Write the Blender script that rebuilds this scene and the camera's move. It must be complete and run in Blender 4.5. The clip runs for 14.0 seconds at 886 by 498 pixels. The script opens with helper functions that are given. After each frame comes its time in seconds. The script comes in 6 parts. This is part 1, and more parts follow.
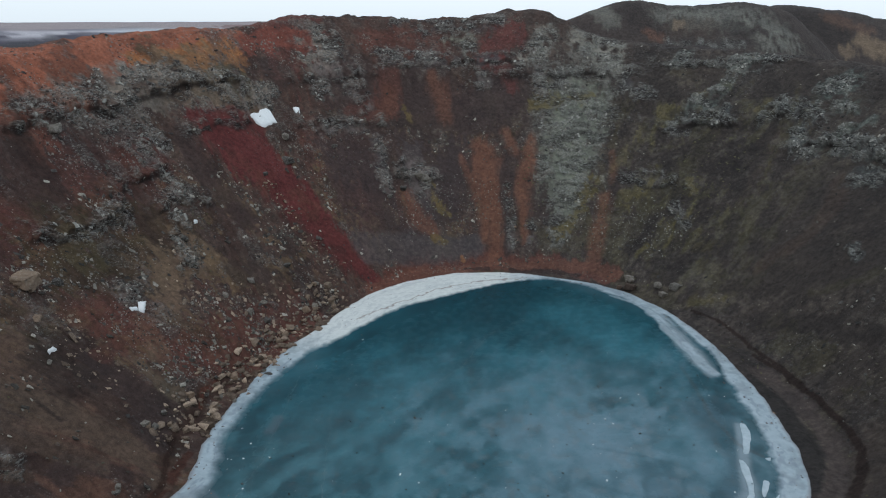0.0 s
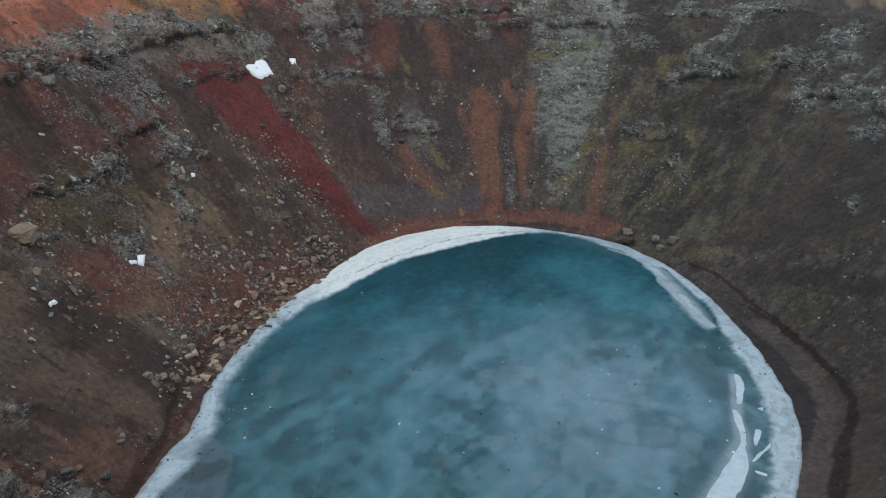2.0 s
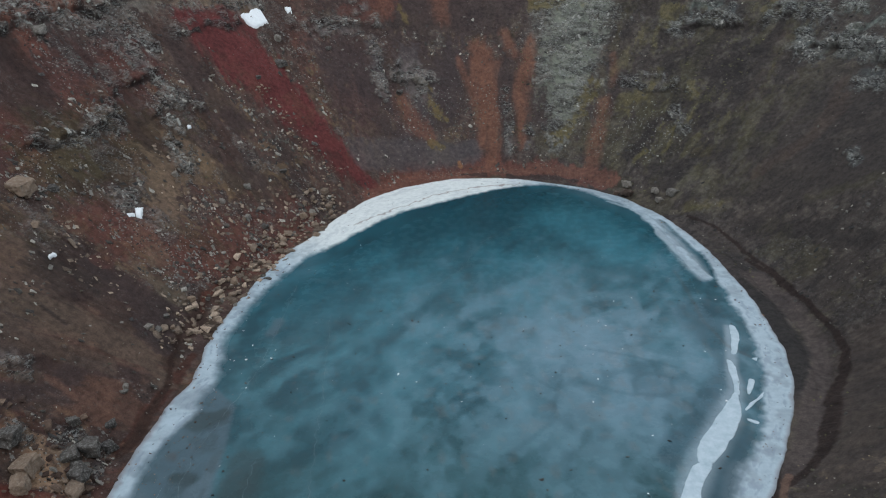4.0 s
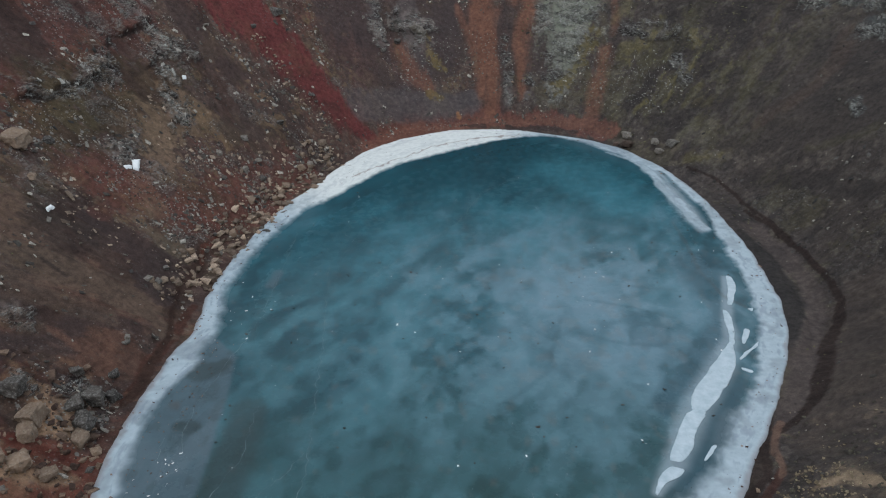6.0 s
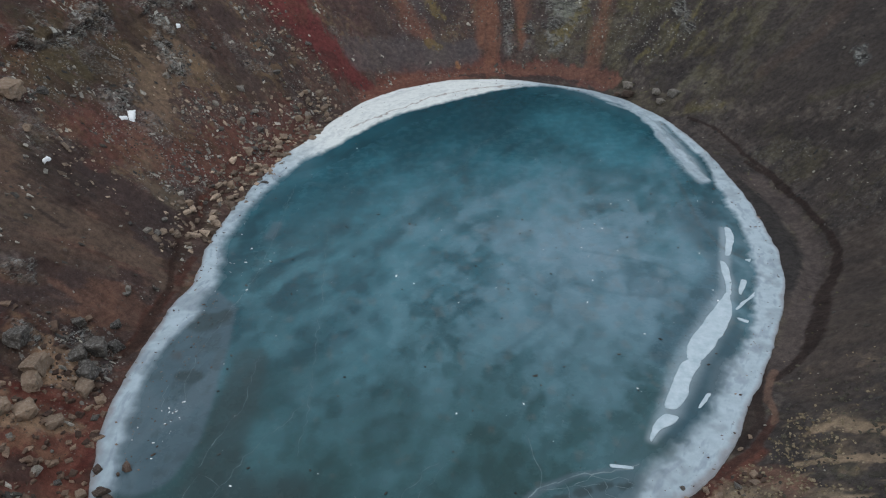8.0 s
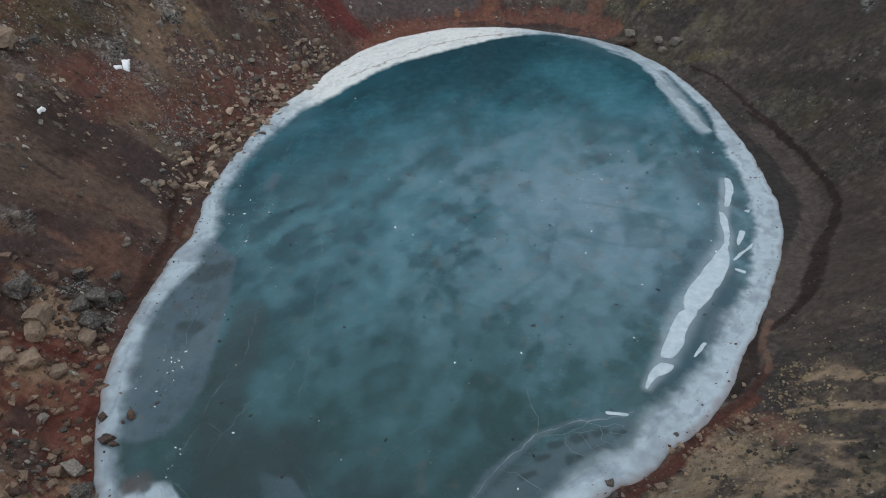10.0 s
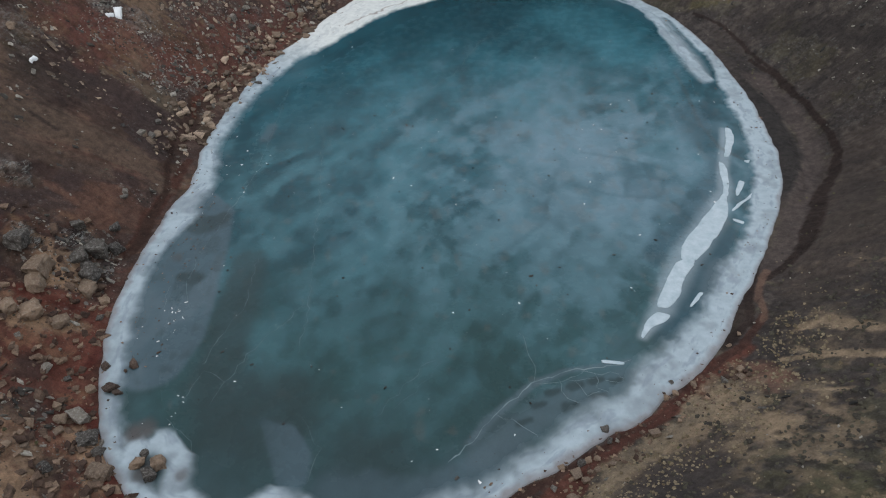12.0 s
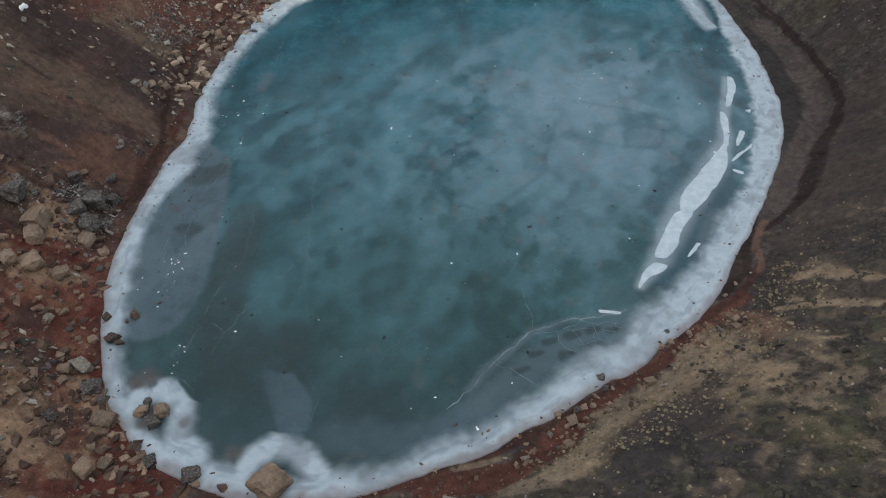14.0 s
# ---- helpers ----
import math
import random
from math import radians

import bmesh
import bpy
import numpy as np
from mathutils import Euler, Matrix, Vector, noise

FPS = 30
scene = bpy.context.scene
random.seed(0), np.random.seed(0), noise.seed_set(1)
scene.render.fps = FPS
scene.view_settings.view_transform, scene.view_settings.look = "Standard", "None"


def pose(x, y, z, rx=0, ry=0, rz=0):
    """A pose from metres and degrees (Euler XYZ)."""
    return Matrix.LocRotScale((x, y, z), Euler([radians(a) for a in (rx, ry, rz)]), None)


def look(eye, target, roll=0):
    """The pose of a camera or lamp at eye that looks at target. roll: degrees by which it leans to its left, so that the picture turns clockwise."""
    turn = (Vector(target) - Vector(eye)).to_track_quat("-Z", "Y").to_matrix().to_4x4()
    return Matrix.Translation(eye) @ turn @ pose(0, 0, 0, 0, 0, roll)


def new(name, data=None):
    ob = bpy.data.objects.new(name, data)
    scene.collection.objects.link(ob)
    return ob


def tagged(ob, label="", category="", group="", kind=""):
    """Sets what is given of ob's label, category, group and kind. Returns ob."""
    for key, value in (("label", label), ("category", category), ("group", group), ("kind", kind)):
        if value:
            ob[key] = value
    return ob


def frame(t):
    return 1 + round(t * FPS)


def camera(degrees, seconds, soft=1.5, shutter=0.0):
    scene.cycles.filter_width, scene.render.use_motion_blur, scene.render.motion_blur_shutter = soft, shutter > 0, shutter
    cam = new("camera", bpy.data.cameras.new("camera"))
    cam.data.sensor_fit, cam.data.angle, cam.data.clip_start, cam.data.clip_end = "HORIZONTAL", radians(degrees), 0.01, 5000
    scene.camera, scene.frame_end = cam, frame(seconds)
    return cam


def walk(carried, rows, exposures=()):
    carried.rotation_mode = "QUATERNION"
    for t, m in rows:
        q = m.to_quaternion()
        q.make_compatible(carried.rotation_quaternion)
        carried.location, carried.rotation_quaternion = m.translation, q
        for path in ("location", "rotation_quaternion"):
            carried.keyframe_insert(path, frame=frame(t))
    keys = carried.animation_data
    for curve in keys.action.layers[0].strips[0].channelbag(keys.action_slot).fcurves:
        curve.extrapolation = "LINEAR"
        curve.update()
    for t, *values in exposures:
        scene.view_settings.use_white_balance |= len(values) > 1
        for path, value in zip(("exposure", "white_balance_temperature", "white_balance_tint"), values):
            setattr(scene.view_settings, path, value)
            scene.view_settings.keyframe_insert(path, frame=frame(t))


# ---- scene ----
cam = camera(63.13, 14.0, soft=1.15)
# seconds, x, y, z, yaw, pitch, roll
PATH = [
    (0.0, 0.0, 0.0, 60.0, 0.0, -17.61, 0.2),
    (1.0, 0.069, -0.065, 59.968, -0.03, -19.44, 0.2),
    (2.0, 0.137, -0.129, 59.935, -0.06, -21.27, 0.21),
    (3.0, 0.206, -0.194, 59.903, -0.09, -23.13, 0.23),
    (5.5, 0.377, -0.356, 59.822, -0.15, -27.83, 0.33),
    (6.5, 0.446, -0.42, 59.79, -0.16, -29.73, 0.36),
    (7.5, 0.514, -0.485, 59.757, -0.16, -31.62, 0.4),
    (8.0, 0.548, -0.517, 59.741, -0.16, -32.57, 0.42),
    (10.5, 0.72, -0.679, 59.66, -0.14, -37.33, 0.51),
    (11.5, 0.788, -0.744, 59.628, -0.15, -39.24, 0.55),
    (12.5, 0.857, -0.809, 59.596, -0.16, -41.16, 0.6),
    (13.5, 0.926, -0.873, 59.563, -0.16, -43.07, 0.65),
    (14.0, 0.96, -0.906, 59.547, -0.15, -44.01, 0.68),
]
walk(cam, [(t, pose(x, y, z, 0, 0, yaw) @ pose(0, 0, 0, 90 + pitch) @ pose(0, 0, 0, 0, 0, -roll)) for t, x, y, z, yaw, pitch, roll in PATH],
     exposures=[(0.0, -0.3, 6250, 6), (0.5, 0.06, 6250, 6), (1.3, 0.06, 6250, 6), (3.0, 0.03, 6300, 7), (7.5, 0.03, 6480, 9), (10.5, 0.03, 6650, 10), (14.0, 0.03, 6750, 11)])

# ---- sky and sun: a bright, closed layer of cloud ----
SUN_EL, SUN_AZ = 38.0, 205.0
world = bpy.data.worlds.new("overcast_sky")
scene.world = world
world.use_nodes = True
wn, wl = world.node_tree.nodes, world.node_tree.links
wn.clear()
sky = wn.new("ShaderNodeTexSky")
sky.sky_type, sky.sun_disc = "NISHITA", False
sky.sun_elevation, sky.sun_rotation = radians(SUN_EL), radians(SUN_AZ)
grey = wn.new("ShaderNodeHueSaturation")
grey.inputs["Saturation"].default_value = 0.25
cloud = wn.new("ShaderNodeMixRGB")
cloud.inputs[0].default_value = 0.8
cloud.inputs[2].default_value = (7.55, 8.2, 8.9, 1)
back = wn.new("ShaderNodeBackground")
back.inputs["Strength"].default_value = 0.15
wout = wn.new("ShaderNodeOutputWorld")
wl.new(sky.outputs[0], grey.inputs["Color"])
wl.new(grey.outputs[0], cloud.inputs[1])
wl.new(cloud.outputs[0], back.inputs["Color"])
wl.new(back.outputs[0], wout.inputs["Surface"])
sun = new("sun", bpy.data.lights.new("sun", "SUN"))
sun.data.energy, sun.data.angle, sun.data.color = 0.5, radians(25), (1.0, 0.95, 0.88)
az, el = radians(SUN_AZ), radians(SUN_EL)
sun.matrix_world = look((math.sin(az) * math.cos(el) * 300, math.cos(az) * math.cos(el) * 300, math.sin(el) * 300), (0, 0, 0))


# ---- materials ----
def srgb(r, g, b):
    return tuple(((v / 255 + 0.055) / 1.055) ** 2.4 if v > 10 else v / 255 / 12.92 for v in (r, g, b))


class Mat:
    """A node material under construction."""

    def __init__(self, name, rough=0.9, spec=0.25):
        self.m = bpy.data.materials.new(name)
        self.m.use_nodes = True
        self.n, self.l = self.m.node_tree.nodes, self.m.node_tree.links
        self.b = self.n["Principled BSDF"]
        self.b.inputs["Roughness"].default_value = rough
        self.b.inputs["Specular IOR Level"].default_value = spec
        self.co = self.n.new("ShaderNodeTexCoord").outputs["Object"]

    def noise(self, scale, detail=6, rough=0.6, coords=None):
        t = self.n.new("ShaderNodeTexNoise")
        t.inputs["Scale"].default_value, t.inputs["Detail"].default_value = scale, detail
        t.inputs["Roughness"].default_value = rough
        self.l.new(coords or self.co, t.inputs["Vector"])
        return t.outputs["Fac"]

    def n_colour(self, scale):
        """A noise colour, to bend coordinates with."""
        t = self.n.new("ShaderNodeTexNoise")
        t.inputs["Scale"].default_value = scale
        self.l.new(self.co, t.inputs["Vector"])
        return t.outputs["Color"]

    def cellular(self, scale, coords=None):
        t = self.n.new("ShaderNodeTexVoronoi")
        t.inputs["Scale"].default_value = scale
        self.l.new(coords or self.co, t.inputs["Vector"])
        return t.outputs

    def span(self, fac, a, b, lo=0.0, hi=1.0):
        t = self.n.new("ShaderNodeMapRange")
        for k, v in enumerate((a, b, lo, hi)):
            t.inputs[k + 1].default_value = v
        self.l.new(fac, t.inputs[0])
        return t.outputs[0]

    def mix(self, fac, a, b, mode="MIX"):
        t = self.n.new("ShaderNodeMixRGB")
        t.blend_type = mode
        for k, v in enumerate((fac, a, b)):
            if isinstance(v, (int, float)):
                t.inputs[k].default_value = v
            elif isinstance(v, tuple):
                t.inputs[k].default_value = (*v, 1)
            else:
                self.l.new(v, t.inputs[k])
        return t.outputs[0]

    def attr(self, name):
        t = self.n.new("ShaderNodeAttribute")
        t.attribute_name = name
        return t.outputs

    def random(self):
        return self.n.new("ShaderNodeObjectInfo").outputs["Random"]

    def colour(self, sock):
        self.l.new(sock, self.b.inputs["Base Color"])

    def bump(self, height, strength, distance):
        t = self.n.new("ShaderNodeBump")
        t.inputs["Strength"].default_value, t.inputs["Distance"].default_value = strength, distance
        self.l.new(height, t.inputs["Height"])
        old = self.b.inputs["Normal"].links
        if old:
            self.l.new(old[0].from_socket, t.inputs["Normal"])
        self.l.new(t.outputs[0], self.b.inputs["Normal"])


def ground_material():
    g = Mat("volcanic_ground", 0.95, 0.15)
    base = g.attr("tone")["Color"]
    fine, mid, coarse = g.noise(5.5, 5, 0.7), g.noise(1.1, 6, 0.65), g.noise(0.22, 4, 0.6)
    c = g.mix(1.0, base, g.mix(g.span(mid, 0.3, 0.72), (0.62, 0.62, 0.62), (1.32, 1.3, 1.28)), "MULTIPLY")
    c = g.mix(1.0, c, g.mix(g.span(fine, 0.3, 0.7), (0.74, 0.74, 0.74), (1.26, 1.26, 1.26)), "MULTIPLY")
    c = g.mix(1.0, c, g.mix(g.span(coarse, 0.3, 0.7), (0.8, 0.8, 0.82), (1.2, 1.16, 1.14)), "MULTIPLY")
    # lichen and fresh breaks on bare rock
    bare = g.attr("crag")["Fac"]
    flat = g.n.new("ShaderNodeMapping")
    flat.inputs["Scale"].default_value = (0.5, 0.5, 1.7)
    g.l.new(g.co, flat.inputs["Vector"])
    chip, chip2 = g.noise(2.3, 6, 0.75, flat.outputs[0]), g.noise(3.4, 6, 0.75, flat.outputs[0])
    c = g.mix(g.mix(1.0, bare, g.span(chip, 0.52, 0.57, 0, 0.62), "MULTIPLY"), c, (0.27, 0.275, 0.265))
    c = g.mix(g.mix(1.0, bare, g.span(chip2, 0.53, 0.58, 0, 0.85), "MULTIPLY"), c, (0.03, 0.028, 0.028))
    # pebbles lying about, where stones gather
    stony = g.attr("stony")["Fac"]
    for scale, share, pale in ((1.3, 0.66, (0.17, 0.16, 0.15)), (3.4, 0.62, (0.24, 0.225, 0.21)), (2.3, 0.64, (0.025, 0.024, 0.024))):
        bent = g.mix(0.12, g.co, g.n_colour(2.0))
        cell = g.cellular(scale, bent)
        lim = g.n.new("ShaderNodeMath")
        lim.operation = "MULTIPLY"
        g.l.new(stony, lim.inputs[0])
        g.l.new(g.mix(1.0, g.span(cell["Distance"], 0.36, 0.27), g.span(cell["Color"], share, share + 0.03), "MULTIPLY"), lim.inputs[1])
        c = g.mix(lim.outputs[0], c, pale)
    g.colour(c)
    g.bump(mid, 0.65, 0.42)
    g.bump(chip, 0.5, 0.3)
    g.bump(fine, 0.45, 0.12)
    return g.m


def rock_material(name, dark, light, lichen=(0.3, 0.31, 0.29), much=0.5):
    g = Mat(name, 0.85, 0.3)
    n1, n2 = g.noise(2.2, 6, 0.65), g.noise(9, 5, 0.7)
    c = g.mix(g.span(n1, 0.3, 0.7), dark, light)
    c = g.mix(1.0, c, g.mix(g.random(), (0.7, 0.7, 0.72), (1.3, 1.25, 1.2)), "MULTIPLY")
    c = g.mix(g.span(n2, 0.5, 0.62, 0, much), c, lichen)
    c = g.mix(g.span(g.noise(5, 5, 0.7), 0.55, 0.68, 0, 0.6), c, (0.025, 0.023, 0.022))
    g.colour(c)
    g.bump(n1, 0.6, 0.2)
    g.bump(n2, 0.5, 0.05)
    return g.m


def snow_material():
    g = Mat("old_snow", 0.75, 0.3)
    n = g.noise(1.6, 6, 0.6)
    g.colour(g.mix(g.span(n, 0.4, 0.75), (0.8, 0.82, 0.84), (0.7, 0.72, 0.74)))
    g.bump(n, 0.5, 0.15)
    return g.m


def ice_material():
    g = Mat("lake_ice", 0.25, 0.5)
    g.b.inputs["IOR"].default_value = 1.31
    base = g.attr("tone")["Color"]
    n, fine = g.noise(0.5, 7, 0.62), g.noise(3.2, 5, 0.7)
    c = g.mix(1.0, base, g.mix(g.span(n, 0.3, 0.7), (0.88, 0.89, 0.9), (1.12, 1.11, 1.1)), "MULTIPLY")
    c = g.mix(1.0, c, g.mix(g.span(fine, 0.3, 0.7), (0.95, 0.95, 0.95), (1.05, 1.05, 1.05)), "MULTIPLY")
    # grit frozen into the surface
    grit = g.cellular(0.75)
    dot = g.mix(1.0, g.span(grit["Distance"], 0.075, 0.05), g.span(grit["Color"], 0.7, 0.74), "MULTIPLY")
    c = g.mix(dot, c, (0.05, 0.035, 0.03))
    g.colour(c)
    g.l.new(g.span(n, 0.3, 0.7, 0.2, 0.34), g.b.inputs["Roughness"])
    g.bump(fine, 0.03, 0.05)
    return g.m


def shore_ice_material():
    g = Mat("shore_ice", 0.7, 0.35)
    base = g.attr("tone")["Color"]
    n, fine = g.noise(0.9, 6, 0.65), g.noise(5, 5, 0.7)
    c = g.mix(1.0, base, g.mix(g.span(n, 0.3, 0.7), (0.86, 0.87, 0.88), (1.08, 1.08, 1.08)), "MULTIPLY")
    c = g.mix(g.span(fine, 0.68, 0.78, 0, 0.5), c, (0.3, 0.24, 0.2))
    # where it thins out it is as smooth and as mottled as the lake
    thin = g.attr("melt")["Fac"]
    n2, fine2 = g.noise(0.5, 7, 0.62), g.noise(3.2, 5, 0.7)
    d = g.mix(1.0, base, g.mix(g.span(n2, 0.3, 0.7), (0.88, 0.89, 0.9), (1.12, 1.11, 1.1)), "MULTIPLY")
    d = g.mix(1.0, d, g.mix(g.span(fine2, 0.3, 0.7), (0.95, 0.95, 0.95), (1.05, 1.05, 1.05)), "MULTIPLY")
    c = g.mix(thin, c, d)
    g.l.new(g.span(thin, 0.3, 1.0, 0.7, 0.27), g.b.inputs["Roughness"])
    g.l.new(g.span(thin, 0.3, 1.0, 0.35, 0.5), g.b.inputs["Specular IOR Level"])
    g.b.inputs["IOR"].default_value = 1.31
    g.colour(c)
    g.bump(n, 0.3, 0.08)
    return g.m


GROUND, ICE, SHORE_ICE, SNOW = ground_material(), ice_material(), shore_ice_material(), snow_material()
BASALT = rock_material("dark_basalt", (0.034, 0.031, 0.029), (0.088, 0.08, 0.074), (0.26, 0.25, 0.235), 0.5)
TAN_ROCK = rock_material("tan_rock", (0.115, 0.083, 0.063), (0.255, 0.189, 0.14), (0.31, 0.27, 0.22), 0.35)
GREY_ROCK = rock_material("grey_rock", (0.085, 0.076, 0.067), (0.2, 0.182, 0.162), (0.34, 0.33, 0.3), 0.5)
RED_ROCK = rock_material("red_scoria", (0.045, 0.03, 0.026), (0.11, 0.078, 0.062), (0.2, 0.16, 0.13), 0.35)


def part(name, bm, material, parent=None, label=""):
    """Links a bmesh as one mesh object, under its thing where it has one."""
    me = bpy.data.meshes.new(name)
    bm.to_mesh(me)
    bm.free()
    me.materials.append(material)
    ob = new(name, me)
    ob.parent = parent
    if label:
        tagged(ob, label)
    return ob


def grid_mesh(name, co, rows, cols, closed, material, tone=None, smooth=True):
    """Mesh from a lattice of rows x cols places, closed round the columns where asked; tone: colour of each place."""
    me = bpy.data.meshes.new(name)
    me.vertices.add(rows * cols)
    me.vertices.foreach_set("co", np.ascontiguousarray(co, np.float32).ravel())
    i, j = np.meshgrid(np.arange(rows - 1), np.arange(cols if closed else cols - 1), indexing="ij")
    k = (j + 1) % cols
    quad = np.stack([i * cols + j, (i + 1) * cols + j, (i + 1) * cols + k, i * cols + k], -1).reshape(-1, 4)
    me.loops.add(quad.size)
    me.loops.foreach_set("vertex_index", quad.astype(np.int32).ravel())
    me.polygons.add(len(quad))
    me.polygons.foreach_set("loop_start", np.arange(0, quad.size, 4, dtype=np.int32))
    me.polygons.foreach_set("use_smooth", np.full(len(quad), smooth))
    me.update(calc_edges=True)
    if tone is not None:
        a = me.color_attributes.new("tone", "FLOAT_COLOR", "POINT")
        a.data.foreach_set("color", np.concatenate([tone.reshape(-1, 3), np.ones((rows * cols, 1))], 1).astype(np.float32).ravel())
    me.materials.append(material)
    return new(name, me)


# ---- ground form: plan of the crater and its heights ----
CX, CY = 4.0, 98.0
LAKE_R = [48.5, 49.6, 52.0, 55.5, 60.1, 65.6, 69.9, 71.2, 71.9, 70.6, 66.5, 60.2, 52.5, 47.0, 44.1, 41.4, 39.6, 39.2,
          39.3, 40.0, 41.9, 47.4, 54.6, 62.3, 69.3, 71.9, 69.6, 64.6, 59.7, 56.3, 53.4, 49.9, 48.0, 47.5, 47.6, 47.8]
# rim round the crater: run from the shore (every 20 degrees), and height over the ice (every 10)
RIM_RUN = [62, 64, 66, 66, 66, 66, 64, 62, 60, 60, 62, 64, 66, 66, 66, 64, 62, 62]
RIM_Z = [48, 48, 48, 48.5, 49.5, 51.2, 52.6, 54.4, 62.8, 60.7, 60.9, 61.4, 58.4, 58.3, 56.7, 55, 54, 53,
         52, 51, 50, 49, 48, 47, 46, 46, 46, 46, 46, 46, 46, 46, 46, 47, 47, 48]


def ring(values, deg):
    """Smooth closed curve through evenly spaced values."""
    v = np.asarray(values, float)
    n = len(v)
    q = (np.asarray(deg) % 360.0) / 360.0 * n
    i = np.floor(q).astype(int)
    u = q - i
    a, b, c, d = v[(i - 1) % n], v[i % n], v[(i + 1) % n], v[(i + 2) % n]
    return b + 0.5 * u * (c - a + u * (2 * a - 5 * b + 4 * c - d + u * (3 * (b - c) + d - a)))


def rnd(ix, iy, seed):
    h = (ix.astype(np.int64) * 374761393 + iy.astype(np.int64) * 668265263 + seed * 974711) & 0xFFFFFFFF
    h = ((h ^ (h >> 13)) * 1274126177) & 0xFFFFFFFF
    h = ((h ^ (h >> 16)) * 2246822519) & 0xFFFFFFFF
    return ((h ^ (h >> 15)) & 0xFFFFFF) / 16777215.0


def vnoise(x, y, seed=0):
    ix, iy = np.floor(x), np.floor(y)
    fx, fy = x - ix, y - iy
    fx, fy = fx * fx * fx * (fx * (fx * 6 - 15) + 10), fy * fy * fy * (fy * (fy * 6 - 15) + 10)
    a, b = rnd(ix, iy, seed), rnd(ix + 1, iy, seed)
    c, d = rnd(ix, iy + 1, seed), rnd(ix + 1, iy + 1, seed)
    return 2 * (a + (b - a) * fx + (c - a) * fy + (a - b - c + d) * fx * fy) - 1


def fbm(x, y, octaves=4, seed=0):
    out, amp, tot = 0.0, 1.0, 0.0
    for k in range(octaves):
        out = out + amp * vnoise(x, y, seed + 17 * k)
        tot += amp
        amp *= 0.5
        x, y = 1.6 * x - 1.2 * y + 5.3, 1.2 * x + 1.6 * y + 9.1
    return out / tot


def cells(x, y, seed=0):
    """Worley cells: distance to the nearest seed point, gap to the second, and the cell's own number."""
    ix, iy = np.floor(x), np.floor(y)
    f1, f2, own = np.full(x.shape, 9.0), np.full(x.shape, 9.0), np.zeros(x.shape)
    for dx in (-1, 0, 1):
        for dy in (-1, 0, 1):
            jx, jy = ix + dx, iy + dy
            d = np.hypot(jx + rnd(jx, jy, seed) - x, jy + rnd(jx, jy, seed + 1) - y)
            near = d < f1
            f2 = np.where(near, f1, np.minimum(f2, d))
            own = np.where(near, rnd(jx, jy, seed + 2), own)
            f1 = np.where(near, d, f1)
    return f1, f2 - f1, own


def step(a, b, v):
    u = np.clip((v - a) / (b - a), 0, 1)
    return u * u * (3 - 2 * u)


def shore(deg):
    rad = np.radians(deg)
    jag = 0.55 * fbm(np.cos(rad) * 14 + 40, np.sin(rad) * 14 + 40, 4, 3)
    return ring(LAKE_R, deg) + jag


def polar(x, y):
    return np.degrees(np.arctan2(y - CY, x - CX)) % 360.0, np.hypot(x - CX, y - CY)


PROFILE_F = [0.0, 0.015, 0.05, 0.1, 0.3, 0.5, 0.68, 0.74, 0.84, 0.9, 0.95, 1.0]
PROFILE_Z = [0.0, 0.006, 0.02, 0.075, 0.265, 0.47, 0.66, 0.76, 0.87, 0.935, 0.985, 1.0]


def base_height(x, y):
    """Ground without rocks: walls, rim, outer slope, hills and plain."""
    deg, r = polar(x, y)
    rs = shore(deg)
    run, zr = ring(RIM_RUN, deg), ring(RIM_Z, deg)
    f = (r - rs) / run
    # flat beach with a footpath along the eastern shore
    east = step(40, 20, np.abs((deg - 5 + 180) % 360 - 180))
    g = np.interp(np.clip(f, 0, 1), PROFILE_F, PROFILE_Z)
    g = g - east * 0.055 * step(0.02, 0.1, f) * step(0.4, 0.14, f)
    z = zr * g
    # dip of the lake bed below the ice
    z = np.where(f < 0, np.maximum(-3.0, 12 * f), z)
    # outer slope of the cone, down to the plain
    d = np.maximum(r - rs - run, 0)
    plain = 14 + 42 * step(900, 4600, d) + 4 * fbm(x / 300, y / 300, 3, 9) * step(60, 400, d)
    z = np.where(f > 1, plain + (zr - plain) * np.exp(-(d / 55) ** 1.6), z)
    # neighbouring hills to the north-east
    for hx, hy, hz, wx, wy, turn in HILLS:
        c, s = np.cos(np.radians(turn)), np.sin(np.radians(turn))
        u, v = ((x - hx) * c + (y - hy) * s) / wx, ((y - hy) * c - (x - hx) * s) / wy
        z = z + (hz * np.exp(-(u * u + v * v) ** 1.3)) * step(0.96, 1.25, f)
    return z, f, deg


HILLS = [(60.5, 329, 41.1, 36, 40, 7), (129, 323.7, 50.2, 47.6, 51, -2), (180, 438.8, 52.2, 140, 61, -27)]
# ---- ground form end ----


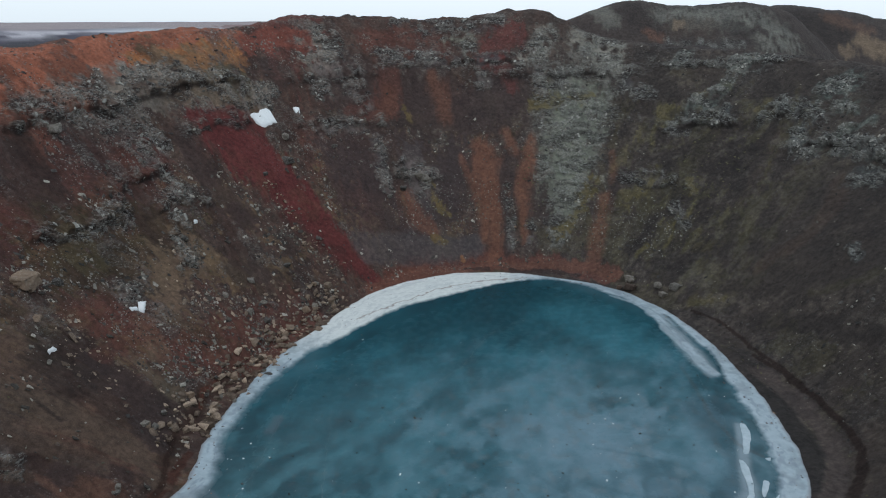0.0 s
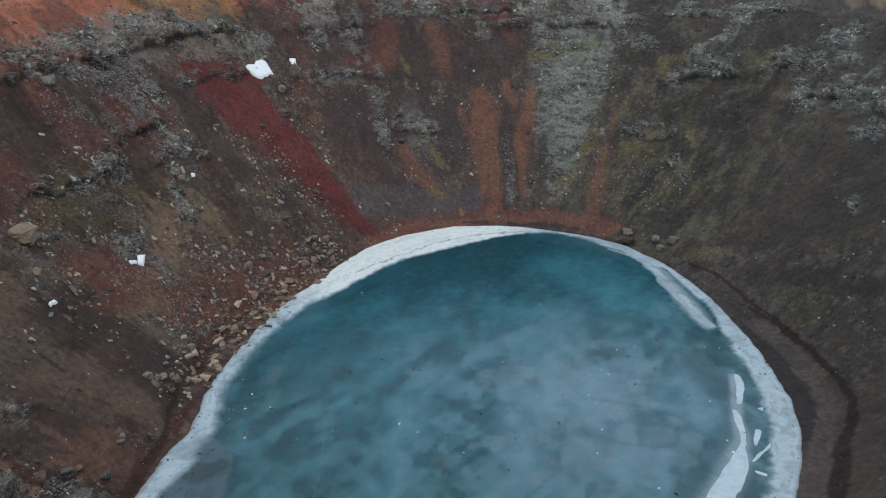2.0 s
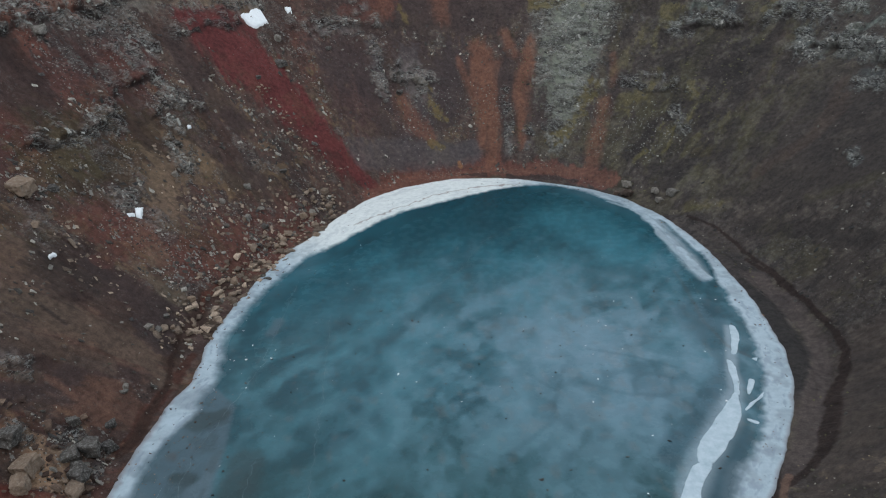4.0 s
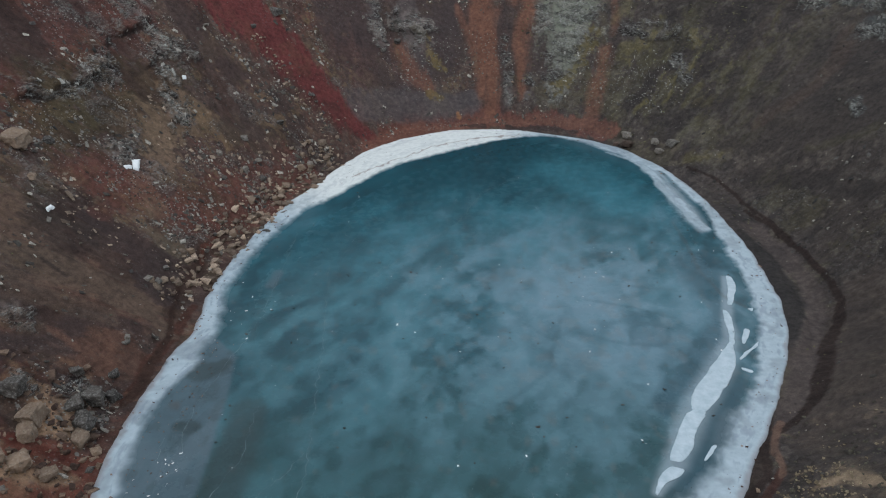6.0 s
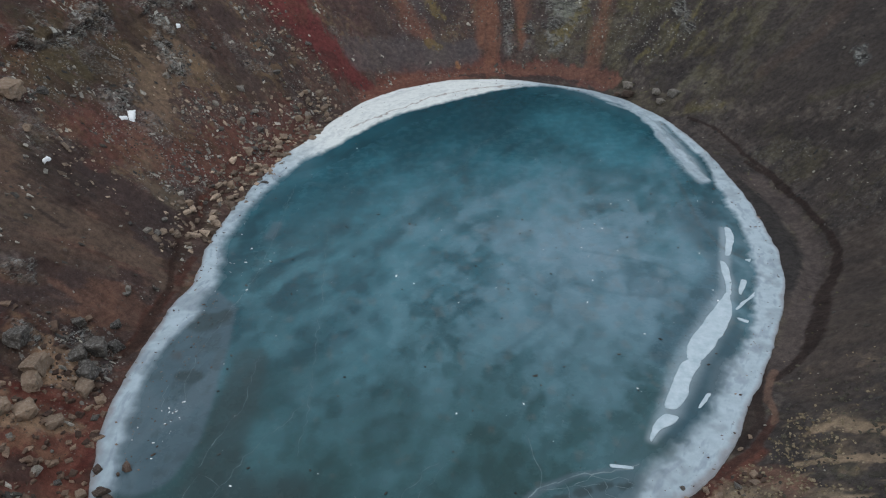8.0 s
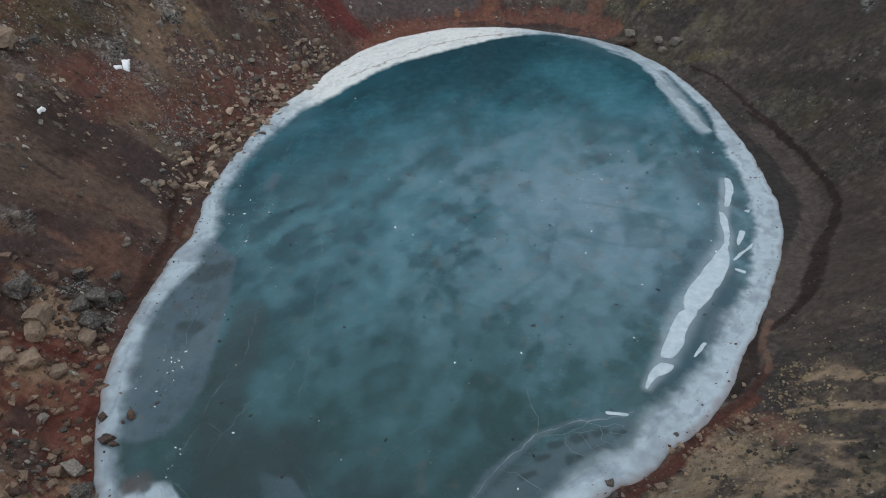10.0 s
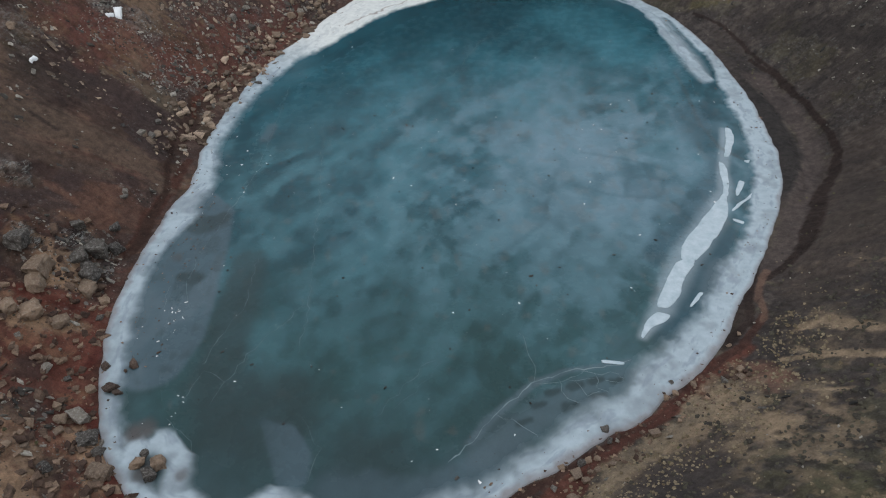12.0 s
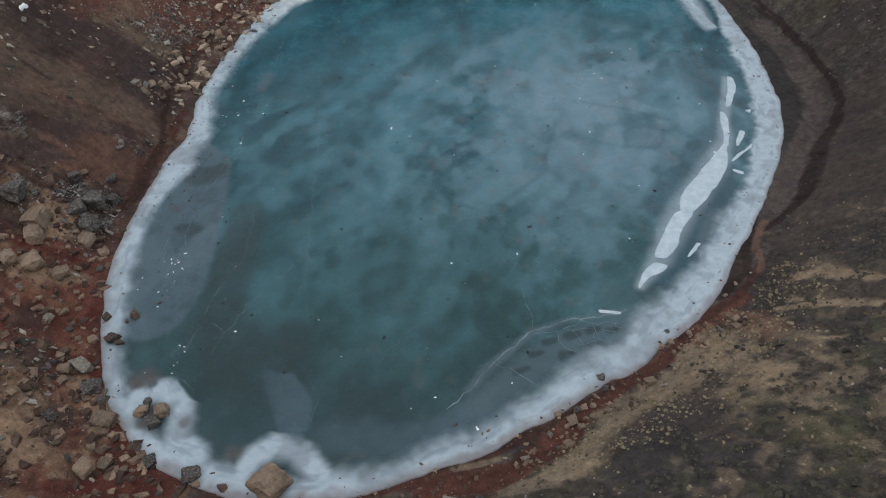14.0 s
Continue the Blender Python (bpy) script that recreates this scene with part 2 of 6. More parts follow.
# ---- the ground: one sheet from the lake to the horizon ----
NA = 1800
fr = np.concatenate([np.linspace(-0.02, 1.0, 400), 1.0 + np.linspace(0.005, 0.3, 24), 1.3 + np.cumsum(np.geomspace(0.02, 0.05, 110))])
fr = np.concatenate([fr, fr[-1] * (1 + (np.geomspace(1, 20, 34)[1:] - 1) * 0.72)])
NR = len(fr)
ang = np.arange(NA) * 360.0 / NA
AA, FF = np.meshgrid(ang, fr)
RR = shore(AA) + FF * np.where(FF < 1.3, ring(RIM_RUN, AA), 64 + (ring(RIM_RUN, AA) - 64) * step(3, 1.3, FF))
OUTX, OUTY = np.cos(np.radians(AA)), np.sin(np.radians(AA))
GX, GY = CX + RR * OUTX, CY + RR * OUTY
GZ, GF, GA = base_height(GX, GY)
# soft irregular warp shared by all colour borders and rock bands
WX = 2.6 * fbm(GX / 9, GY / 9, 5, 21)
WY = 2.6 * fbm(GX / 9, GY / 9, 5, 22)
LONG = GA * 1.75                            # metres along the contour, about
FALL = fbm(LONG / 2.4 + 0.3 * WX, GF * 3.0, 4, 31)      # streaks that run down the fall line
FINE_FALL = fbm(LONG / 0.8, GF * 6.0, 3, 33)
beyond = step(1.15, 1.4, GF)
FALL, FINE_FALL = FALL + (fbm(GX / 9, GY / 9, 4, 32) - FALL) * beyond, FINE_FALL * (1 - beyond)
PATCHY = fbm(GX / 2.2, GY / 2.2, 4, 35)
GRAINY = fbm(GX / 0.7, GY / 0.7, 3, 37)


EVEN = 0.3 * FALL + 0.25 * FINE_FALL + 0.5 * PATCHY + 0.4 * GRAINY
RILLS = 0.5 * FALL + 0.35 * FINE_FALL + 0.3 * PATCHY + 0.2 * GRAINY
SLIGHT = 0.22 * PATCHY + 0.25 * GRAINY
CLUMPS = 0.25 + 1.0 * PATCHY + 0.7 * GRAINY + 0.3 * FALL


def streak(*nodes, soft=0.28, grain=EVEN, warp=0.5):
    """Mask of a band along nodes (x, y, half width), in metres, with a ragged border."""
    mask = np.zeros(GX.shape)
    if len(nodes) == 1:
        nodes = (nodes[0], nodes[0])
    reach = max(n[2] for n in nodes) * 1.6 + 3
    xs, ys = [n[0] for n in nodes], [n[1] for n in nodes]
    near = (GX > min(xs) - reach) & (GX < max(xs) + reach) & (GY > min(ys) - reach) & (GY < max(ys) + reach)
    if not near.any():
        return mask
    px, py = GX[near] + WX[near] * warp, GY[near] + WY[near] * warp
    grain = grain[near]
    best = np.zeros(px.shape)
    for (ax, ay, aw), (bx, by, bw) in zip(nodes, nodes[1:]):
        dx, dy = bx - ax, by - ay
        u = np.clip(((px - ax) * dx + (py - ay) * dy) / (dx * dx + dy * dy + 1e-9), 0, 1)
        d = np.hypot(px - ax - u * dx, py - ay - u * dy) / (aw + (bw - aw) * u)
        best = np.maximum(best, step(1 + soft, 1 - soft, d + grain))
    mask[near] = best
    return mask


def paint(mask, colour, amount=1.0):
    on = mask > 0
    TONE[on] += (np.asarray(colour) - TONE[on]) * (mask[on] * amount)[:, None]


# base soil: dark brown ash, redder on the western wall, greyer to the east
TONE = np.empty(GX.shape + (3,))
TONE[:] = srgb(70, 65, 62)
west = step(60, 110, GA) * step(262, 225, GA)
broad = fbm(GX / 12, GY / 12, 5, 41)
paint(west, srgb(88, 76, 70), 0.85)
paint(step(0.0, 0.4, FALL + 0.3 * PATCHY + 0.5 * broad) * west, srgb(98, 72, 64), 0.55)
paint(step(0.0, 0.3, broad + 0.3 * PATCHY), srgb(60, 57, 56), 0.7)
paint(step(0.1, 0.35, fbm(GX / 7, GY / 7, 5, 43) + 0.3 * GRAINY) * step(0.85, 0.5, GF), srgb(84, 81, 64), 0.5)
paint(step(0.1, 0.4, PATCHY + 0.6 * GRAINY), srgb(100, 93, 87), 0.4)
paint(step(0.15, 0.45, fbm(GX / 1.5, GY / 1.5, 4, 47)), srgb(50, 47, 46), 0.45)
outside = step(1.5, 2.2, GF)
paint(outside, srgb(70, 66, 63), 0.8)
# lowland beyond the cone: dark moor, fields with snow and a river, far distance
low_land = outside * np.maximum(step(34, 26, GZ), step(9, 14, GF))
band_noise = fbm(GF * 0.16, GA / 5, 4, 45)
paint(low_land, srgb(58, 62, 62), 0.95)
# blue-grey, then pale, with distance: aerial haze put into the ground colour
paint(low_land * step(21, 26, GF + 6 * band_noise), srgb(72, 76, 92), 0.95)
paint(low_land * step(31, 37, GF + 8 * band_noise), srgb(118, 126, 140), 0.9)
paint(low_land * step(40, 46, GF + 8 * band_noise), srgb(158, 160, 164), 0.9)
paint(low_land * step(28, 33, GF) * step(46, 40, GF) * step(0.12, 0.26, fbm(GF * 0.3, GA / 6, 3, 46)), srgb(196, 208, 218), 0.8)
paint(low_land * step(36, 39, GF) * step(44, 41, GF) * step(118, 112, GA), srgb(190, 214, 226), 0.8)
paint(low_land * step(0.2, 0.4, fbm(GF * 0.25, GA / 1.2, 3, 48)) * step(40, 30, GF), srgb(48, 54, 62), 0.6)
CRAG, SOFT = np.zeros(GX.shape), np.zeros(GX.shape)
HUE = {"crimson": srgb(97, 57, 57), "maroon": srgb(82, 58, 56), "pathdark2": srgb(50, 42, 39), "deepred": srgb(88, 50, 44), "straw": srgb(158, 140, 116), "redbrown": srgb(98, 70, 63), "red": srgb(108, 72, 68), "orange": srgb(128, 97, 82), "ash": srgb(70, 66, 67), "moss": srgb(106, 99, 66), "lichen": srgb(112, 114, 107), "pale": srgb(136, 137, 129), "sunrust": srgb(152, 104, 84), "rustgold": srgb(150, 112, 74), "mossg": srgb(114, 111, 94), "dark": srgb(68, 63, 60), "shade": srgb(56, 53, 52), "browner": srgb(76, 69, 64), "rust2": srgb(104, 84, 73), "pathred": srgb(92, 60, 51), "pathdark": srgb(64, 54, 49), "gravel": srgb(56, 54, 53), "beach": srgb(82, 75, 72), "fan": srgb(98, 87, 77), "mud": srgb(70, 50, 44), "redbank": srgb(108, 76, 66), "tanp": srgb(142, 126, 105), "olive": srgb(82, 80, 62), "grey": srgb(112, 111, 109), "basalt": srgb(72, 71, 72), "slate": srgb(92, 98, 98), "tank": srgb(130, 118, 100)}


HUE.update({"nbase": srgb(68, 62, 61), "ebase": srgb(64, 60, 58), "brick": srgb(114, 84, 70), "scarlet": srgb(100, 63, 60), "scarlet2": srgb(124, 80, 70), "talus": srgb(86, 86, 88), "palelich": srgb(122, 129, 118),
            "palegreen": srgb(108, 120, 115), "bench": srgb(106, 78, 68), "fan2": srgb(92, 85, 76), "wetmud": srgb(56, 46, 41), "redpath": srgb(90, 61, 52), "wetred": srgb(82, 54, 47), "heath": srgb(72, 67, 65)})


def crag(mask, hue, amount, relief=1.0):
    """A band of bare rock: coloured here, raised into blocks further down."""
    global CRAG
    CRAG = np.maximum(CRAG, mask * relief)
    paint(mask * step(-0.4, 0.2, PATCHY + 0.4 * GRAINY), HUE[hue], amount)


def sand(mask, hue, amount):
    """Loose ash or gravel, with few stones on it."""
    global SOFT
    SOFT = np.maximum(SOFT, mask)
    paint(mask, HUE[hue], amount)


sand(streak((-56.1, 163.2, 2.2), (-46.2, 173.3, 3.3), grain=RILLS), "maroon", 0.75)
sand(streak((-51.1, 162.0, 4.0), (-42.0, 163.9, 5.3), (-33.3, 162.9, 5.6), (-25.4, 159.8, 4.3), (-19.0, 159.1, 2.1), grain=RILLS), "maroon", 0.8)
paint(streak((-71.5, 124.8, 3.9), (-66.7, 123.5, 3.9), (-60.6, 146.9, 4.4)), HUE["maroon"], 0.6)
paint(streak((-67.6, 108.4, 3.6), (-64.4, 104.7, 3.5)), HUE["maroon"], 0.6)
sand(streak((-50.6, 166.8, 7.1), (-41.3, 165.8, 6.0), (-30.4, 163.7, 4.7), (-21.8, 161.6, 3.7), (-16.3, 159.9, 2.5), grain=RILLS), "crimson", 0.95)
sand(streak((-55.9, 164.2, 2.8), (-47.0, 176.5, 3.6), grain=RILLS), "crimson", 0.85)
paint(streak((-67.4, 114.8, 7.4), (-62.9, 132.2, 9.4), (-59.9, 144.2, 5.7)), HUE["redbrown"], 0.48)
paint(streak((-71.0, 115.7, 5.0), (-66.4, 108.8, 3.6)), HUE["redbrown"], 0.42)
paint(streak((-32.1, 183.4, 5.1), (-22.3, 183.3, 10.2), (-19.1, 176.9, 5.0)), HUE["redbrown"], 0.51)
paint(streak((-44.6, 203.4, 9.4), (-844.3, 3293.4, 122.6)), HUE["red"], 0.6)
paint(streak((-12.8, 163.3, 1.6), (0.8, 171.6, 2.0), (13.7, 173.2, 2.3), (27.6, 170.1, 2.0), (39.9, 162.2, 2.2)), HUE["redbrown"], 0.95)
# orange scoria of the western rim, with warm sunlight put into its colour
paint(streak((-81.6, 136.4, 8.6), (-77.7, 147.0, 6.8), (-73.3, 160.4, 6.4), (-64.3, 176.9, 5.8), (-55.2, 191.9, 4.7)), HUE["sunrust"], 0.9)
paint(streak((-78.3, 129.0, 5.5), (-77.7, 139.9, 5.8)), HUE["sunrust"], 0.8)
paint(streak((-67.1, 165.6, 2.6), (-60.6, 176.7, 2.4), (-53.2, 188.8, 2.1)), HUE["rustgold"], 0.8)
paint(streak((-62.3, 169.3, 6.5), (-52.7, 180.6, 5.8), grain=CLUMPS), HUE["mossg"], 0.7)
sand(streak((51.3, 67.1, 5.4), (43.6, 56.6, 4.9), grain=RILLS), "browner", 0.6)
sand(streak((-57.5, 86.9, 6.1), (-49.4, 86.7, 6.0), (-42.7, 85.4, 4.0), grain=RILLS), "fan", 0.85)
sand(streak((-52.4, 95.5, 5.4), (-43.0, 94.2, 3.2), (-37.7, 92.0, 1.0), grain=RILLS), "dark", 0.8)
sand(streak((-51.3, 74.3, 6.5), (-47.4, 73.5, 4.6), grain=RILLS), "dark", 0.6)
sand(streak((-45.2, 71.9, 3.6), (-41.8, 75.8, 3.7), grain=RILLS), "rust2", 0.6)
sand(streak((-36.6, 81.9, 0.8), (-38.3, 91.5, 0.8), (-39.5, 103.5, 0.9), (-37.9, 110.1, 0.9), grain=SLIGHT), "pathdark", 0.7)
paint(streak((-33.9, 126.0, 3.9), (-38.7, 116.9, 4.9), (-28.5, 137.5, 4.1)), HUE["redbrown"], 0.8)
paint(streak((-47.5, 110.4, 5.9), (-53.2, 107.5, 4.6)), HUE["redbrown"], 0.7)
paint(streak((-44.7, 60.8, 2.9), (-41.8, 60.8, 2.0), (-42.9, 68.8, 1.4), grain=CLUMPS), HUE["tanp"], 0.85)
paint(streak((-44.3, 53.6, 3.2), (-41.8, 54.1, 1.9), grain=CLUMPS), HUE["tanp"], 0.7)
sand(streak((-41.6, 49.5, 4.7), (-37.2, 47.4, 2.3), (-34.6, 41.6, 1.8), grain=SLIGHT), "pathred", 0.8)
sand(streak((-31.7, 31.2, 3.9), (-25.4, 30.7, 2.6), grain=SLIGHT), "pathred", 0.8)
sand(streak((32.9, 51.7, 1.1), (25.1, 45.0, 1.1), (17.9, 40.2, 0.9), (12.2, 35.1, 1.1), (6.5, 30.0, 1.4), (-0.4, 29.0, 1.8), grain=SLIGHT), "pathred", 0.95)
paint(streak((27.3, 43.3, 2.8), (30.3, 42.3, 2.8), (22.4, 39.3, 2.0), grain=CLUMPS), HUE["tanp"], 0.8)
paint(streak((40.6, 48.5, 2.2), (40.9, 43.5, 1.8), grain=CLUMPS), HUE["tanp"], 0.6)
paint(streak((27.0, 33.5, 3.7), (30.3, 30.2, 3.5), (31.1, 26.1, 2.8), grain=CLUMPS), HUE["olive"], 0.7)
sand(streak((21.0, 32.6, 3.6), (17.2, 27.9, 3.4), (22.2, 25.1, 3.2), grain=RILLS), "dark", 0.7)
paint(streak((17.7, 35.6, 1.5), (12.2, 30.6, 1.5), grain=CLUMPS), HUE["tanp"], 0.5)
sand(streak((32.4, 47.3, 2.2), (33.3, 43.7, 1.4), grain=RILLS), "orange", 0.5)
crag(streak((-77.1, 132.1, 1.9), (-73.5, 141.2, 3.2), (-65.9, 161.3, 4.1)), "pale", 0.9)
crag(streak((-71.4, 154.9, 2.5), (-61.4, 166.0, 4.8), (-49.8, 178.2, 3.3), (-43.3, 185.7, 2.1)), "pale", 0.9)
crag(streak((-66.4, 145.6, 3.2), (-60.3, 152.7, 2.7)), "grey", 0.8)
crag(streak((-35.1, 210.1, 4.2), (-30.3, 207.6, 4.5), (-28.4, 203.6, 4.5), (-36.9, 200.1, 2.2)), "pale", 0.8, 0.4)
crag(streak((43.3, 223.0, 7.0), (50.5, 220.9, 4.9), (48.6, 214.3, 4.8)), "pale", 0.85, 0.4)
crag(streak((-33.6, 196.1, 1.8), (-22.5, 204.4, 1.9)), "grey", 0.8)
crag(streak((-32.6, 187.1, 1.7), (-23.2, 194.2, 2.1)), "grey", 0.8)
crag(streak((-62.9, 146.9, 2.9), (-55.6, 143.7, 3.1), (-52.7, 144.6, 2.0)), "grey", 0.8)
crag(streak((-59.8, 129.8, 1.9), (-62.2, 120.4, 1.8), (-65.1, 112.2, 1.7)), "grey", 0.8)
crag(streak((-61.0, 135.1, 1.1), (-59.3, 131.2, 1.1)), "basalt", 0.8)
crag(streak((-52.1, 138.5, 1.9), (-47.6, 129.0, 2.3)), "grey", 0.8)
crag(streak((-53.7, 113.5, 2.2), (-52.9, 116.2, 1.7)), "grey", 0.7)
crag(streak((-47.4, 63.4, 1.4)), "basalt", 0.8)
crag(streak((-42.4, 66.8, 2.3), (-40.7, 64.8, 1.7)), "basalt", 0.9)
crag(streak((-51.1, 72.6, 2.2)), "grey", 0.7)
paint(streak((40.9, 52.3, 1.6), (43.7, 49.3, 1.2)), HUE["tank"], 0.7)
paint(streak((37.9, 48.7, 1.5), (41.3, 44.3, 1.0)), HUE["tank"], 0.7)
paint(streak((35.3, 40.0, 0.9)), HUE["tank"], 0.6)
paint(streak((-43.1, 53.9, 1.9), (-41.1, 54.8, 1.1)), HUE["tank"], 0.7)
sand(streak((-36.8, 50.7, 0.8), (-34.6, 44.8, 0.7), (-33.2, 41.2, 0.7), (-29.9, 36.1, 0.7), (-26.8, 33.5, 0.7), (-23.0, 30.7, 0.5), grain=SLIGHT), "mud", 0.9)
sand(streak((-39.3, 68.7, 0.7), (-38.1, 76.4, 0.8), (-36.5, 83.2, 0.7), (-36.3, 90.8, 0.6), grain=SLIGHT), "mud", 0.85)
sand(streak((-6.4, 29.5, 0.4), (-1.4, 30.8, 0.4), (3.7, 32.4, 0.5), (10.2, 35.6, 0.5), (16.1, 39.6, 0.5), (22.4, 42.9, 0.6), (26.7, 47.3, 0.6), (32.4, 51.8, 0.6), (36.1, 56.8, 0.5), grain=SLIGHT), "mud", 0.9)
paint(streak((-41.5, 47.3, 6.9), (-37.3, 43.8, 4.5), (-34.4, 37.2, 4.2), (-33.8, 30.4, 3.9)), HUE["redbank"], 0.7)
paint(streak((-39.9, 41.8, 2.2), (-36.1, 33.8, 2.7), (-32.5, 30.2, 1.3), grain=CLUMPS), HUE["tanp"], 0.7)
paint(streak((25.7, 38.0, 1.7), (28.0, 35.8, 1.4), (32.5, 36.7, 1.7), (35.7, 36.6, 1.6), grain=CLUMPS), HUE["tanp"], 0.5)
sand(streak((20.1, 30.2, 2.9), (15.4, 27.2, 2.2), (23.4, 28.6, 2.3), grain=RILLS), "ash", 0.7)
paint(streak((36.1, 32.8, 1.2), (29.8, 22.2, 0.8), grain=CLUMPS), HUE["tanp"], 0.5)
paint(streak((-66.5, 114.8, 6.2), (-59.8, 117.2, 6.2), grain=CLUMPS), HUE["olive"], 0.5)
paint(streak((-55.5, 118.5, 5.0), (-52.7, 117.3, 3.7), grain=CLUMPS), HUE["olive"], 0.5)
paint(streak((-60.2, 94.0, 4.3), grain=CLUMPS), HUE["olive"], 0.45)
sand(streak((-57.3, 135.1, 3.3), (-51.4, 128.4, 3.1), (-47.6, 119.9, 2.5), grain=RILLS), "dark", 0.6)
sand(streak((-40.2, 138.9, 4.1), (-34.9, 137.9, 3.3), grain=RILLS), "dark", 0.5)
paint(streak((-46.2, 114.5, 3.6), (-41.5, 116.0, 3.6), grain=CLUMPS), HUE["olive"], 0.4)
paint(streak((-57.5, 168.8, 3.9), (-50.5, 181.9, 3.4), grain=CLUMPS), HUE["olive"], 0.6)
paint(streak((-72.4, 122.7, 6.5), (-70.1, 136.8, 5.6)), HUE["ash"], 0.5)
paint(streak((-54.5, 126.6, 6.5), (-51.1, 138.3, 5.5), grain=CLUMPS), HUE["olive"], 0.4)
sand(streak((37.0, 49.0, 0.3), (39.1, 46.0, 0.5), (41.9, 43.3, 0.5), grain=SLIGHT), "tanp", 0.7)
sand(streak((40.1, 52.9, 0.5), (41.5, 50.5, 0.6), (42.8, 48.3, 0.3), grain=SLIGHT), "tanp", 0.7)
sand(streak((35.1, 40.6, 0.2), (36.7, 40.0, 0.3), grain=SLIGHT), "tanp", 0.6)
sand(streak((32.5, 46.4, 0.4), (35.3, 46.0, 0.3), grain=SLIGHT), "tanp", 0.5)
sand(streak((-51.2, 82.1, 0.3), (-48.8, 83.3, 0.2), grain=SLIGHT), "pathdark", 0.5)
paint(streak((12.7, 30.7, 1.8), (17.8, 34.5, 2.1), (22.8, 37.7, 2.3), (28.2, 40.6, 2.3)), HUE["tanp"], 0.55)
paint(streak((26.9, 36.4, 2.5), (32.5, 38.7, 2.6)), HUE["tanp"], 0.45)
paint(streak((49.5, 74.9, 3.9), (45.9, 62.8, 5.2), (43.7, 56.2, 3.2)), HUE["browner"], 0.4)
sand(streak((38.0, 63.1, 0.8), (34.4, 56.9, 0.8), (31.6, 52.5, 0.8), grain=SLIGHT, warp=0.2), "pathdark2", 0.7)
paint(streak((-60.5, 110.6, 7.2), (-57.1, 124.9, 5.2), grain=CLUMPS), HUE["olive"], 0.6)
paint(streak((-53.3, 120.0, 3.7), (-47.9, 134.3, 3.2), grain=CLUMPS), HUE["tank"], 0.55)
paint(streak((-47.5, 119.9, 3.0), (-48.1, 109.1, 2.8), grain=CLUMPS), HUE["tank"], 0.5)
paint(streak((-45.1, 61.0, 2.5), (-43.7, 61.3, 2.0)), HUE["tank"], 0.6)
sand(streak((-50.5, 85.4, 3.0), (-45.2, 84.9, 2.4), grain=RILLS), "shade", 0.5)
paint(streak((-48.1, 103.7, 2.7), (-44.5, 74.7, 2.8)), HUE["rust2"], 0.4)
paint(streak((-76.9, 141.3, 2.0), (-72.7, 147.8, 2.7), (-67.7, 153.6, 2.7), (-62.3, 165.2, 3.2), (-57.3, 173.2, 2.6), grain=CLUMPS), HUE["lichen"], 0.6)
paint(streak((-63.8, 158.1, 1.9), (-56.9, 165.9, 2.2), (-49.6, 176.0, 2.3), grain=CLUMPS), HUE["lichen"], 0.55)
paint(streak((-58.9, 175.2, 2.0), (-50.4, 187.7, 1.8), grain=CLUMPS), HUE["rustgold"], 0.5)
sand(streak((-75.1, 128.0, 2.4), (-69.5, 121.4, 4.6), (-67.8, 113.2, 4.4), grain=RILLS), "dark", 0.5)
paint(streak((-66.1, 112.8, 4.9), (-60.2, 118.5, 5.0), grain=CLUMPS), HUE["olive"], 0.5)
paint(streak((-47.3, 102.2, 2.7), (-42.5, 100.7, 2.4), (-46.2, 108.3, 2.3), grain=CLUMPS), HUE["mossg"], 0.5)
sand(streak((-54.2, 91.0, 3.6), (-50.3, 92.0, 2.7), (-45.5, 90.6, 2.5), grain=RILLS), "shade", 0.6)
sand(streak((-47.7, 81.3, 3.9), (-42.1, 82.5, 3.5), grain=RILLS), "rust2", 0.4)
sand(streak((-47.8, 69.8, 3.2), (-45.0, 68.7, 2.1), grain=RILLS), "shade", 0.5)
sand(streak((-39.9, 105.9, 0.5), (-39.5, 93.0, 0.4), (-37.7, 82.5, 0.4), grain=SLIGHT), "pathdark", 0.6)
paint(streak((-79.9, 143.2, 7.4), (-75.2, 150.7, 5.2)), HUE["sunrust"], 0.45)
paint(streak((-75.3, 145.5, 2.4), (-71.6, 151.2, 3.0), (-66.1, 156.7, 3.7), grain=CLUMPS), HUE["pale"], 0.45)
paint(streak((-59.4, 163.5, 2.5), (-52.5, 174.0, 2.6), grain=CLUMPS), HUE["tank"], 0.4)

# rain-cut rills, dark ash patches and thin growth over the walls
slope = step(0.1, 0.2, GF) * step(1.0, 0.9, GF)
east = np.maximum(step(88, 64, GA), step(325, 345, GA)) * slope
paint(east * step(0.1, 0.5, 0.5 * FALL + 0.6 * PATCHY + 0.5 * broad), srgb(46, 43, 42), 0.5)
paint(east * step(0.2, 0.55, PATCHY + 0.7 * GRAINY - 0.5 * broad), srgb(92, 87, 80), 0.28)
drift, clump = fbm(GX / 5.5, GY / 5.5, 5, 65), fbm(GX / 3.4, GY / 3.4, 5, 66)
paint(west * slope * step(0.04, 0.3, drift + 0.3 * FALL), srgb(60, 50, 47), 0.5)
paint(west * slope * step(0.65, 0.45, GF) * step(0.12, 0.36, clump + 0.5 * GRAINY) * (1 - 0.7 * SOFT), srgb(116, 104, 80), 0.45)

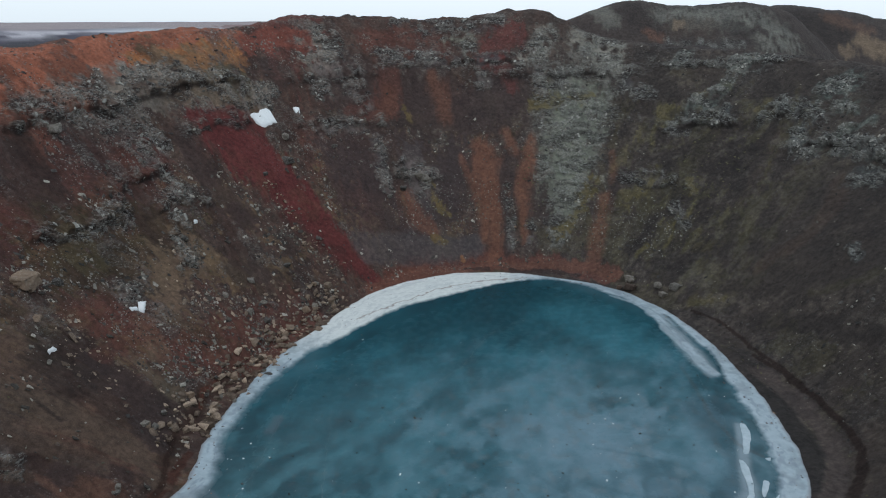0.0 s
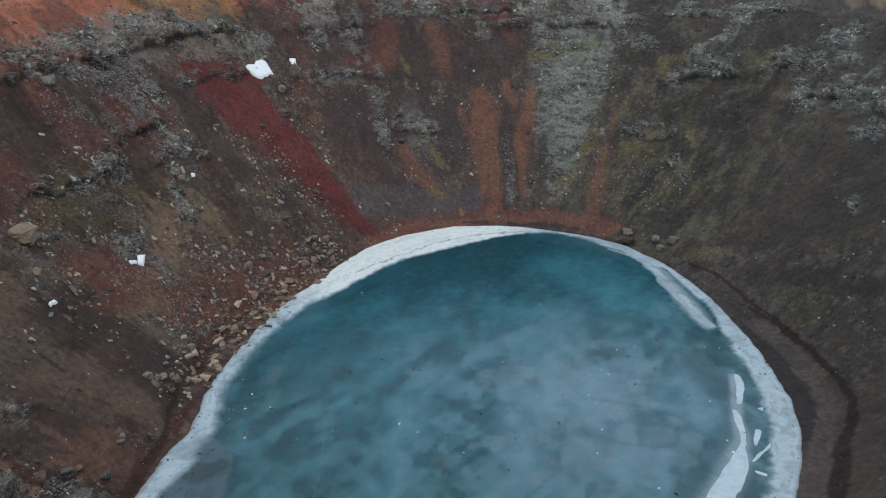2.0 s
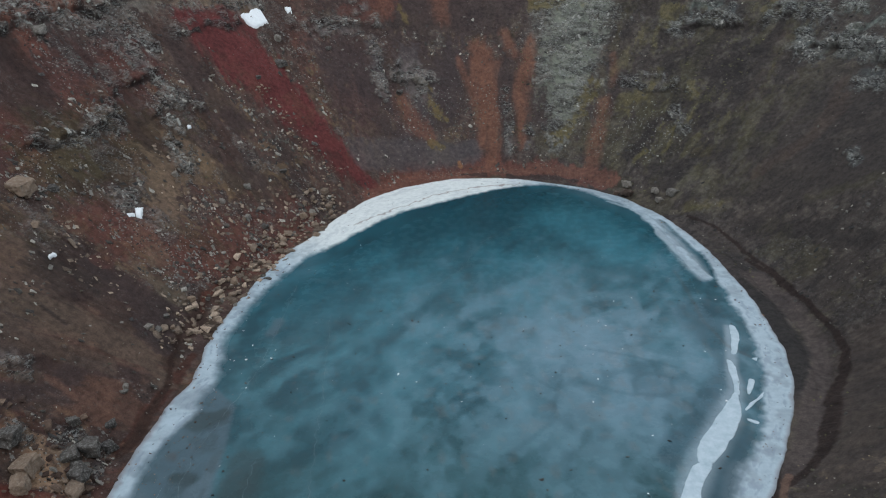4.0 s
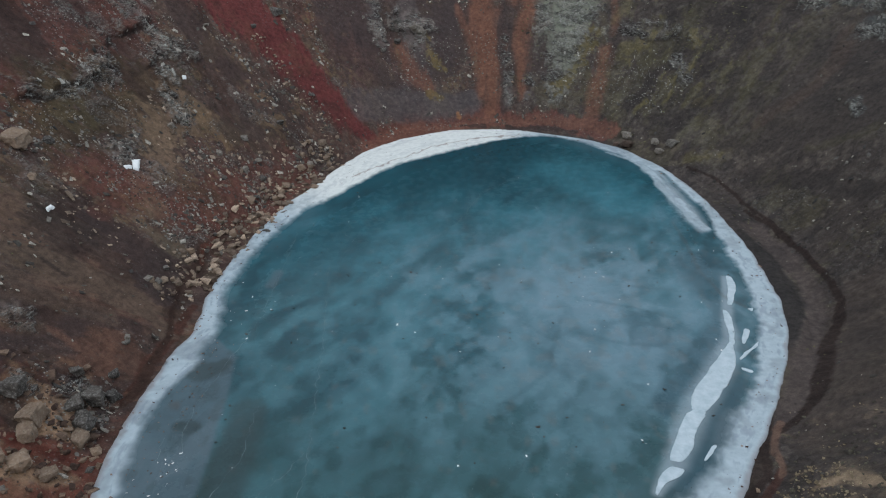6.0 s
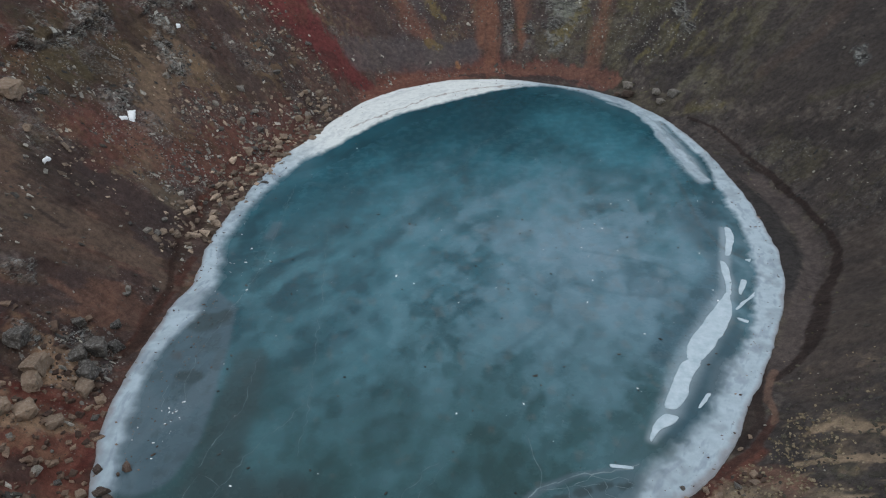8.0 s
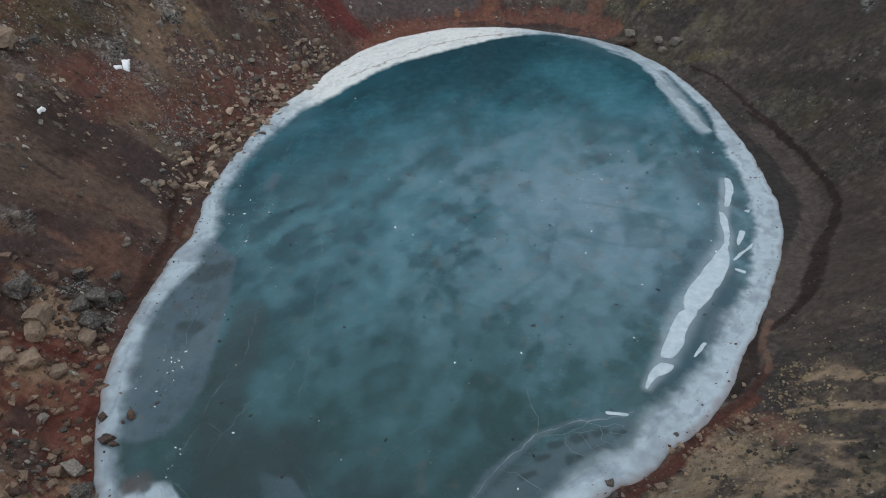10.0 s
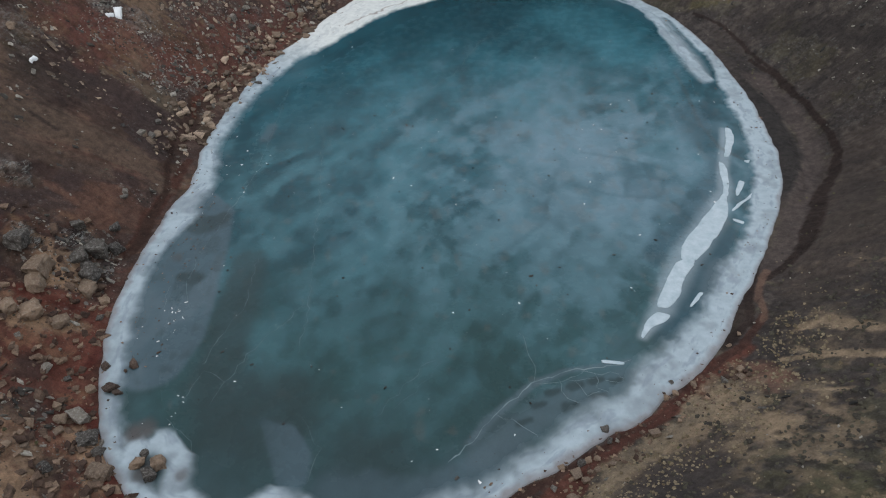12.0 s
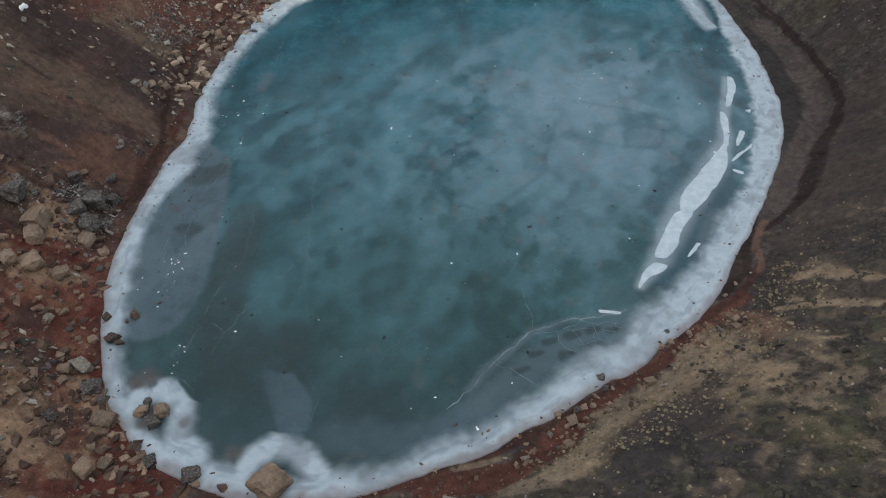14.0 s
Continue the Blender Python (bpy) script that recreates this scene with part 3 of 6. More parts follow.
# heath of the south-eastern slope: mottled heather, straw and bare ash
heath = streak((56.0, 50.0, 14.0), (42.0, 36.0, 14.0), (24.0, 22.0, 12.0), (46.0, 16.0, 18.0))
mott, mott2 = fbm(GX / 1.3, GY / 1.3, 5, 57), fbm(GX / 3.3, GY / 3.3, 5, 58)
paint(heath * step(-0.1, 0.2, mott2), srgb(72, 68, 66), 0.75)
paint(heath * step(0.08, 0.3, mott + 0.3 * mott2), srgb(128, 114, 94), 0.5)
paint(heath * step(0.1, 0.3, -mott), srgb(54, 52, 49), 0.7)
paint(heath * step(0.2, 0.4, fbm(GX / 2.1, GY / 2.1, 4, 59)), srgb(82, 82, 64), 0.45)
# red bank of the south-western shore
bank = streak((-46.0, 62.0, 8.0), (-44.0, 46.0, 9.0), (-34.0, 32.0, 9.0), (-16.0, 22.0, 7.0))
paint(bank * step(0.05, 0.3, mott), srgb(134, 110, 90), 0.6)
paint(bank * step(0.1, 0.3, -mott), srgb(72, 50, 44), 0.6)
sand(streak((-45.1, 56.4, 1.1), (-41.4, 58.0, 1.1), (-38.4, 55.4, 1.3), (-37.7, 50.1, 1.4), (-41.0, 45.3, 0.9), grain=SLIGHT), "deepred", 0.85)
sand(streak((-35.2, 44.6, 1.2), (-31.8, 39.3, 1.0), (-27.8, 31.6, 2.0), (-24.1, 30.3, 1.5), (-32.5, 28.7, 0.9), grain=SLIGHT), "deepred", 0.85)
paint(streak((-45.3, 62.3, 2.2), (-44.1, 60.4, 2.0), (-42.4, 59.6, 1.3), grain=CLUMPS), HUE["straw"], 0.75)
paint(streak((-44.6, 53.3, 1.6), (-43.0, 53.8, 1.8), (-41.2, 55.2, 1.1), grain=CLUMPS), HUE["straw"], 0.75)
paint(streak((-37.1, 33.3, 2.0), (-35.3, 31.2, 2.0), grain=CLUMPS), HUE["straw"], 0.7)
paint(streak((-31.1, 32.4, 1.2), (-31.8, 37.6, 1.3), (-35.3, 42.2, 1.3), grain=CLUMPS), HUE["straw"], 0.7)
paint(streak((-47.5, 60.9, 2.0), (-45.7, 59.2, 1.3)), HUE["shade"], 0.7)
paint(streak((-40.5, 42.9, 1.9), (-38.6, 42.7, 1.5), (-40.9, 47.9, 1.5)), HUE["dark"], 0.7)
paint(streak((-35.3, 37.3, 1.0), (-34.3, 34.0, 0.7)), HUE["shade"], 0.7)
paint(streak((29.8, 45.7, 1.3), (26.4, 42.4, 1.7), (23.7, 40.7, 1.2), (18.3, 35.9, 1.1), (14.6, 32.8, 1.2), (12.5, 29.6, 1.4)), HUE["straw"], 0.6)
sand(streak((33.0, 46.9, 1.6), (34.3, 44.8, 1.0), grain=RILLS), "orange", 0.4)
paint(streak((30.1, 39.5, 2.0), (31.2, 37.8, 2.0), grain=CLUMPS), HUE["straw"], 0.6)
paint(streak((30.8, 33.6, 2.1), (34.2, 33.7, 1.6), grain=CLUMPS), HUE["straw"], 0.5)
sand(streak((20.9, 35.0, 1.6), (17.6, 31.7, 2.4), (21.6, 31.5, 3.0), (24.6, 34.9, 1.5), grain=SLIGHT), "shade", 0.6)
paint(streak((40.1, 47.4, 0.7), (40.3, 42.2, 0.8)), HUE["dark"], 0.6)
paint(streak((36.8, 43.1, 1.0), (38.4, 40.1, 1.1)), HUE["dark"], 0.6)
sand(streak((38.5, 51.9, 0.7), (40.7, 50.1, 0.8), (41.1, 48.6, 0.5), grain=SLIGHT), "straw", 0.8)
sand(streak((42.0, 48.4, 0.4), (42.9, 47.2, 0.4), grain=SLIGHT), "straw", 0.7)
sand(streak((35.2, 48.0, 0.3), (37.4, 46.5, 0.5), (39.8, 45.1, 0.6), (41.7, 43.1, 0.6), grain=SLIGHT), "straw", 0.8)
sand(streak((34.6, 40.8, 0.2), (36.1, 39.9, 0.3), grain=SLIGHT), "straw", 0.6)
paint(streak((28.9, 23.7, 1.4), (29.1, 26.3, 1.3), grain=CLUMPS), HUE["olive"], 0.6)

# north wall
sand(streak((-23.0, 186.0, 8.3), (-11.8, 188.4, 8.8), (3.1, 191.7, 8.2), (18.0, 189.9, 7.7), (44.0, 185.5, 6.6)), "nbase", 0.8)
sand(streak((-25.2, 202.5, 7.0), (-3.6, 208.0, 7.8), (19.0, 209.7, 6.3)), "nbase", 0.8)
sand(streak((-22.7, 181.8, 7.4), (-16.8, 174.6, 6.9), (-2.9, 180.9, 5.3), (3.1, 195.7, 5.8), grain=RILLS), "ash", 0.6)
paint(streak((-23.1, 217.1, 2.7), (-13.6, 220.9, 3.6), (-2.0, 222.2, 3.7)), HUE["redbrown"], 0.65)
paint(streak((-14.8, 210.3, 3.5), (-16.1, 204.2, 2.8), (-24.7, 195.9, 1.7)), HUE["redbrown"], 0.6)
sand(streak((-2.8, 214.9, 1.7), (-0.4, 211.8, 2.8), (0.4, 206.8, 2.0), soft=0.7, grain=RILLS), "brick", 0.55)
paint(streak((14.6, 221.4, 4.6), (20.7, 225.1, 4.6)), HUE["scarlet"], 0.7)
sand(streak((17.7, 216.9, 2.2), (20.0, 212.5, 2.1), grain=RILLS), "scarlet", 0.6)
sand(streak((-14.7, 207.0, 2.0), (-16.8, 201.7, 1.9), soft=0.7, grain=RILLS), "brick", 0.45)
sand(streak((-19.0, 166.1, 3.2), (-11.1, 169.8, 3.5), (-0.0, 175.0, 3.0), (8.6, 176.1, 1.9), grain=SLIGHT), "talus", 0.7)
sand(streak((-8.9, 193.6, 3.6), (-7.3, 187.4, 4.9), (-5.8, 179.8, 4.1), grain=CLUMPS), "talus", 0.5)
sand(streak((-9.4, 183.3, 2.0), (-6.5, 179.6, 2.6), (-2.2, 177.8, 1.4), soft=0.7, grain=RILLS), "brick", 0.7)
paint(streak((-4.4, 189.1, 1.0), (-2.2, 185.8, 1.9), (-0.3, 183.5, 1.6), grain=CLUMPS), HUE["moss"], 0.75)
paint(streak((-2.2, 176.5, 1.3), (0.7, 176.6, 0.9), grain=CLUMPS), HUE["moss"], 0.7)
paint(streak((-10.4, 205.0, 0.9), (-8.8, 202.0, 0.8), grain=CLUMPS), HUE["moss"], 0.6)
paint(streak((5.0, 173.8, 0.9), grain=CLUMPS), HUE["rustgold"], 0.6)
sand(streak((10.9, 198.9, 2.4), (12.2, 192.9, 3.3), (13.1, 186.3, 3.3), (13.3, 178.6, 1.9), (13.1, 172.8, 1.6), soft=0.7, grain=RILLS), "brick", 0.85)
sand(streak((5.4, 197.2, 0.9), (7.6, 191.1, 1.6), (10.4, 185.1, 1.5), (10.8, 177.4, 1.0), soft=0.7, grain=RILLS), "brick", 0.6)
sand(streak((17.2, 201.7, 1.4), (19.2, 196.9, 1.3), soft=0.7, grain=RILLS), "brick", 0.7)
sand(streak((24.8, 200.5, 1.2), (23.7, 195.9, 2.3), (21.7, 189.5, 2.1), (20.9, 183.1, 1.5), (21.0, 176.8, 1.1), soft=0.7, grain=RILLS), "brick", 0.85)
sand(streak((16.8, 194.5, 0.9), (16.6, 186.1, 1.0), (16.5, 174.8, 1.1), grain=RILLS), "nbase", 0.8)
crag(streak((37.7, 206.3, 11.2), (35.0, 197.9, 9.0), (33.7, 189.7, 8.1), (32.0, 181.5, 4.7), (29.2, 175.0, 2.2)), "lichen", 0.9, 0.85)
paint(streak((37.6, 205.5, 7.7), (35.4, 199.3, 6.4), (34.2, 195.2, 5.4)), HUE["palelich"], 0.8)
paint(streak((32.9, 189.8, 5.3), (32.9, 182.8, 2.8), grain=CLUMPS), HUE["palelich"], 0.65)
paint(streak((26.2, 209.0, 1.9), (35.7, 209.1, 1.5), (42.6, 208.8, 1.0), grain=CLUMPS), HUE["moss"], 0.7)
paint(streak((40.8, 188.1, 1.9), (38.1, 184.4, 2.0), (34.1, 180.3, 1.8), (30.1, 176.9, 1.8), grain=CLUMPS), HUE["moss"], 0.7)
sand(streak((41.9, 182.5, 1.5), (39.4, 175.0, 2.0), (37.1, 168.4, 2.0), soft=0.7, grain=RILLS), "brick", 0.7)
sand(streak((45.9, 194.1, 0.9), (45.0, 186.6, 1.0), soft=0.7, grain=RILLS), "brick", 0.5)
crag(streak((-17.0, 192.8, 2.6), (-15.2, 185.4, 2.1)), "talus", 0.8)
crag(streak((-8.1, 189.8, 4.5), (-5.2, 188.9, 4.0)), "grey", 0.7)
crag(streak((-14.4, 183.1, 1.8)), "grey", 0.6)
crag(streak((17.7, 189.9, 1.1), (17.2, 175.8, 1.3)), "grey", 0.55)
crag(streak((23.5, 179.6, 1.8), (22.3, 176.5, 1.4)), "grey", 0.6)
# rim of the north wall
paint(streak((-50.9, 192.6, 2.1), (-45.3, 200.5, 2.5), (-36.7, 206.8, 2.6)), HUE["scarlet2"], 0.75)
paint(streak((-45.3, 191.6, 2.2), (-41.3, 192.7, 2.5)), HUE["nbase"], 0.6)
crag(streak((-34.6, 210.3, 2.7), (-33.3, 205.0, 3.2)), "pale", 0.85)
crag(streak((-30.8, 212.3, 2.2), (-29.8, 208.3, 1.9)), "pale", 0.8)
crag(streak((-38.5, 203.3, 1.7), (-36.7, 200.5, 1.9)), "pale", 0.8)
crag(streak((-33.8, 200.8, 1.8), (-28.3, 204.5, 2.0), (-23.2, 207.4, 1.7)), "grey", 0.8)
crag(streak((-24.4, 201.7, 1.8), (-20.6, 202.4, 1.8)), "grey", 0.75)
crag(streak((-32.1, 186.9, 1.1), (-28.4, 189.6, 0.9)), "grey", 0.75)
crag(streak((-26.5, 191.3, 1.1), (-20.9, 194.9, 1.3)), "grey", 0.75)
crag(streak((-18.2, 215.0, 2.4), (-7.0, 218.3, 2.0), (7.9, 220.0, 1.7), (17.8, 218.8, 1.5)), "talus", 0.8)
crag(streak((0.5, 224.5, 1.7), (3.0, 225.6, 1.6)), "palelich", 0.85)
crag(streak((6.8, 225.9, 2.9), (7.7, 223.0, 2.4)), "palelich", 0.9)
crag(streak((30.7, 224.6, 3.2), (28.7, 220.0, 3.7), (24.4, 217.9, 2.4)), "pale", 0.9)
crag(streak((44.8, 222.5, 4.3), (48.7, 220.6, 5.0), (49.7, 216.7, 2.7)), "pale", 0.9)
crag(streak((8.7, 216.3, 2.0), (12.7, 214.7, 1.4)), "grey", 0.6)
crag(streak((28.2, 214.1, 2.0), (36.2, 213.0, 1.8)), "grey", 0.65)
crag(streak((-13.8, 225.9, 3.0), (1.4, 230.2, 2.6), (16.7, 229.8, 2.9)), "talus", 0.6)
# bench above the far ice
paint(streak((-15.8, 156.3, 2.5), (-10.9, 162.0, 2.3), (-2.8, 168.2, 1.9), (11.4, 172.5, 1.2), (25.4, 170.9, 1.0), (35.8, 166.3, 1.2), (41.0, 161.5, 1.1), grain=SLIGHT), HUE["bench"], 0.9)
paint(streak((5.6, 171.0, 0.6), (11.3, 171.0, 0.6), grain=CLUMPS), HUE["shade"], 0.7)
paint(streak((17.6, 170.5, 0.8), (25.2, 168.8, 0.8), (33.0, 165.4, 0.8), grain=CLUMPS), HUE["shade"], 0.8)
# east wall
sand(streak((49.5, 176.6, 6.2), (62.0, 168.8, 11.6), (73.0, 161.4, 11.4), (81.2, 145.1, 9.0)), "ebase", 0.75)
sand(streak((54.0, 155.6, 6.5), (65.5, 147.6, 9.0), (72.5, 132.8, 8.5), (78.1, 124.6, 6.2)), "ebase", 0.75)
sand(streak((57.1, 209.3, 5.7), (61.8, 189.1, 6.5), (72.9, 171.4, 11.0), (86.9, 184.0, 7.2)), "ebase", 0.7)
paint(streak((70.6, 188.2, 2.2), (64.9, 183.5, 3.0), (57.5, 176.8, 2.8), (51.5, 173.1, 2.2), (44.1, 168.9, 2.2), soft=0.7, grain=CLUMPS), HUE["olive"], 0.44)
paint(streak((57.4, 165.3, 2.4), (53.4, 163.5, 3.0), (49.3, 161.7, 2.2), soft=0.7, grain=CLUMPS), HUE["olive"], 0.4)
paint(streak((52.8, 143.5, 1.2), (55.9, 140.9, 1.3), (58.5, 139.1, 0.9), soft=0.7, grain=CLUMPS), HUE["moss"], 0.48)
paint(streak((57.9, 157.2, 1.4), (60.7, 155.3, 1.0), soft=0.7, grain=CLUMPS), HUE["moss"], 0.44)
paint(streak((55.4, 151.6, 2.1), (51.3, 149.1, 1.5), soft=0.7, grain=CLUMPS), HUE["mossg"], 0.48)
paint(streak((59.5, 149.1, 1.5), (56.7, 146.0, 1.1), soft=0.7, grain=CLUMPS), HUE["mossg"], 0.4)
paint(streak((66.9, 160.2, 1.3), (69.1, 149.0, 2.1), (64.3, 155.0, 1.9), soft=0.7, grain=CLUMPS), HUE["olive"], 0.32)
sand(streak((67.6, 171.4, 1.2), (56.9, 165.8, 1.3), (47.6, 159.6, 1.3), grain=RILLS), "shade", 0.6)
sand(streak((69.9, 158.7, 1.7), (57.2, 154.5, 1.6), (50.8, 152.2, 1.2), grain=RILLS), "shade", 0.5)
sand(streak((75.4, 177.6, 3.8), (70.4, 172.6, 3.7), grain=RILLS), "shade", 0.5)
sand(streak((79.2, 135.5, 5.3), (84.7, 135.5, 5.3), grain=RILLS), "shade", 0.45)
sand(streak((84.2, 149.9, 1.4), (79.7, 143.8, 1.8), (74.2, 141.4, 1.7), (66.8, 141.8, 1.6), soft=0.5, grain=RILLS), "rust2", 0.16)
sand(streak((79.1, 173.6, 2.3), (80.6, 167.3, 2.1)), "browner", 0.6)
sand(streak((74.5, 166.1, 2.4), (70.9, 161.8, 2.0), grain=RILLS), "browner", 0.45)
sand(streak((71.1, 105.0, 1.9), (68.6, 115.5, 1.6), (61.2, 129.9, 1.7), grain=RILLS), "shade", 0.5)
paint(streak((77.4, 118.7, 1.9), (73.4, 122.1, 1.3), (69.3, 127.0, 1.0), soft=0.7, grain=CLUMPS), HUE["olive"], 0.36)
crag(streak((61.4, 193.7, 2.2), (64.6, 191.9, 2.2), (69.4, 191.6, 2.6), (73.2, 188.1, 2.1)), "slate", 0.75)
crag(streak((67.0, 196.3, 2.0), (72.1, 194.5, 3.7), (75.2, 195.7, 2.5)), "palegreen", 0.7)
crag(streak((67.9, 209.9, 2.9), (66.2, 208.9, 1.9)), "palegreen", 0.7)
crag(streak((79.9, 200.0, 3.6), (84.5, 196.7, 2.9)), "palegreen", 0.6)
crag(streak((80.1, 180.8, 1.9), (84.0, 179.3, 2.6), (86.0, 174.5, 2.1), (88.8, 169.3, 2.6)), "slate", 0.7)
crag(streak((92.1, 174.7, 3.4), (95.4, 174.0, 3.5)), "palegreen", 0.7)
crag(streak((92.0, 168.6, 1.8), (94.3, 163.3, 1.8)), "palegreen", 0.6)
crag(streak((83.5, 170.4, 1.9), (82.8, 165.1, 2.2), (87.6, 160.0, 2.2), (90.8, 150.3, 1.9)), "slate", 0.75)
crag(streak((89.8, 160.3, 1.5), (93.4, 157.6, 1.9)), "palegreen", 0.6)
crag(streak((86.6, 147.7, 2.5), (87.8, 142.5, 1.7)), "slate", 0.6)
crag(streak((48.2, 184.7, 1.9), (53.2, 181.9, 2.4), (56.0, 182.0, 1.6)), "grey", 0.6)
crag(streak((77.8, 130.4, 1.1), (77.1, 126.5, 0.9)), "slate", 0.6)
crag(streak((57.2, 172.4, 1.4), (57.7, 164.2, 1.1)), "grey", 0.5)
crag(streak((52.4, 209.4, 2.8), (58.3, 203.7, 1.4)), "talus", 0.6)
crag(streak((86.8, 298.0, 1.6), (101.0, 293.5, 1.6), (116.1, 287.0, 1.6)), "slate", 0.6)
# thin growth and grey lichen that mottle the north-eastern wall
north_east = step(28, 46, GA) * step(70, 60, GA) * step(0.08, 0.16, GF) * step(0.9, 0.7, GF)
tuft = fbm(LONG / 2.6 + 0.5 * WX, GF * 12 + 0.2 * WY, 4, 101)
paint(north_east * step(0.0, 0.3, tuft + 0.5 * GRAINY), HUE["olive"], 0.5)
paint(north_east * step(0.12, 0.36, fbm(GX / 1.2, GY / 1.2, 4, 102) + 0.4 * tuft), srgb(106, 103, 97), 0.3)
paint(north_east * step(0.1, 0.35, -tuft), HUE["shade"], 0.55)
paint(step(60, 100, LONG + 30 * broad) * north_east * step(0.3, 0.5, tuft + 0.4 * PATCHY), HUE["moss"], 0.5)
# hills behind the rim: dark heath with pale lichen on the brow and a bare bowl below it
sand(streak((60.0, 300.0, 40.0), (120.0, 310.0, 40.0), (200.0, 400.0, 60.0)), "heath", 0.8)
crag(streak((92.4, 312.2, 8.0), (105.6, 309.7, 10.0), (115.7, 306.0, 11.0), (122.2, 298.4, 11.0), (128.6, 291.3, 10.0), soft=0.6, grain=CLUMPS), "lichen", 0.95, 0.2)
crag(streak((123.1, 287.5, 5.0), (133.8, 289.8, 7.0), soft=0.6, grain=CLUMPS), "lichen", 0.9, 0.2)
paint(streak((90.0, 309.0, 5.0), (100.0, 304.0, 6.0), (112.0, 300.0, 5.0), grain=CLUMPS), HUE["lichen"], 0.6)
paint(streak((65.5, 317.3, 4.5), (67.3, 308.0, 4.0)), HUE["lichen"], 0.7)
paint(streak((92.8, 303.8, 5.0), (104.7, 298.2, 5.0)), HUE["browner"], 0.6)
paint(streak((95.0, 303.9, 3.0), grain=CLUMPS), HUE["tanp"], 0.4)
sand(streak((113.2, 297.7, 3.5), (118.1, 292.3, 3.0), grain=RILLS), "shade", 0.6)
sand(streak((78.1, 310.4, 6.0), (84.2, 306.3, 6.0)), "shade", 0.5)
paint(streak((82.1, 301.9, 2.0), (86.3, 299.9, 2.2)), HUE["brick"], 0.4)
sand(streak((172.0, 414.0, 9.0), (191.8, 403.2, 10.0), (204.3, 390.7, 10.0)), "shade", 0.7)
paint(streak((205.8, 401.5, 5.0), (218.1, 389.6, 5.0)), HUE["rust2"], 0.5)
paint(streak((214.0, 382.0, 5.0), (219.7, 373.8, 6.0)), HUE["tanp"], 0.5)
paint(streak((204.5, 377.0, 4.0), grain=CLUMPS), HUE["tanp"], 0.4)
# eastern beach, footpath and the slope over it
sand(streak((42.2, 55.3, 3.2), (41.8, 47.2, 4.7), (46.2, 54.2, 2.4), grain=RILLS), "ebase", 0.6)
sand(streak((61.9, 89.1, 2.6), (55.0, 74.7, 3.9), (48.6, 64.9, 3.2), (43.2, 57.6, 2.9), grain=RILLS), "browner", 0.55)
sand(streak((61.4, 83.4, 1.1), (58.3, 84.7, 0.9), grain=RILLS), "shade", 0.4)
sand(streak((51.4, 62.9, 1.1), (47.7, 64.1, 1.1), grain=RILLS), "shade", 0.4)
sand(streak((47.7, 55.4, 1.0), (43.6, 57.2, 0.9), grain=RILLS), "shade", 0.35)
sand(streak((56.2, 115.3, 1.8), (57.8, 106.2, 1.5), (57.5, 95.5, 1.3), (55.0, 86.6, 1.5), (50.2, 78.2, 1.7), (45.6, 70.8, 1.7), (40.7, 64.7, 0.9), grain=SLIGHT, warp=0.2), "beach", 0.85)
sand(streak((54.1, 111.9, 0.8), (54.3, 104.2, 1.7), (53.4, 93.9, 2.4), (52.1, 87.8, 1.9), (49.3, 82.0, 1.0), grain=SLIGHT, warp=0.2), "gravel", 0.95)
sand(streak((52.3, 141.1, 0.3), (55.7, 135.2, 0.3), (57.8, 128.2, 0.3), (58.6, 121.1, 0.3), (59.8, 111.7, 0.3), (60.0, 103.2, 0.4), (60.0, 95.4, 0.5), grain=SLIGHT, warp=0.2), "pathdark2", 0.9)
sand(streak((57.7, 121.8, 0.4), (59.2, 113.5, 0.3), (60.0, 103.4, 0.4), (59.8, 94.2, 0.4), (58.8, 88.0, 0.5), (57.0, 83.9, 0.7), (53.0, 78.9, 0.9), (49.4, 72.9, 0.9), (46.4, 68.2, 0.9), (43.1, 65.1, 0.5), (39.9, 62.8, 0.4), grain=SLIGHT, warp=0.2), "pathdark2", 0.95)
sand(streak((39.7, 65.6, 0.5), (37.3, 61.0, 0.5), (35.1, 56.1, 0.5), (32.3, 53.3, 0.5), grain=SLIGHT, warp=0.2), "pathdark2", 0.9)
sand(streak((40.3, 64.2, 0.4), (38.2, 60.7, 0.4), (36.1, 56.3, 0.4), grain=SLIGHT), "rust2", 0.8)
paint(streak((38.6, 51.7, 0.9), (40.4, 51.3, 1.2), (41.4, 49.3, 0.8), (43.0, 47.0, 0.5), grain=CLUMPS), HUE["tanp"], 0.75)
paint(streak((35.3, 47.3, 0.5), (37.9, 46.7, 0.6), (40.2, 44.6, 0.6), (41.6, 42.8, 0.4), grain=CLUMPS), HUE["tanp"], 0.75)
paint(streak((33.3, 43.7, 1.1), (35.3, 41.0, 1.1), grain=CLUMPS), HUE["tank"], 0.5)
# western fans and outcrop
sand(streak((-55.6, 80.0, 2.4), (-49.8, 83.3, 2.8), (-43.1, 84.7, 3.2), (-37.8, 82.6, 1.4), grain=RILLS), "fan2", 0.8)
sand(streak((-52.7, 97.0, 1.9), (-48.5, 97.2, 3.1), (-43.6, 95.3, 3.2), (-40.5, 89.8, 2.2), grain=RILLS), "nbase", 0.85)
sand(streak((-50.4, 67.1, 2.3), (-47.1, 70.9, 1.9), (-45.8, 77.1, 1.1), (-41.1, 80.2, 1.2), grain=RILLS), "nbase", 0.8)
sand(streak((-53.2, 75.7, 1.2), (-48.1, 77.2, 1.2), (-43.4, 79.4, 1.0), grain=RILLS), "fan2", 0.5)
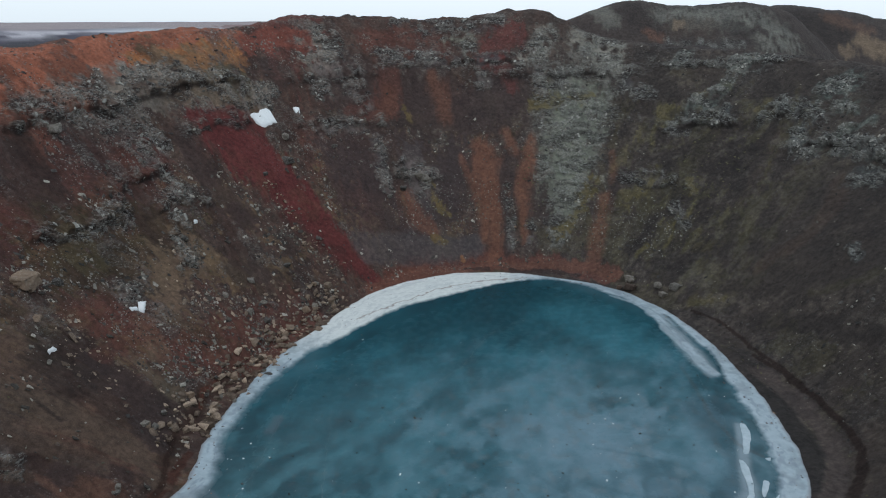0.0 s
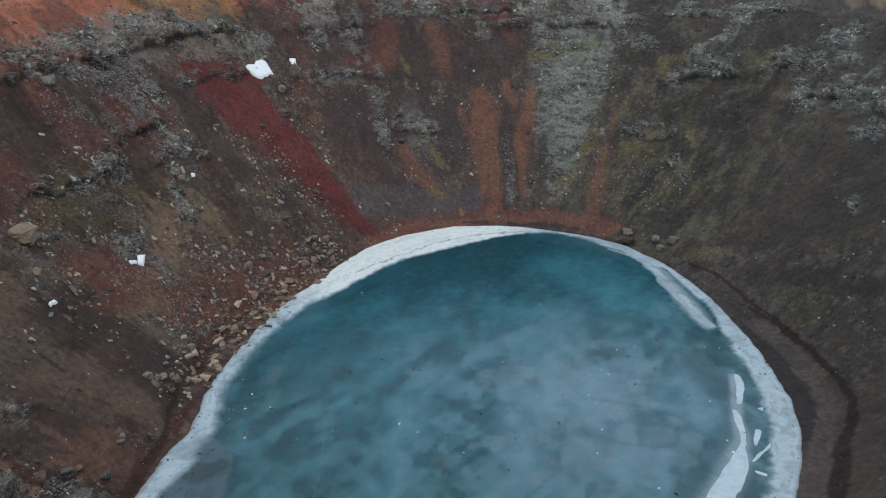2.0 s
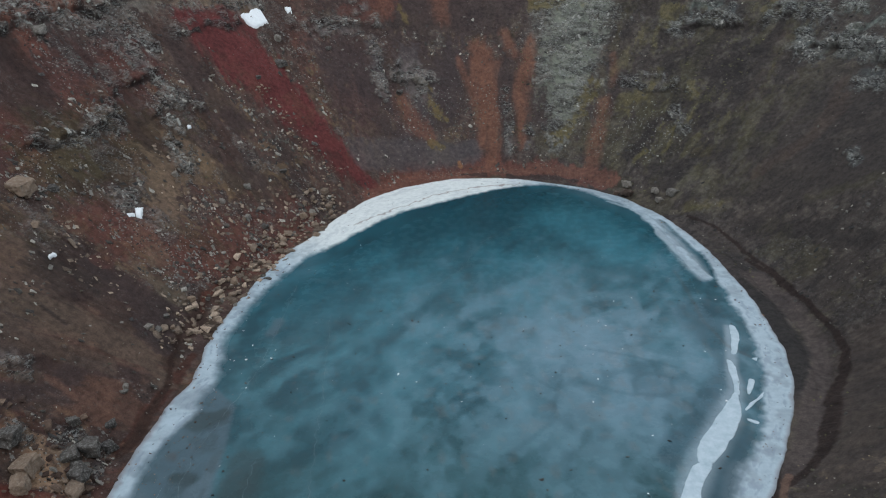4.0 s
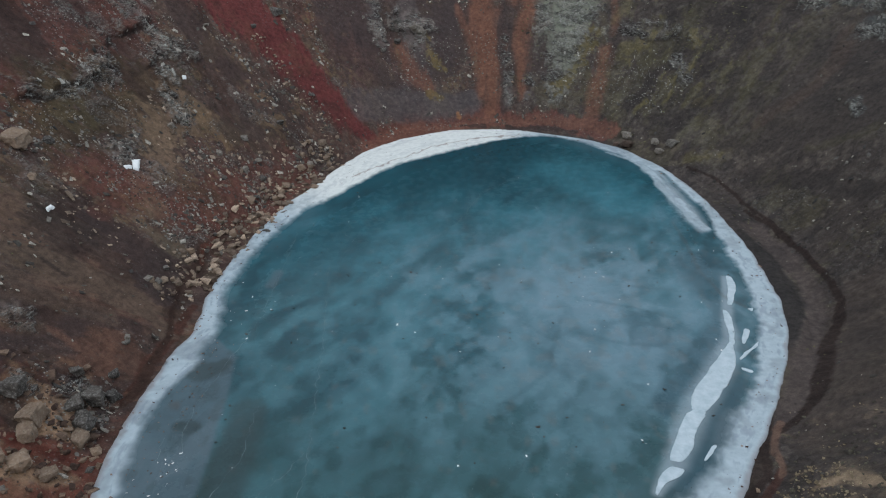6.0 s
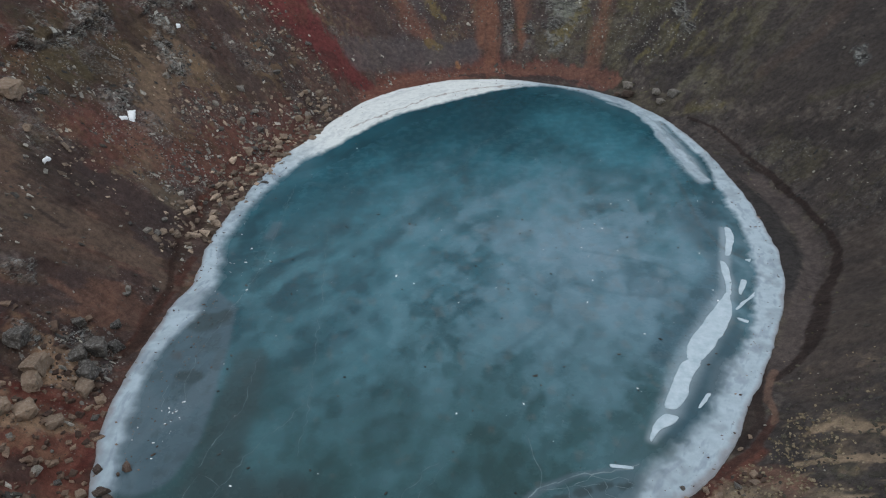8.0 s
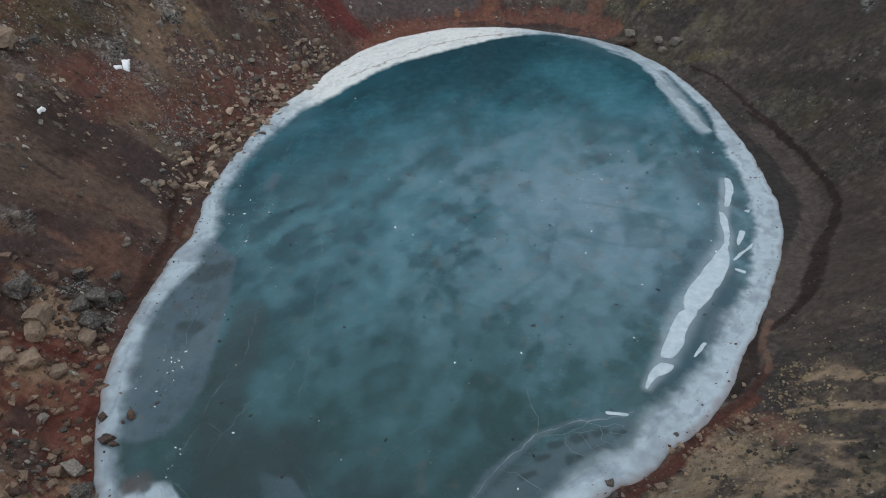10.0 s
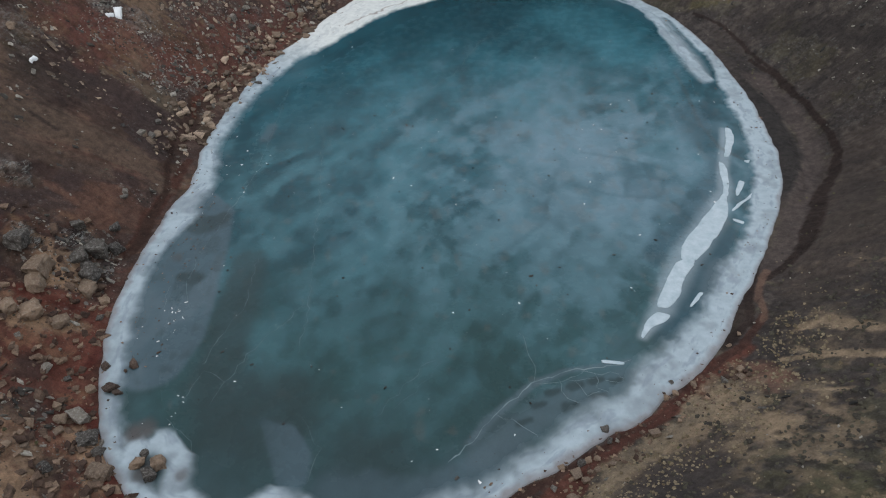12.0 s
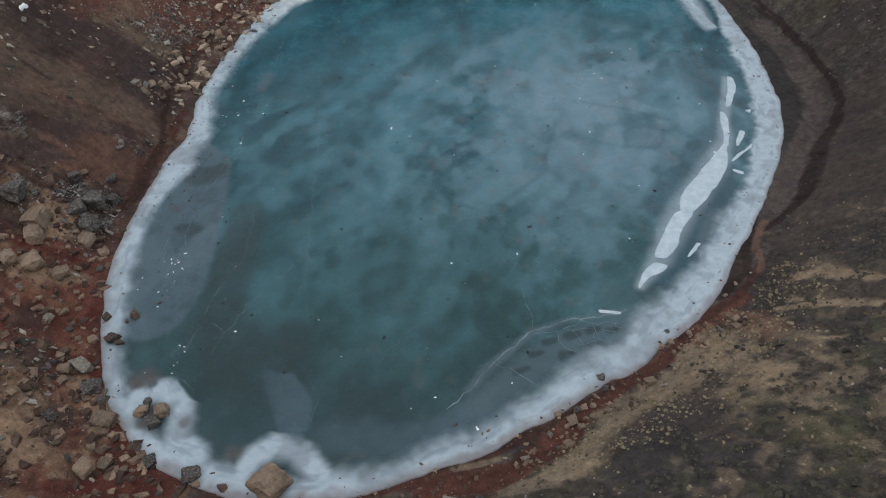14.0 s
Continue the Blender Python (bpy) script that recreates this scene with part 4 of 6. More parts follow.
sand(streak((-51.5, 82.6, 0.3), (-49.1, 82.3, 0.3), grain=SLIGHT), "shade", 0.7)
paint(streak((-43.8, 71.1, 1.1), (-42.2, 75.2, 1.3), (-42.0, 71.0, 0.7)), HUE["rust2"], 0.7)
sand(streak((-47.8, 72.9, 0.7), (-45.5, 72.8, 0.8), grain=RILLS), "rust2", 0.6)
paint(streak((-45.1, 59.6, 0.7), (-44.8, 62.1, 0.7), (-45.1, 64.8, 0.5), grain=CLUMPS), HUE["tanp"], 0.9)
paint(streak((-43.6, 64.3, 1.0), (-40.8, 62.2, 0.9), (-41.6, 60.3, 0.6), grain=CLUMPS), HUE["tank"], 0.8)
paint(streak((-42.6, 55.2, 0.9), (-40.9, 55.7, 0.9), (-39.7, 55.1, 0.7), grain=CLUMPS), HUE["tanp"], 0.85)
paint(streak((-45.4, 55.1, 0.5), (-43.6, 57.6, 0.5), (-41.1, 58.7, 0.7), (-38.4, 58.6, 0.9), grain=SLIGHT), HUE["redbank"], 0.85)
paint(streak((-40.5, 52.1, 0.9), (-38.4, 54.4, 1.1)), HUE["redbank"], 0.7)
sand(streak((-39.3, 93.6, 0.3), (-38.1, 88.2, 0.3), (-37.2, 82.3, 0.4), (-37.6, 78.1, 0.5), (-38.4, 73.2, 0.7), (-39.1, 68.2, 0.5), grain=SLIGHT), "wetmud", 0.9)
sand(streak((-39.4, 101.2, 0.3), (-39.6, 104.7, 0.3), (-38.7, 109.0, 0.3), grain=SLIGHT), "redpath", 0.8)
paint(streak((-46.0, 110.1, 2.7), (-39.5, 115.0, 2.4), (-43.8, 104.7, 1.8)), HUE["redbrown"], 0.5)
paint(streak((-57.2, 102.1, 2.1), (-49.2, 110.6, 2.4), (-52.1, 98.3, 1.3)), HUE["redbrown"], 0.45)
paint(streak((-70.1, 132.1, 3.0), (-66.7, 127.9, 2.4)), HUE["redbrown"], 0.5)
paint(streak((-69.0, 111.5, 3.5), (-65.9, 111.5, 2.7)), HUE["scarlet"], 0.4)
paint(streak((-57.0, 162.4, 0.8), (-51.8, 170.5, 1.2), (-47.6, 174.2, 1.6)), HUE["crimson"], 0.85)
sand(streak((-52.5, 163.0, 1.9), (-45.3, 168.7, 4.5), (-41.4, 167.3, 4.8), grain=RILLS), "crimson", 0.7)
sand(streak((-55.9, 157.8, 2.8), (-50.4, 153.7, 3.5), (-44.1, 150.4, 3.8)), "nbase", 0.7)
# near shore: red mud, straw bank and heath
sand(streak((-6.4, 29.8, 0.6), (-0.4, 30.4, 0.8), (4.6, 31.1, 0.8), (9.1, 31.9, 1.0), (12.2, 33.3, 0.8), (14.2, 36.5, 0.5), (17.6, 39.2, 0.5), (21.6, 42.1, 0.5), (26.1, 46.3, 0.5), (29.9, 50.4, 0.5), grain=SLIGHT), "wetred", 0.9)
paint(streak((6.5, 28.0, 0.9), (10.0, 28.6, 0.8), (13.6, 31.7, 1.0), (17.4, 36.3, 1.4), (22.7, 40.2, 1.3), (27.0, 44.0, 1.2)), HUE["tank"], 0.85)
paint(streak((1.6, 31.6, 0.3), (4.2, 32.2, 0.4), (6.0, 32.7, 0.3), grain=SLIGHT), HUE["tank"], 0.7)
sand(streak((17.3, 31.1, 2.1), (22.7, 34.7, 2.3), (25.7, 37.9, 1.1)), "heath", 0.7)
paint(streak((29.1, 46.8, 1.5), (32.6, 45.5, 0.9), (28.7, 40.8, 1.1), grain=CLUMPS), HUE["tank"], 0.55)
paint(streak((-23.4, 30.6, 0.7), (-28.3, 33.6, 0.8), (-32.8, 35.5, 0.8)), HUE["wetred"], 0.7)
paint(streak((-45.7, 54.0, 0.7), (-43.1, 55.6, 0.7), (-38.8, 57.4, 1.0), (-36.1, 52.6, 0.6)), HUE["redbank"], 0.7)
paint(streak((-41.2, 44.2, 1.0), (-38.3, 46.6, 1.0), (-38.2, 52.0, 0.8)), HUE["redbank"], 0.6)
paint(streak((-38.4, 39.3, 0.9), (-36.2, 35.9, 0.8), grain=CLUMPS), HUE["tank"], 0.5)
paint(streak((-44.4, 52.6, 0.9), (-42.0, 53.7, 1.1), (-40.9, 55.9, 0.6), grain=CLUMPS), HUE["tanp"], 0.8)
# ledges: low lava cliffs that run along the contour
LEDGE_SHADE, SHIFT = np.zeros(GX.shape), np.zeros(GX.shape)


def ledge(high, *nodes):
    """A cliff of that height along nodes (bearing, share of the wall)."""
    global GZ, LEDGE_SHADE, CRAG
    a0, a1 = nodes[0][0], nodes[-1][0]
    on = (GA > a0 - 6) & (GA < a1 + 6) & (GF < 1)
    ga, gf = GA[on], GF[on]
    line = np.interp(ga, [n[0] for n in nodes], [n[1] for n in nodes])
    fade = step(a0 - 5, a0 + 2, ga) * step(a1 + 5, a1 - 2, ga)
    d = (gf - line) * 64 + 0.9 * PATCHY[on] + 0.5 * WX[on]
    fade = fade * np.clip(0.8 + 1.1 * FALL[on], 0.1, 1.4)
    push = high * fade * step(-0.5, 0.6, d) * np.exp(-np.maximum(d, 0) / 4.0)
    GZ[on] += 0.35 * push
    SHIFT[on] += 0.45 * push
    LEDGE_SHADE[on] = np.maximum(LEDGE_SHADE[on], fade * step(-0.9, -0.3, d) * step(0.5, 0.0, d))
    CRAG[on] = np.maximum(CRAG[on], 0.9 * fade * step(-0.6, 0.0, d) * step(4.5, 1.0, d + 2 * PATCHY[on]))


ledge(3.0, (124.7, 0.765), (129.4, 0.760), (134.0, 0.755), (139.7, 0.749), (143.8, 0.737), (151.4, 0.756), (161.0, 0.759))
ledge(2.2, (103.5, 0.720), (109.6, 0.720), (113.1, 0.730))
ledge(1.6, (82.3, 0.741), (90.5, 0.762), (99.2, 0.758))
ledge(2.4, (141.6, 0.575), (144.5, 0.559), (149.1, 0.560), (151.9, 0.522), (156.7, 0.491), (161.8, 0.509), (165.9, 0.501), (169.8, 0.529))
ledge(2.2, (44.1, 0.742), (47.4, 0.719), (51.7, 0.678), (54.4, 0.676), (59.1, 0.614))
ledge(2.2, (28.9, 0.669), (34.2, 0.690), (39.1, 0.691), (41.5, 0.633))
ledge(1.2, (101.9, 0.557), (114.5, 0.596))
ledge(1.4, (123.2, 0.651), (129.0, 0.661), (133.2, 0.656))
ledge(1.2, (95.1, 0.336), (100.3, 0.375))
ledge(1.2, (66.9, 0.814), (71.9, 0.775), (77.9, 0.712), (82.5, 0.699))
ledge(1.0, (48.3, 0.936), (54.0, 0.896), (62.2, 0.861))
ledge(1.4, (137.9, 0.446), (138.8, 0.486), (146.6, 0.477))
ledge(1.2, (55.1, 0.419), (62.9, 0.396))
# dark line under each cliff: its shade put into the ground colour
paint(LEDGE_SHADE, srgb(52, 49, 48), 0.7)

# crags: layered blocks with open joints that stand out of the slope
lu, lv = LONG / 2.0 + 0.35 * WX, GZ / 0.95 + 0.25 * WY
f1, gap, own = cells(lu, lv, 51)
_, gapb, ownb = cells(lu * 2.1 + 7, lv * 1.7, 54)
CRAG = CRAG * step(-0.32, 0.05, fbm(LONG / 3.2 + 0.4 * WX, GZ / 1.5, 4, 63) + 0.5 * PATCHY)
loose = 0.35 * step(0.12, 0.5, fbm(GX / 8, GY / 8, 5, 61) + 0.4 * PATCHY) * step(0.04, 0.12, GF) * step(1.06, 0.95, GF) * (0.35 + 0.65 * west)
paint(step(0.1, 0.4, loose) * step(-0.1, 0.3, PATCHY + GRAINY * 0.5) * (1 - SOFT), srgb(98, 95, 92), 0.5)
CRAG = np.clip(np.maximum(CRAG, loose * (1 - SOFT)), 0, 1)
block = own * step(0.0, 0.16, gap) + 0.55 * ownb * step(0.0, 0.2, gapb)
# beds of lava, dipping along the western rim
dip = 0.4 * step(112, 124, GA) * step(262, 225, GA) * LONG
level, course = GZ / 0.95 - dip + 0.15 * WY, LONG / 4.2 + 0.2 * WX
body = vnoise(course, level, 67) + 0.5 * vnoise(course * 1.9 + 5, level * 2 + 3, 68)
bed = body + 0.45 * vnoise(course * 3.6 + 9, level * 3.1 + 7, 69)
slab, recess_shade = step(0.02, 0.16, bed), step(-0.1, -0.4, bed)
rise = CRAG * (0.1 + 0.3 * block + 0.5 * step(-0.2, 0.2, body)) * step(0.02, 0.06, GF) * step(2.6, 1.5, GF)
lump = np.where(GF > 0.03, 0.3 * fbm(GX / 3.1, GY / 3.1, 4, 71) + 0.14 * GRAINY, 0.0)
lump = lump + step(0.1, 0.3, GF) * step(1.1, 0.9, GF) * (0.34 * FALL + 0.04 * FINE_FALL)
lump = lump + step(0.93, 1.0, GF) * step(1.6, 1.2, GF) * 0.9 * fbm(GX / 4, GY / 4, 3, 77)
lump = lump + step(1.4, 1.9, GF) * step(8, 5, GF) * 1.6 * fbm(GX / 14, GY / 14, 4, 78)
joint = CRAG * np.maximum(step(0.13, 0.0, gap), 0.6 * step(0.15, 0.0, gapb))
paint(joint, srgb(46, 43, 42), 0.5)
# set-back beds darkened, the shade of the hollows put into the colour
paint(CRAG * recess_shade, srgb(44, 41, 40), 0.8)
paint(slab * step(-0.5, -0.1, PATCHY) * step(0.3, 0.5, CRAG), srgb(138, 141, 134), 0.38)
paint(CRAG * step(0.1, 0.3, gap) * step(0.45, 0.9, own), srgb(126, 126, 122), 0.3)
wall = step(0.05, 0.15, GF) * step(1.02, 0.9, GF)
GX, GY = GX - OUTX * (rise * wall * 0.55 + SHIFT), GY - OUTY * (rise * wall * 0.55 + SHIFT)
GZ = GZ + 0.75 * rise + lump
# where loose stones gather
STONY = np.clip(0.1 + 0.9 * west * step(0.0, 0.4, fbm(GX / 7, GY / 7, 4, 91) + 0.4 * PATCHY) + 0.5 * CRAG, 0, 1) * (1 - 0.85 * SOFT) * step(0.0, 0.03, GF) * step(1.4, 1.0, GF)
TONE = TONE * np.array((0.88, 0.87, 0.895)) * (1 + west[..., None] * np.array((0.04, -0.1, -0.14)) + east[..., None] * np.array((-0.03, -0.04, -0.06)))
TONE = TONE * (1 - 0.1 * step(128, 140, GA) * step(188, 172, GA) * step(0.3, 0.42, GF) * step(0.9, 0.75, GF))[..., None]
TONE = TONE * (1 - 0.1 * np.maximum(step(28, 8, GA), step(312, 330, GA)) * step(0.08, 0.14, GF))[..., None]
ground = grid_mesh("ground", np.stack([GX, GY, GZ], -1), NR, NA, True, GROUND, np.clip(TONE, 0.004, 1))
rough_face = ((CRAG > 0.3) & (block > 0.55) & (GF > 0.02) & (GF < 1.2))[:-1].ravel()
ground.data.polygons.foreach_set("use_smooth", ~rough_face)
craggy = ground.data.attributes.new("crag", "FLOAT", "POINT")
craggy.data.foreach_set("value", CRAG.astype(np.float32).ravel())
grit = ground.data.attributes.new("stony", "FLOAT", "POINT")
grit.data.foreach_set("value", STONY.astype(np.float32).ravel())
tagged(ground, "volcanic crater slopes of brown and red scoria and grey lava crags", "ground", kind="structure")


def ground_z(x, y):
    """Height of the finished ground at places."""
    x, y = np.atleast_1d(np.asarray(x, float)), np.atleast_1d(np.asarray(y, float))
    deg, r = polar(x, y)
    f = (r - shore(deg)) / ring(RIM_RUN, deg)
    q = np.clip(np.interp(f, fr, np.arange(NR)), 0, NR - 1.001)
    a = deg / 360 * NA
    i, j = q.astype(int), a.astype(int) % NA
    u, w, k = q - i, a - a.astype(int), (a.astype(int) + 1) % NA
    return (GZ[i, j] * (1 - u) + GZ[i + 1, j] * u) * (1 - w) + (GZ[i, k] * (1 - u) + GZ[i + 1, k] * u) * w


# ---- the frozen lake ----
LN, LA = 220, 1100
la = np.arange(LA) * 360.0 / LA
lr = np.linspace(0.0, 1.0, LN) ** 0.8
LAA, LRR = np.meshgrid(la, lr)
LR = LRR * (shore(LAA) + 0.5)
LX, LY = CX + LR * np.cos(np.radians(LAA)), CY + LR * np.sin(np.radians(LAA))
bend_x, bend_y = 3.0 * fbm(LX / 12, LY / 14, 4, 80), 3.4 * fbm(LX / 12, LY / 14, 4, 82)
cloudy = fbm((LX + bend_x) / 13 + 3, (LY + bend_y) / 18, 5, 81)
wisps = fbm((LX + bend_x) / 4.8, (LY + 1.4 * bend_y) / 7.5, 5, 83)
curls = fbm((LX + 0.8 * bend_x) / 1.9, (LY + bend_y) / 2.7, 4, 84)
# brushed bands of snow frozen in, running to the north-east
AL, AC = 0.63 * LX + 0.77 * LY, 0.77 * LX - 0.63 * LY
thread = 1 - 2.4 * np.abs(fbm((AL + bend_x) / 19.0, (AC + 1.3 * bend_y) / 5.2, 5, 86))
thread2 = fbm((AL + 1.5 * bend_x) / 11.0, (AC + bend_y) / 2.1, 4, 88)
middle = np.exp(-(((LX - 22) / 24) ** 2 + ((LY - 88) / 34) ** 2))
near = step(118, 84, LY)
mottle = step(-0.3, 0.3, fbm((LX + 0.5 * bend_x) / 2.3, (LY + 0.5 * bend_y) / 3.1, 4, 98)) - 0.5
pale = np.exp(-(((LX - 18) / 30) ** 2 + ((LY - 88) / 42) ** 2)) * 0.5
pale = np.clip(0.08 + pale + 0.36 * cloudy + 0.3 * wisps + 0.26 * thread + 0.22 * thread2 + (0.08 + 0.2 * near) * mottle, 0, 1)
pale = pale * (0.55 + 0.45 * step(165, 120, LY))
veil = np.clip((0.04 + 0.55 * middle + 0.3 * cloudy + 0.34 * wisps + 0.22 * thread + 0.24 * thread2 + (0.22 + 0.3 * middle) * mottle + 0.3 * curls) * (0.22 + 0.78 * step(44, 86, LY)), 0, 1)
ICE_HUE = {"deep": srgb(18, 65, 77), "green": srgb(30, 63, 65), "milk": srgb(56, 121, 137), "cold": srgb(80, 98, 108), "sheet": srgb(70, 90, 101),
           "dim": srgb(36, 53, 56), "milk2": srgb(64, 130, 147), "far": srgb(16, 63, 75), "haze": srgb(88, 125, 140), "east": srgb(28, 66, 80),
           "grime": srgb(70, 64, 62), "rusty": srgb(118, 104, 96), "teal": srgb(64, 110, 119), "lavender": srgb(112, 133, 149), "snow": (0.44, 0.51, 0.575)}
lake_tone = np.empty(LX.shape + (3,))
lake_tone[:] = ICE_HUE["deep"]


def tint(mask, hue, amount=1.0):
    global lake_tone
    lake_tone = lake_tone + (np.asarray(ICE_HUE[hue]) - lake_tone) * (mask * amount)[..., None]


def lake_streak(*nodes, soft=0.25, warp=1.0):
    """Mask of a band on the ice along nodes (x, y, half width)."""
    px, py = LX + warp * (2.4 * wisps + 0.8 * curls), LY + warp * (1.6 * curls + 2.2 * cloudy)
    best = np.zeros(px.shape)
    for (ax, ay, aw), (bx, by, bw) in zip(nodes, nodes[1:] if len(nodes) > 1 else nodes):
        dx, dy = bx - ax, by - ay
        u = np.clip(((px - ax) * dx + (py - ay) * dy) / (dx * dx + dy * dy + 1e-9), 0, 1)
        d = np.hypot(px - ax - u * dx, py - ay - u * dy) / (aw + (bw - aw) * u)
        best = np.maximum(best, step(1 + soft, 1 - soft, d + 0.25 * warp * curls))
    return best


tint(step(84, 46, LY + 8 * cloudy), "green")
tint(step(52, 36, LY + 8 * cloudy), "dim", 0.55)
tint(pale * step(60, 96, LY + 10 * wisps), "milk", 0.8)
tint(veil * step(126, 84, LY - 0.45 * (LX - 10) + 14 * cloudy), "haze", 0.85)
tint(np.clip(0.7 * thread2 + 0.3 * wisps, 0, 1) * step(2, -14, LX) * step(50, 70, LY), "milk", 0.45)
tint(np.clip(1.1 * middle + 0.4 * wisps + 0.3 * thread2 + 0.35 * mottle - 0.35, 0, 1), "lavender", 0.5)
teal = np.clip(0.3 + 0.5 * thread + 0.5 * thread2 + 0.5 * mottle + 0.4 * wisps, 0, 1)
tint(teal * step(100, 66, LY + 0.6 * (LX - 5) + 8 * cloudy) * step(34, 56, LY), "teal", 0.4)
tint(step(0.3, 0.55, fbm(LX / 1.5, LY / 2.0, 4, 99) + 0.3 * middle - 0.1) * step(130, 100, LY), "rusty", 0.14)
# dark clear ice below the far shore, and the paler tongues beside it
tint(lake_streak((21.5, 154.9, 5.8), (-9.8, 136.0, 7.7), (2.0, 148.1, 8.3), soft=0.5), "far", 0.55)
tint(lake_streak((-18.1, 111.9, 6.6), (-23.1, 97.5, 5.0), soft=0.6), "far", 0.5)
tint(lake_streak((28.3, 141.5, 8.1), (36.1, 125.0, 6.2), soft=0.6), "milk2", 0.35)
tint(lake_streak((43.1, 101.9, 4.3), (43.6, 90.1, 2.0), (36.6, 78.9, 2.4), (28.1, 67.5, 1.6), soft=0.5), "east", 0.55)
tint(lake_streak((36.6, 70.6, 1.5), (32.2, 62.2, 2.4), (27.0, 54.8, 2.2), soft=0.5), "east", 0.6)
tint(lake_streak((38.5, 72.5, 1.0), (34.5, 66.0, 1.2), (30.5, 60.0, 1.2), (27.0, 55.5, 1.0), soft=0.4, warp=0.2), "east", 0.6)
# clouded sheet along the western shore with a clean border to the clear green ice
sheet = lake_streak((-33.8, 83.0, 1.6), (-31.0, 77.5, 3.4), (-31.2, 70.0, 4.6), (-31.0, 62.0, 5.0), (-30.6, 55.5, 4.6), (-31.0, 51.5, 4.0), soft=0.1, warp=0.12)
tint(sheet, "sheet", 0.85)
tint(sheet * step(-0.1, 0.3, wisps + 0.5 * curls + 0.3 * thread2), "cold", 0.7)
tint(sheet * step(0.15, 0.4, fbm(LX / 1.3, LY / 1.8, 4, 79)), "dim", 0.35)
tint(lake_streak((-33.4, 75.6, 1.6), (-31.5, 75.6, 2.3), (-29.3, 77.0, 1.2), soft=0.25, warp=0.4), "dim", 0.75)
tint(lake_streak((-31.2, 64.9, 0.9), (-29.6, 64.6, 1.1), soft=0.25, warp=0.3), "dim", 0.7)
tint(lake_streak((-26.2, 101.0, 1.3), (-26.8, 97.0, 1.2), soft=0.3, warp=0.4), "cold", 0.55)
tint(lake_streak((-18.4, 44.5, 6.0), (-23.1, 48.0, 3.5), (-23.6, 56.0, 2.4), (-23.2, 68.0, 1.8), soft=0.5, warp=0.4) * (1 - sheet), "dim", 0.7)
tint(lake_streak((-7.0, 38.9, 3.7), (-0.4, 37.5, 3.1), soft=0.5), "dim", 0.5)
# a pale lens of older ice with a sharp outer border
lens = lake_streak((-17.0, 43.2, 0.5), (-15.2, 41.6, 1.5), (-13.9, 39.2, 1.9), (-13.4, 37.0, 1.5), soft=0.12, warp=0.1)
tint(lens * step(-21.5, -12.5, LX), "sheet", 0.75)
tint(lake_streak((-9.0, 35.8, 2.0), (-2.0, 35.6, 1.8), (6.0, 38.6, 1.6), soft=0.5, warp=0.6), "sheet", 0.5)
tint(lake_streak((6.4, 42.0, 2.0), (5.1, 40.0, 2.0), soft=0.3, warp=0.4), "dim", 0.5)
tint(lake_streak((29.9, 85.4, 2.4), (30.0, 80.6, 1.6), soft=0.4), "east", 0.3)
tint(lake_streak((-30.1, 41.9, 1.1)), "grime", 0.6)
tint(lake_streak((-33.9, 67.7, 0.8), soft=0.8), "grime", 0.5)
tint(lake_streak((-17.1, 34.1, 1.1)), "grime", 0.4)


# width of the white shore ice every five degrees, and how softly it ends, every ten
BAND = [3.6, 3.2, 3.8, 3.5, 3.3, 2.7, 2.2, 2.6, 2.7, 2.5, 2.9, 3.6, 3.2, 2.1, 1.1, 3.4, 6.6, 10.0, 12.8, 13.8, 13.6, 13.0, 12.2, 10.8, 9.2, 7.6, 6.4, 5.4, 4.4, 4.2, 3.5, 3.0, 2.7, 2.7, 2.5, 2.4,
        2.3, 2.3, 2.5, 2.8, 3.4, 4.4, 5.0, 3.4, 2.9, 3.2, 2.9, 2.5, 2.3, 2.3, 2.4, 2.3, 2.4, 2.3, 2.3, 2.7, 3.4, 3.4, 4.4, 4.6, 4.1, 3.6, 3.2, 3.7, 3.2, 2.9, 3.1, 3.6, 3.6, 3.8, 3.9, 3.5]
FADE = [0.5, 0.5, 0.5, 0.4, 0.4, 0.5, 0.5, 0.5, 0.6, 0.6, 0.6, 0.7, 0.7, 0.7, 0.8, 0.9, 1.0, 1.0, 1.1, 1.1, 1.1, 1.0, 1.0, 1.1, 1.0, 1.2, 1.6, 1.7, 1.7, 1.5, 1.4, 1.1, 0.8, 0.7, 0.6, 0.5]


def band_width(deg):
    return ring(BAND, deg)


inside = shore(LAA) - LR
haze = step(2.4, 0.9, inside / (band_width(LAA) + 0.8))
tint(haze * step(20, 40, np.abs(LAA - 100)) * np.clip(0.5 + 0.8 * wisps, 0, 1), "cold", 0.35)
# thin snowy ice that the eastern slabs are set in
tint(lake_streak((46.0, 98.0, 0.7), (43.6, 90.5, 0.8), (42.0, 86.5, 0.8), (40.8, 81.5, 1.0), (37.5, 76.0, 1.7), (32.5, 68.8, 1.7), (29.0, 63.0, 1.6), (26.4, 58.5, 1.3), (23.2, 54.0, 0.6), soft=0.7, warp=0.2), "snow", 0.4)
tint(lake_streak((44.5, 149.0, 1.0), (46.5, 138.0, 1.3), (47.3, 124.0, 1.8), (47.5, 115.0, 1.2), soft=0.6, warp=0.3), "snow", 0.5)
tint(lake_streak((35.5, 66.0, 1.2), (33.0, 61.5, 1.0), soft=0.6, warp=0.3), "cold", 0.7)
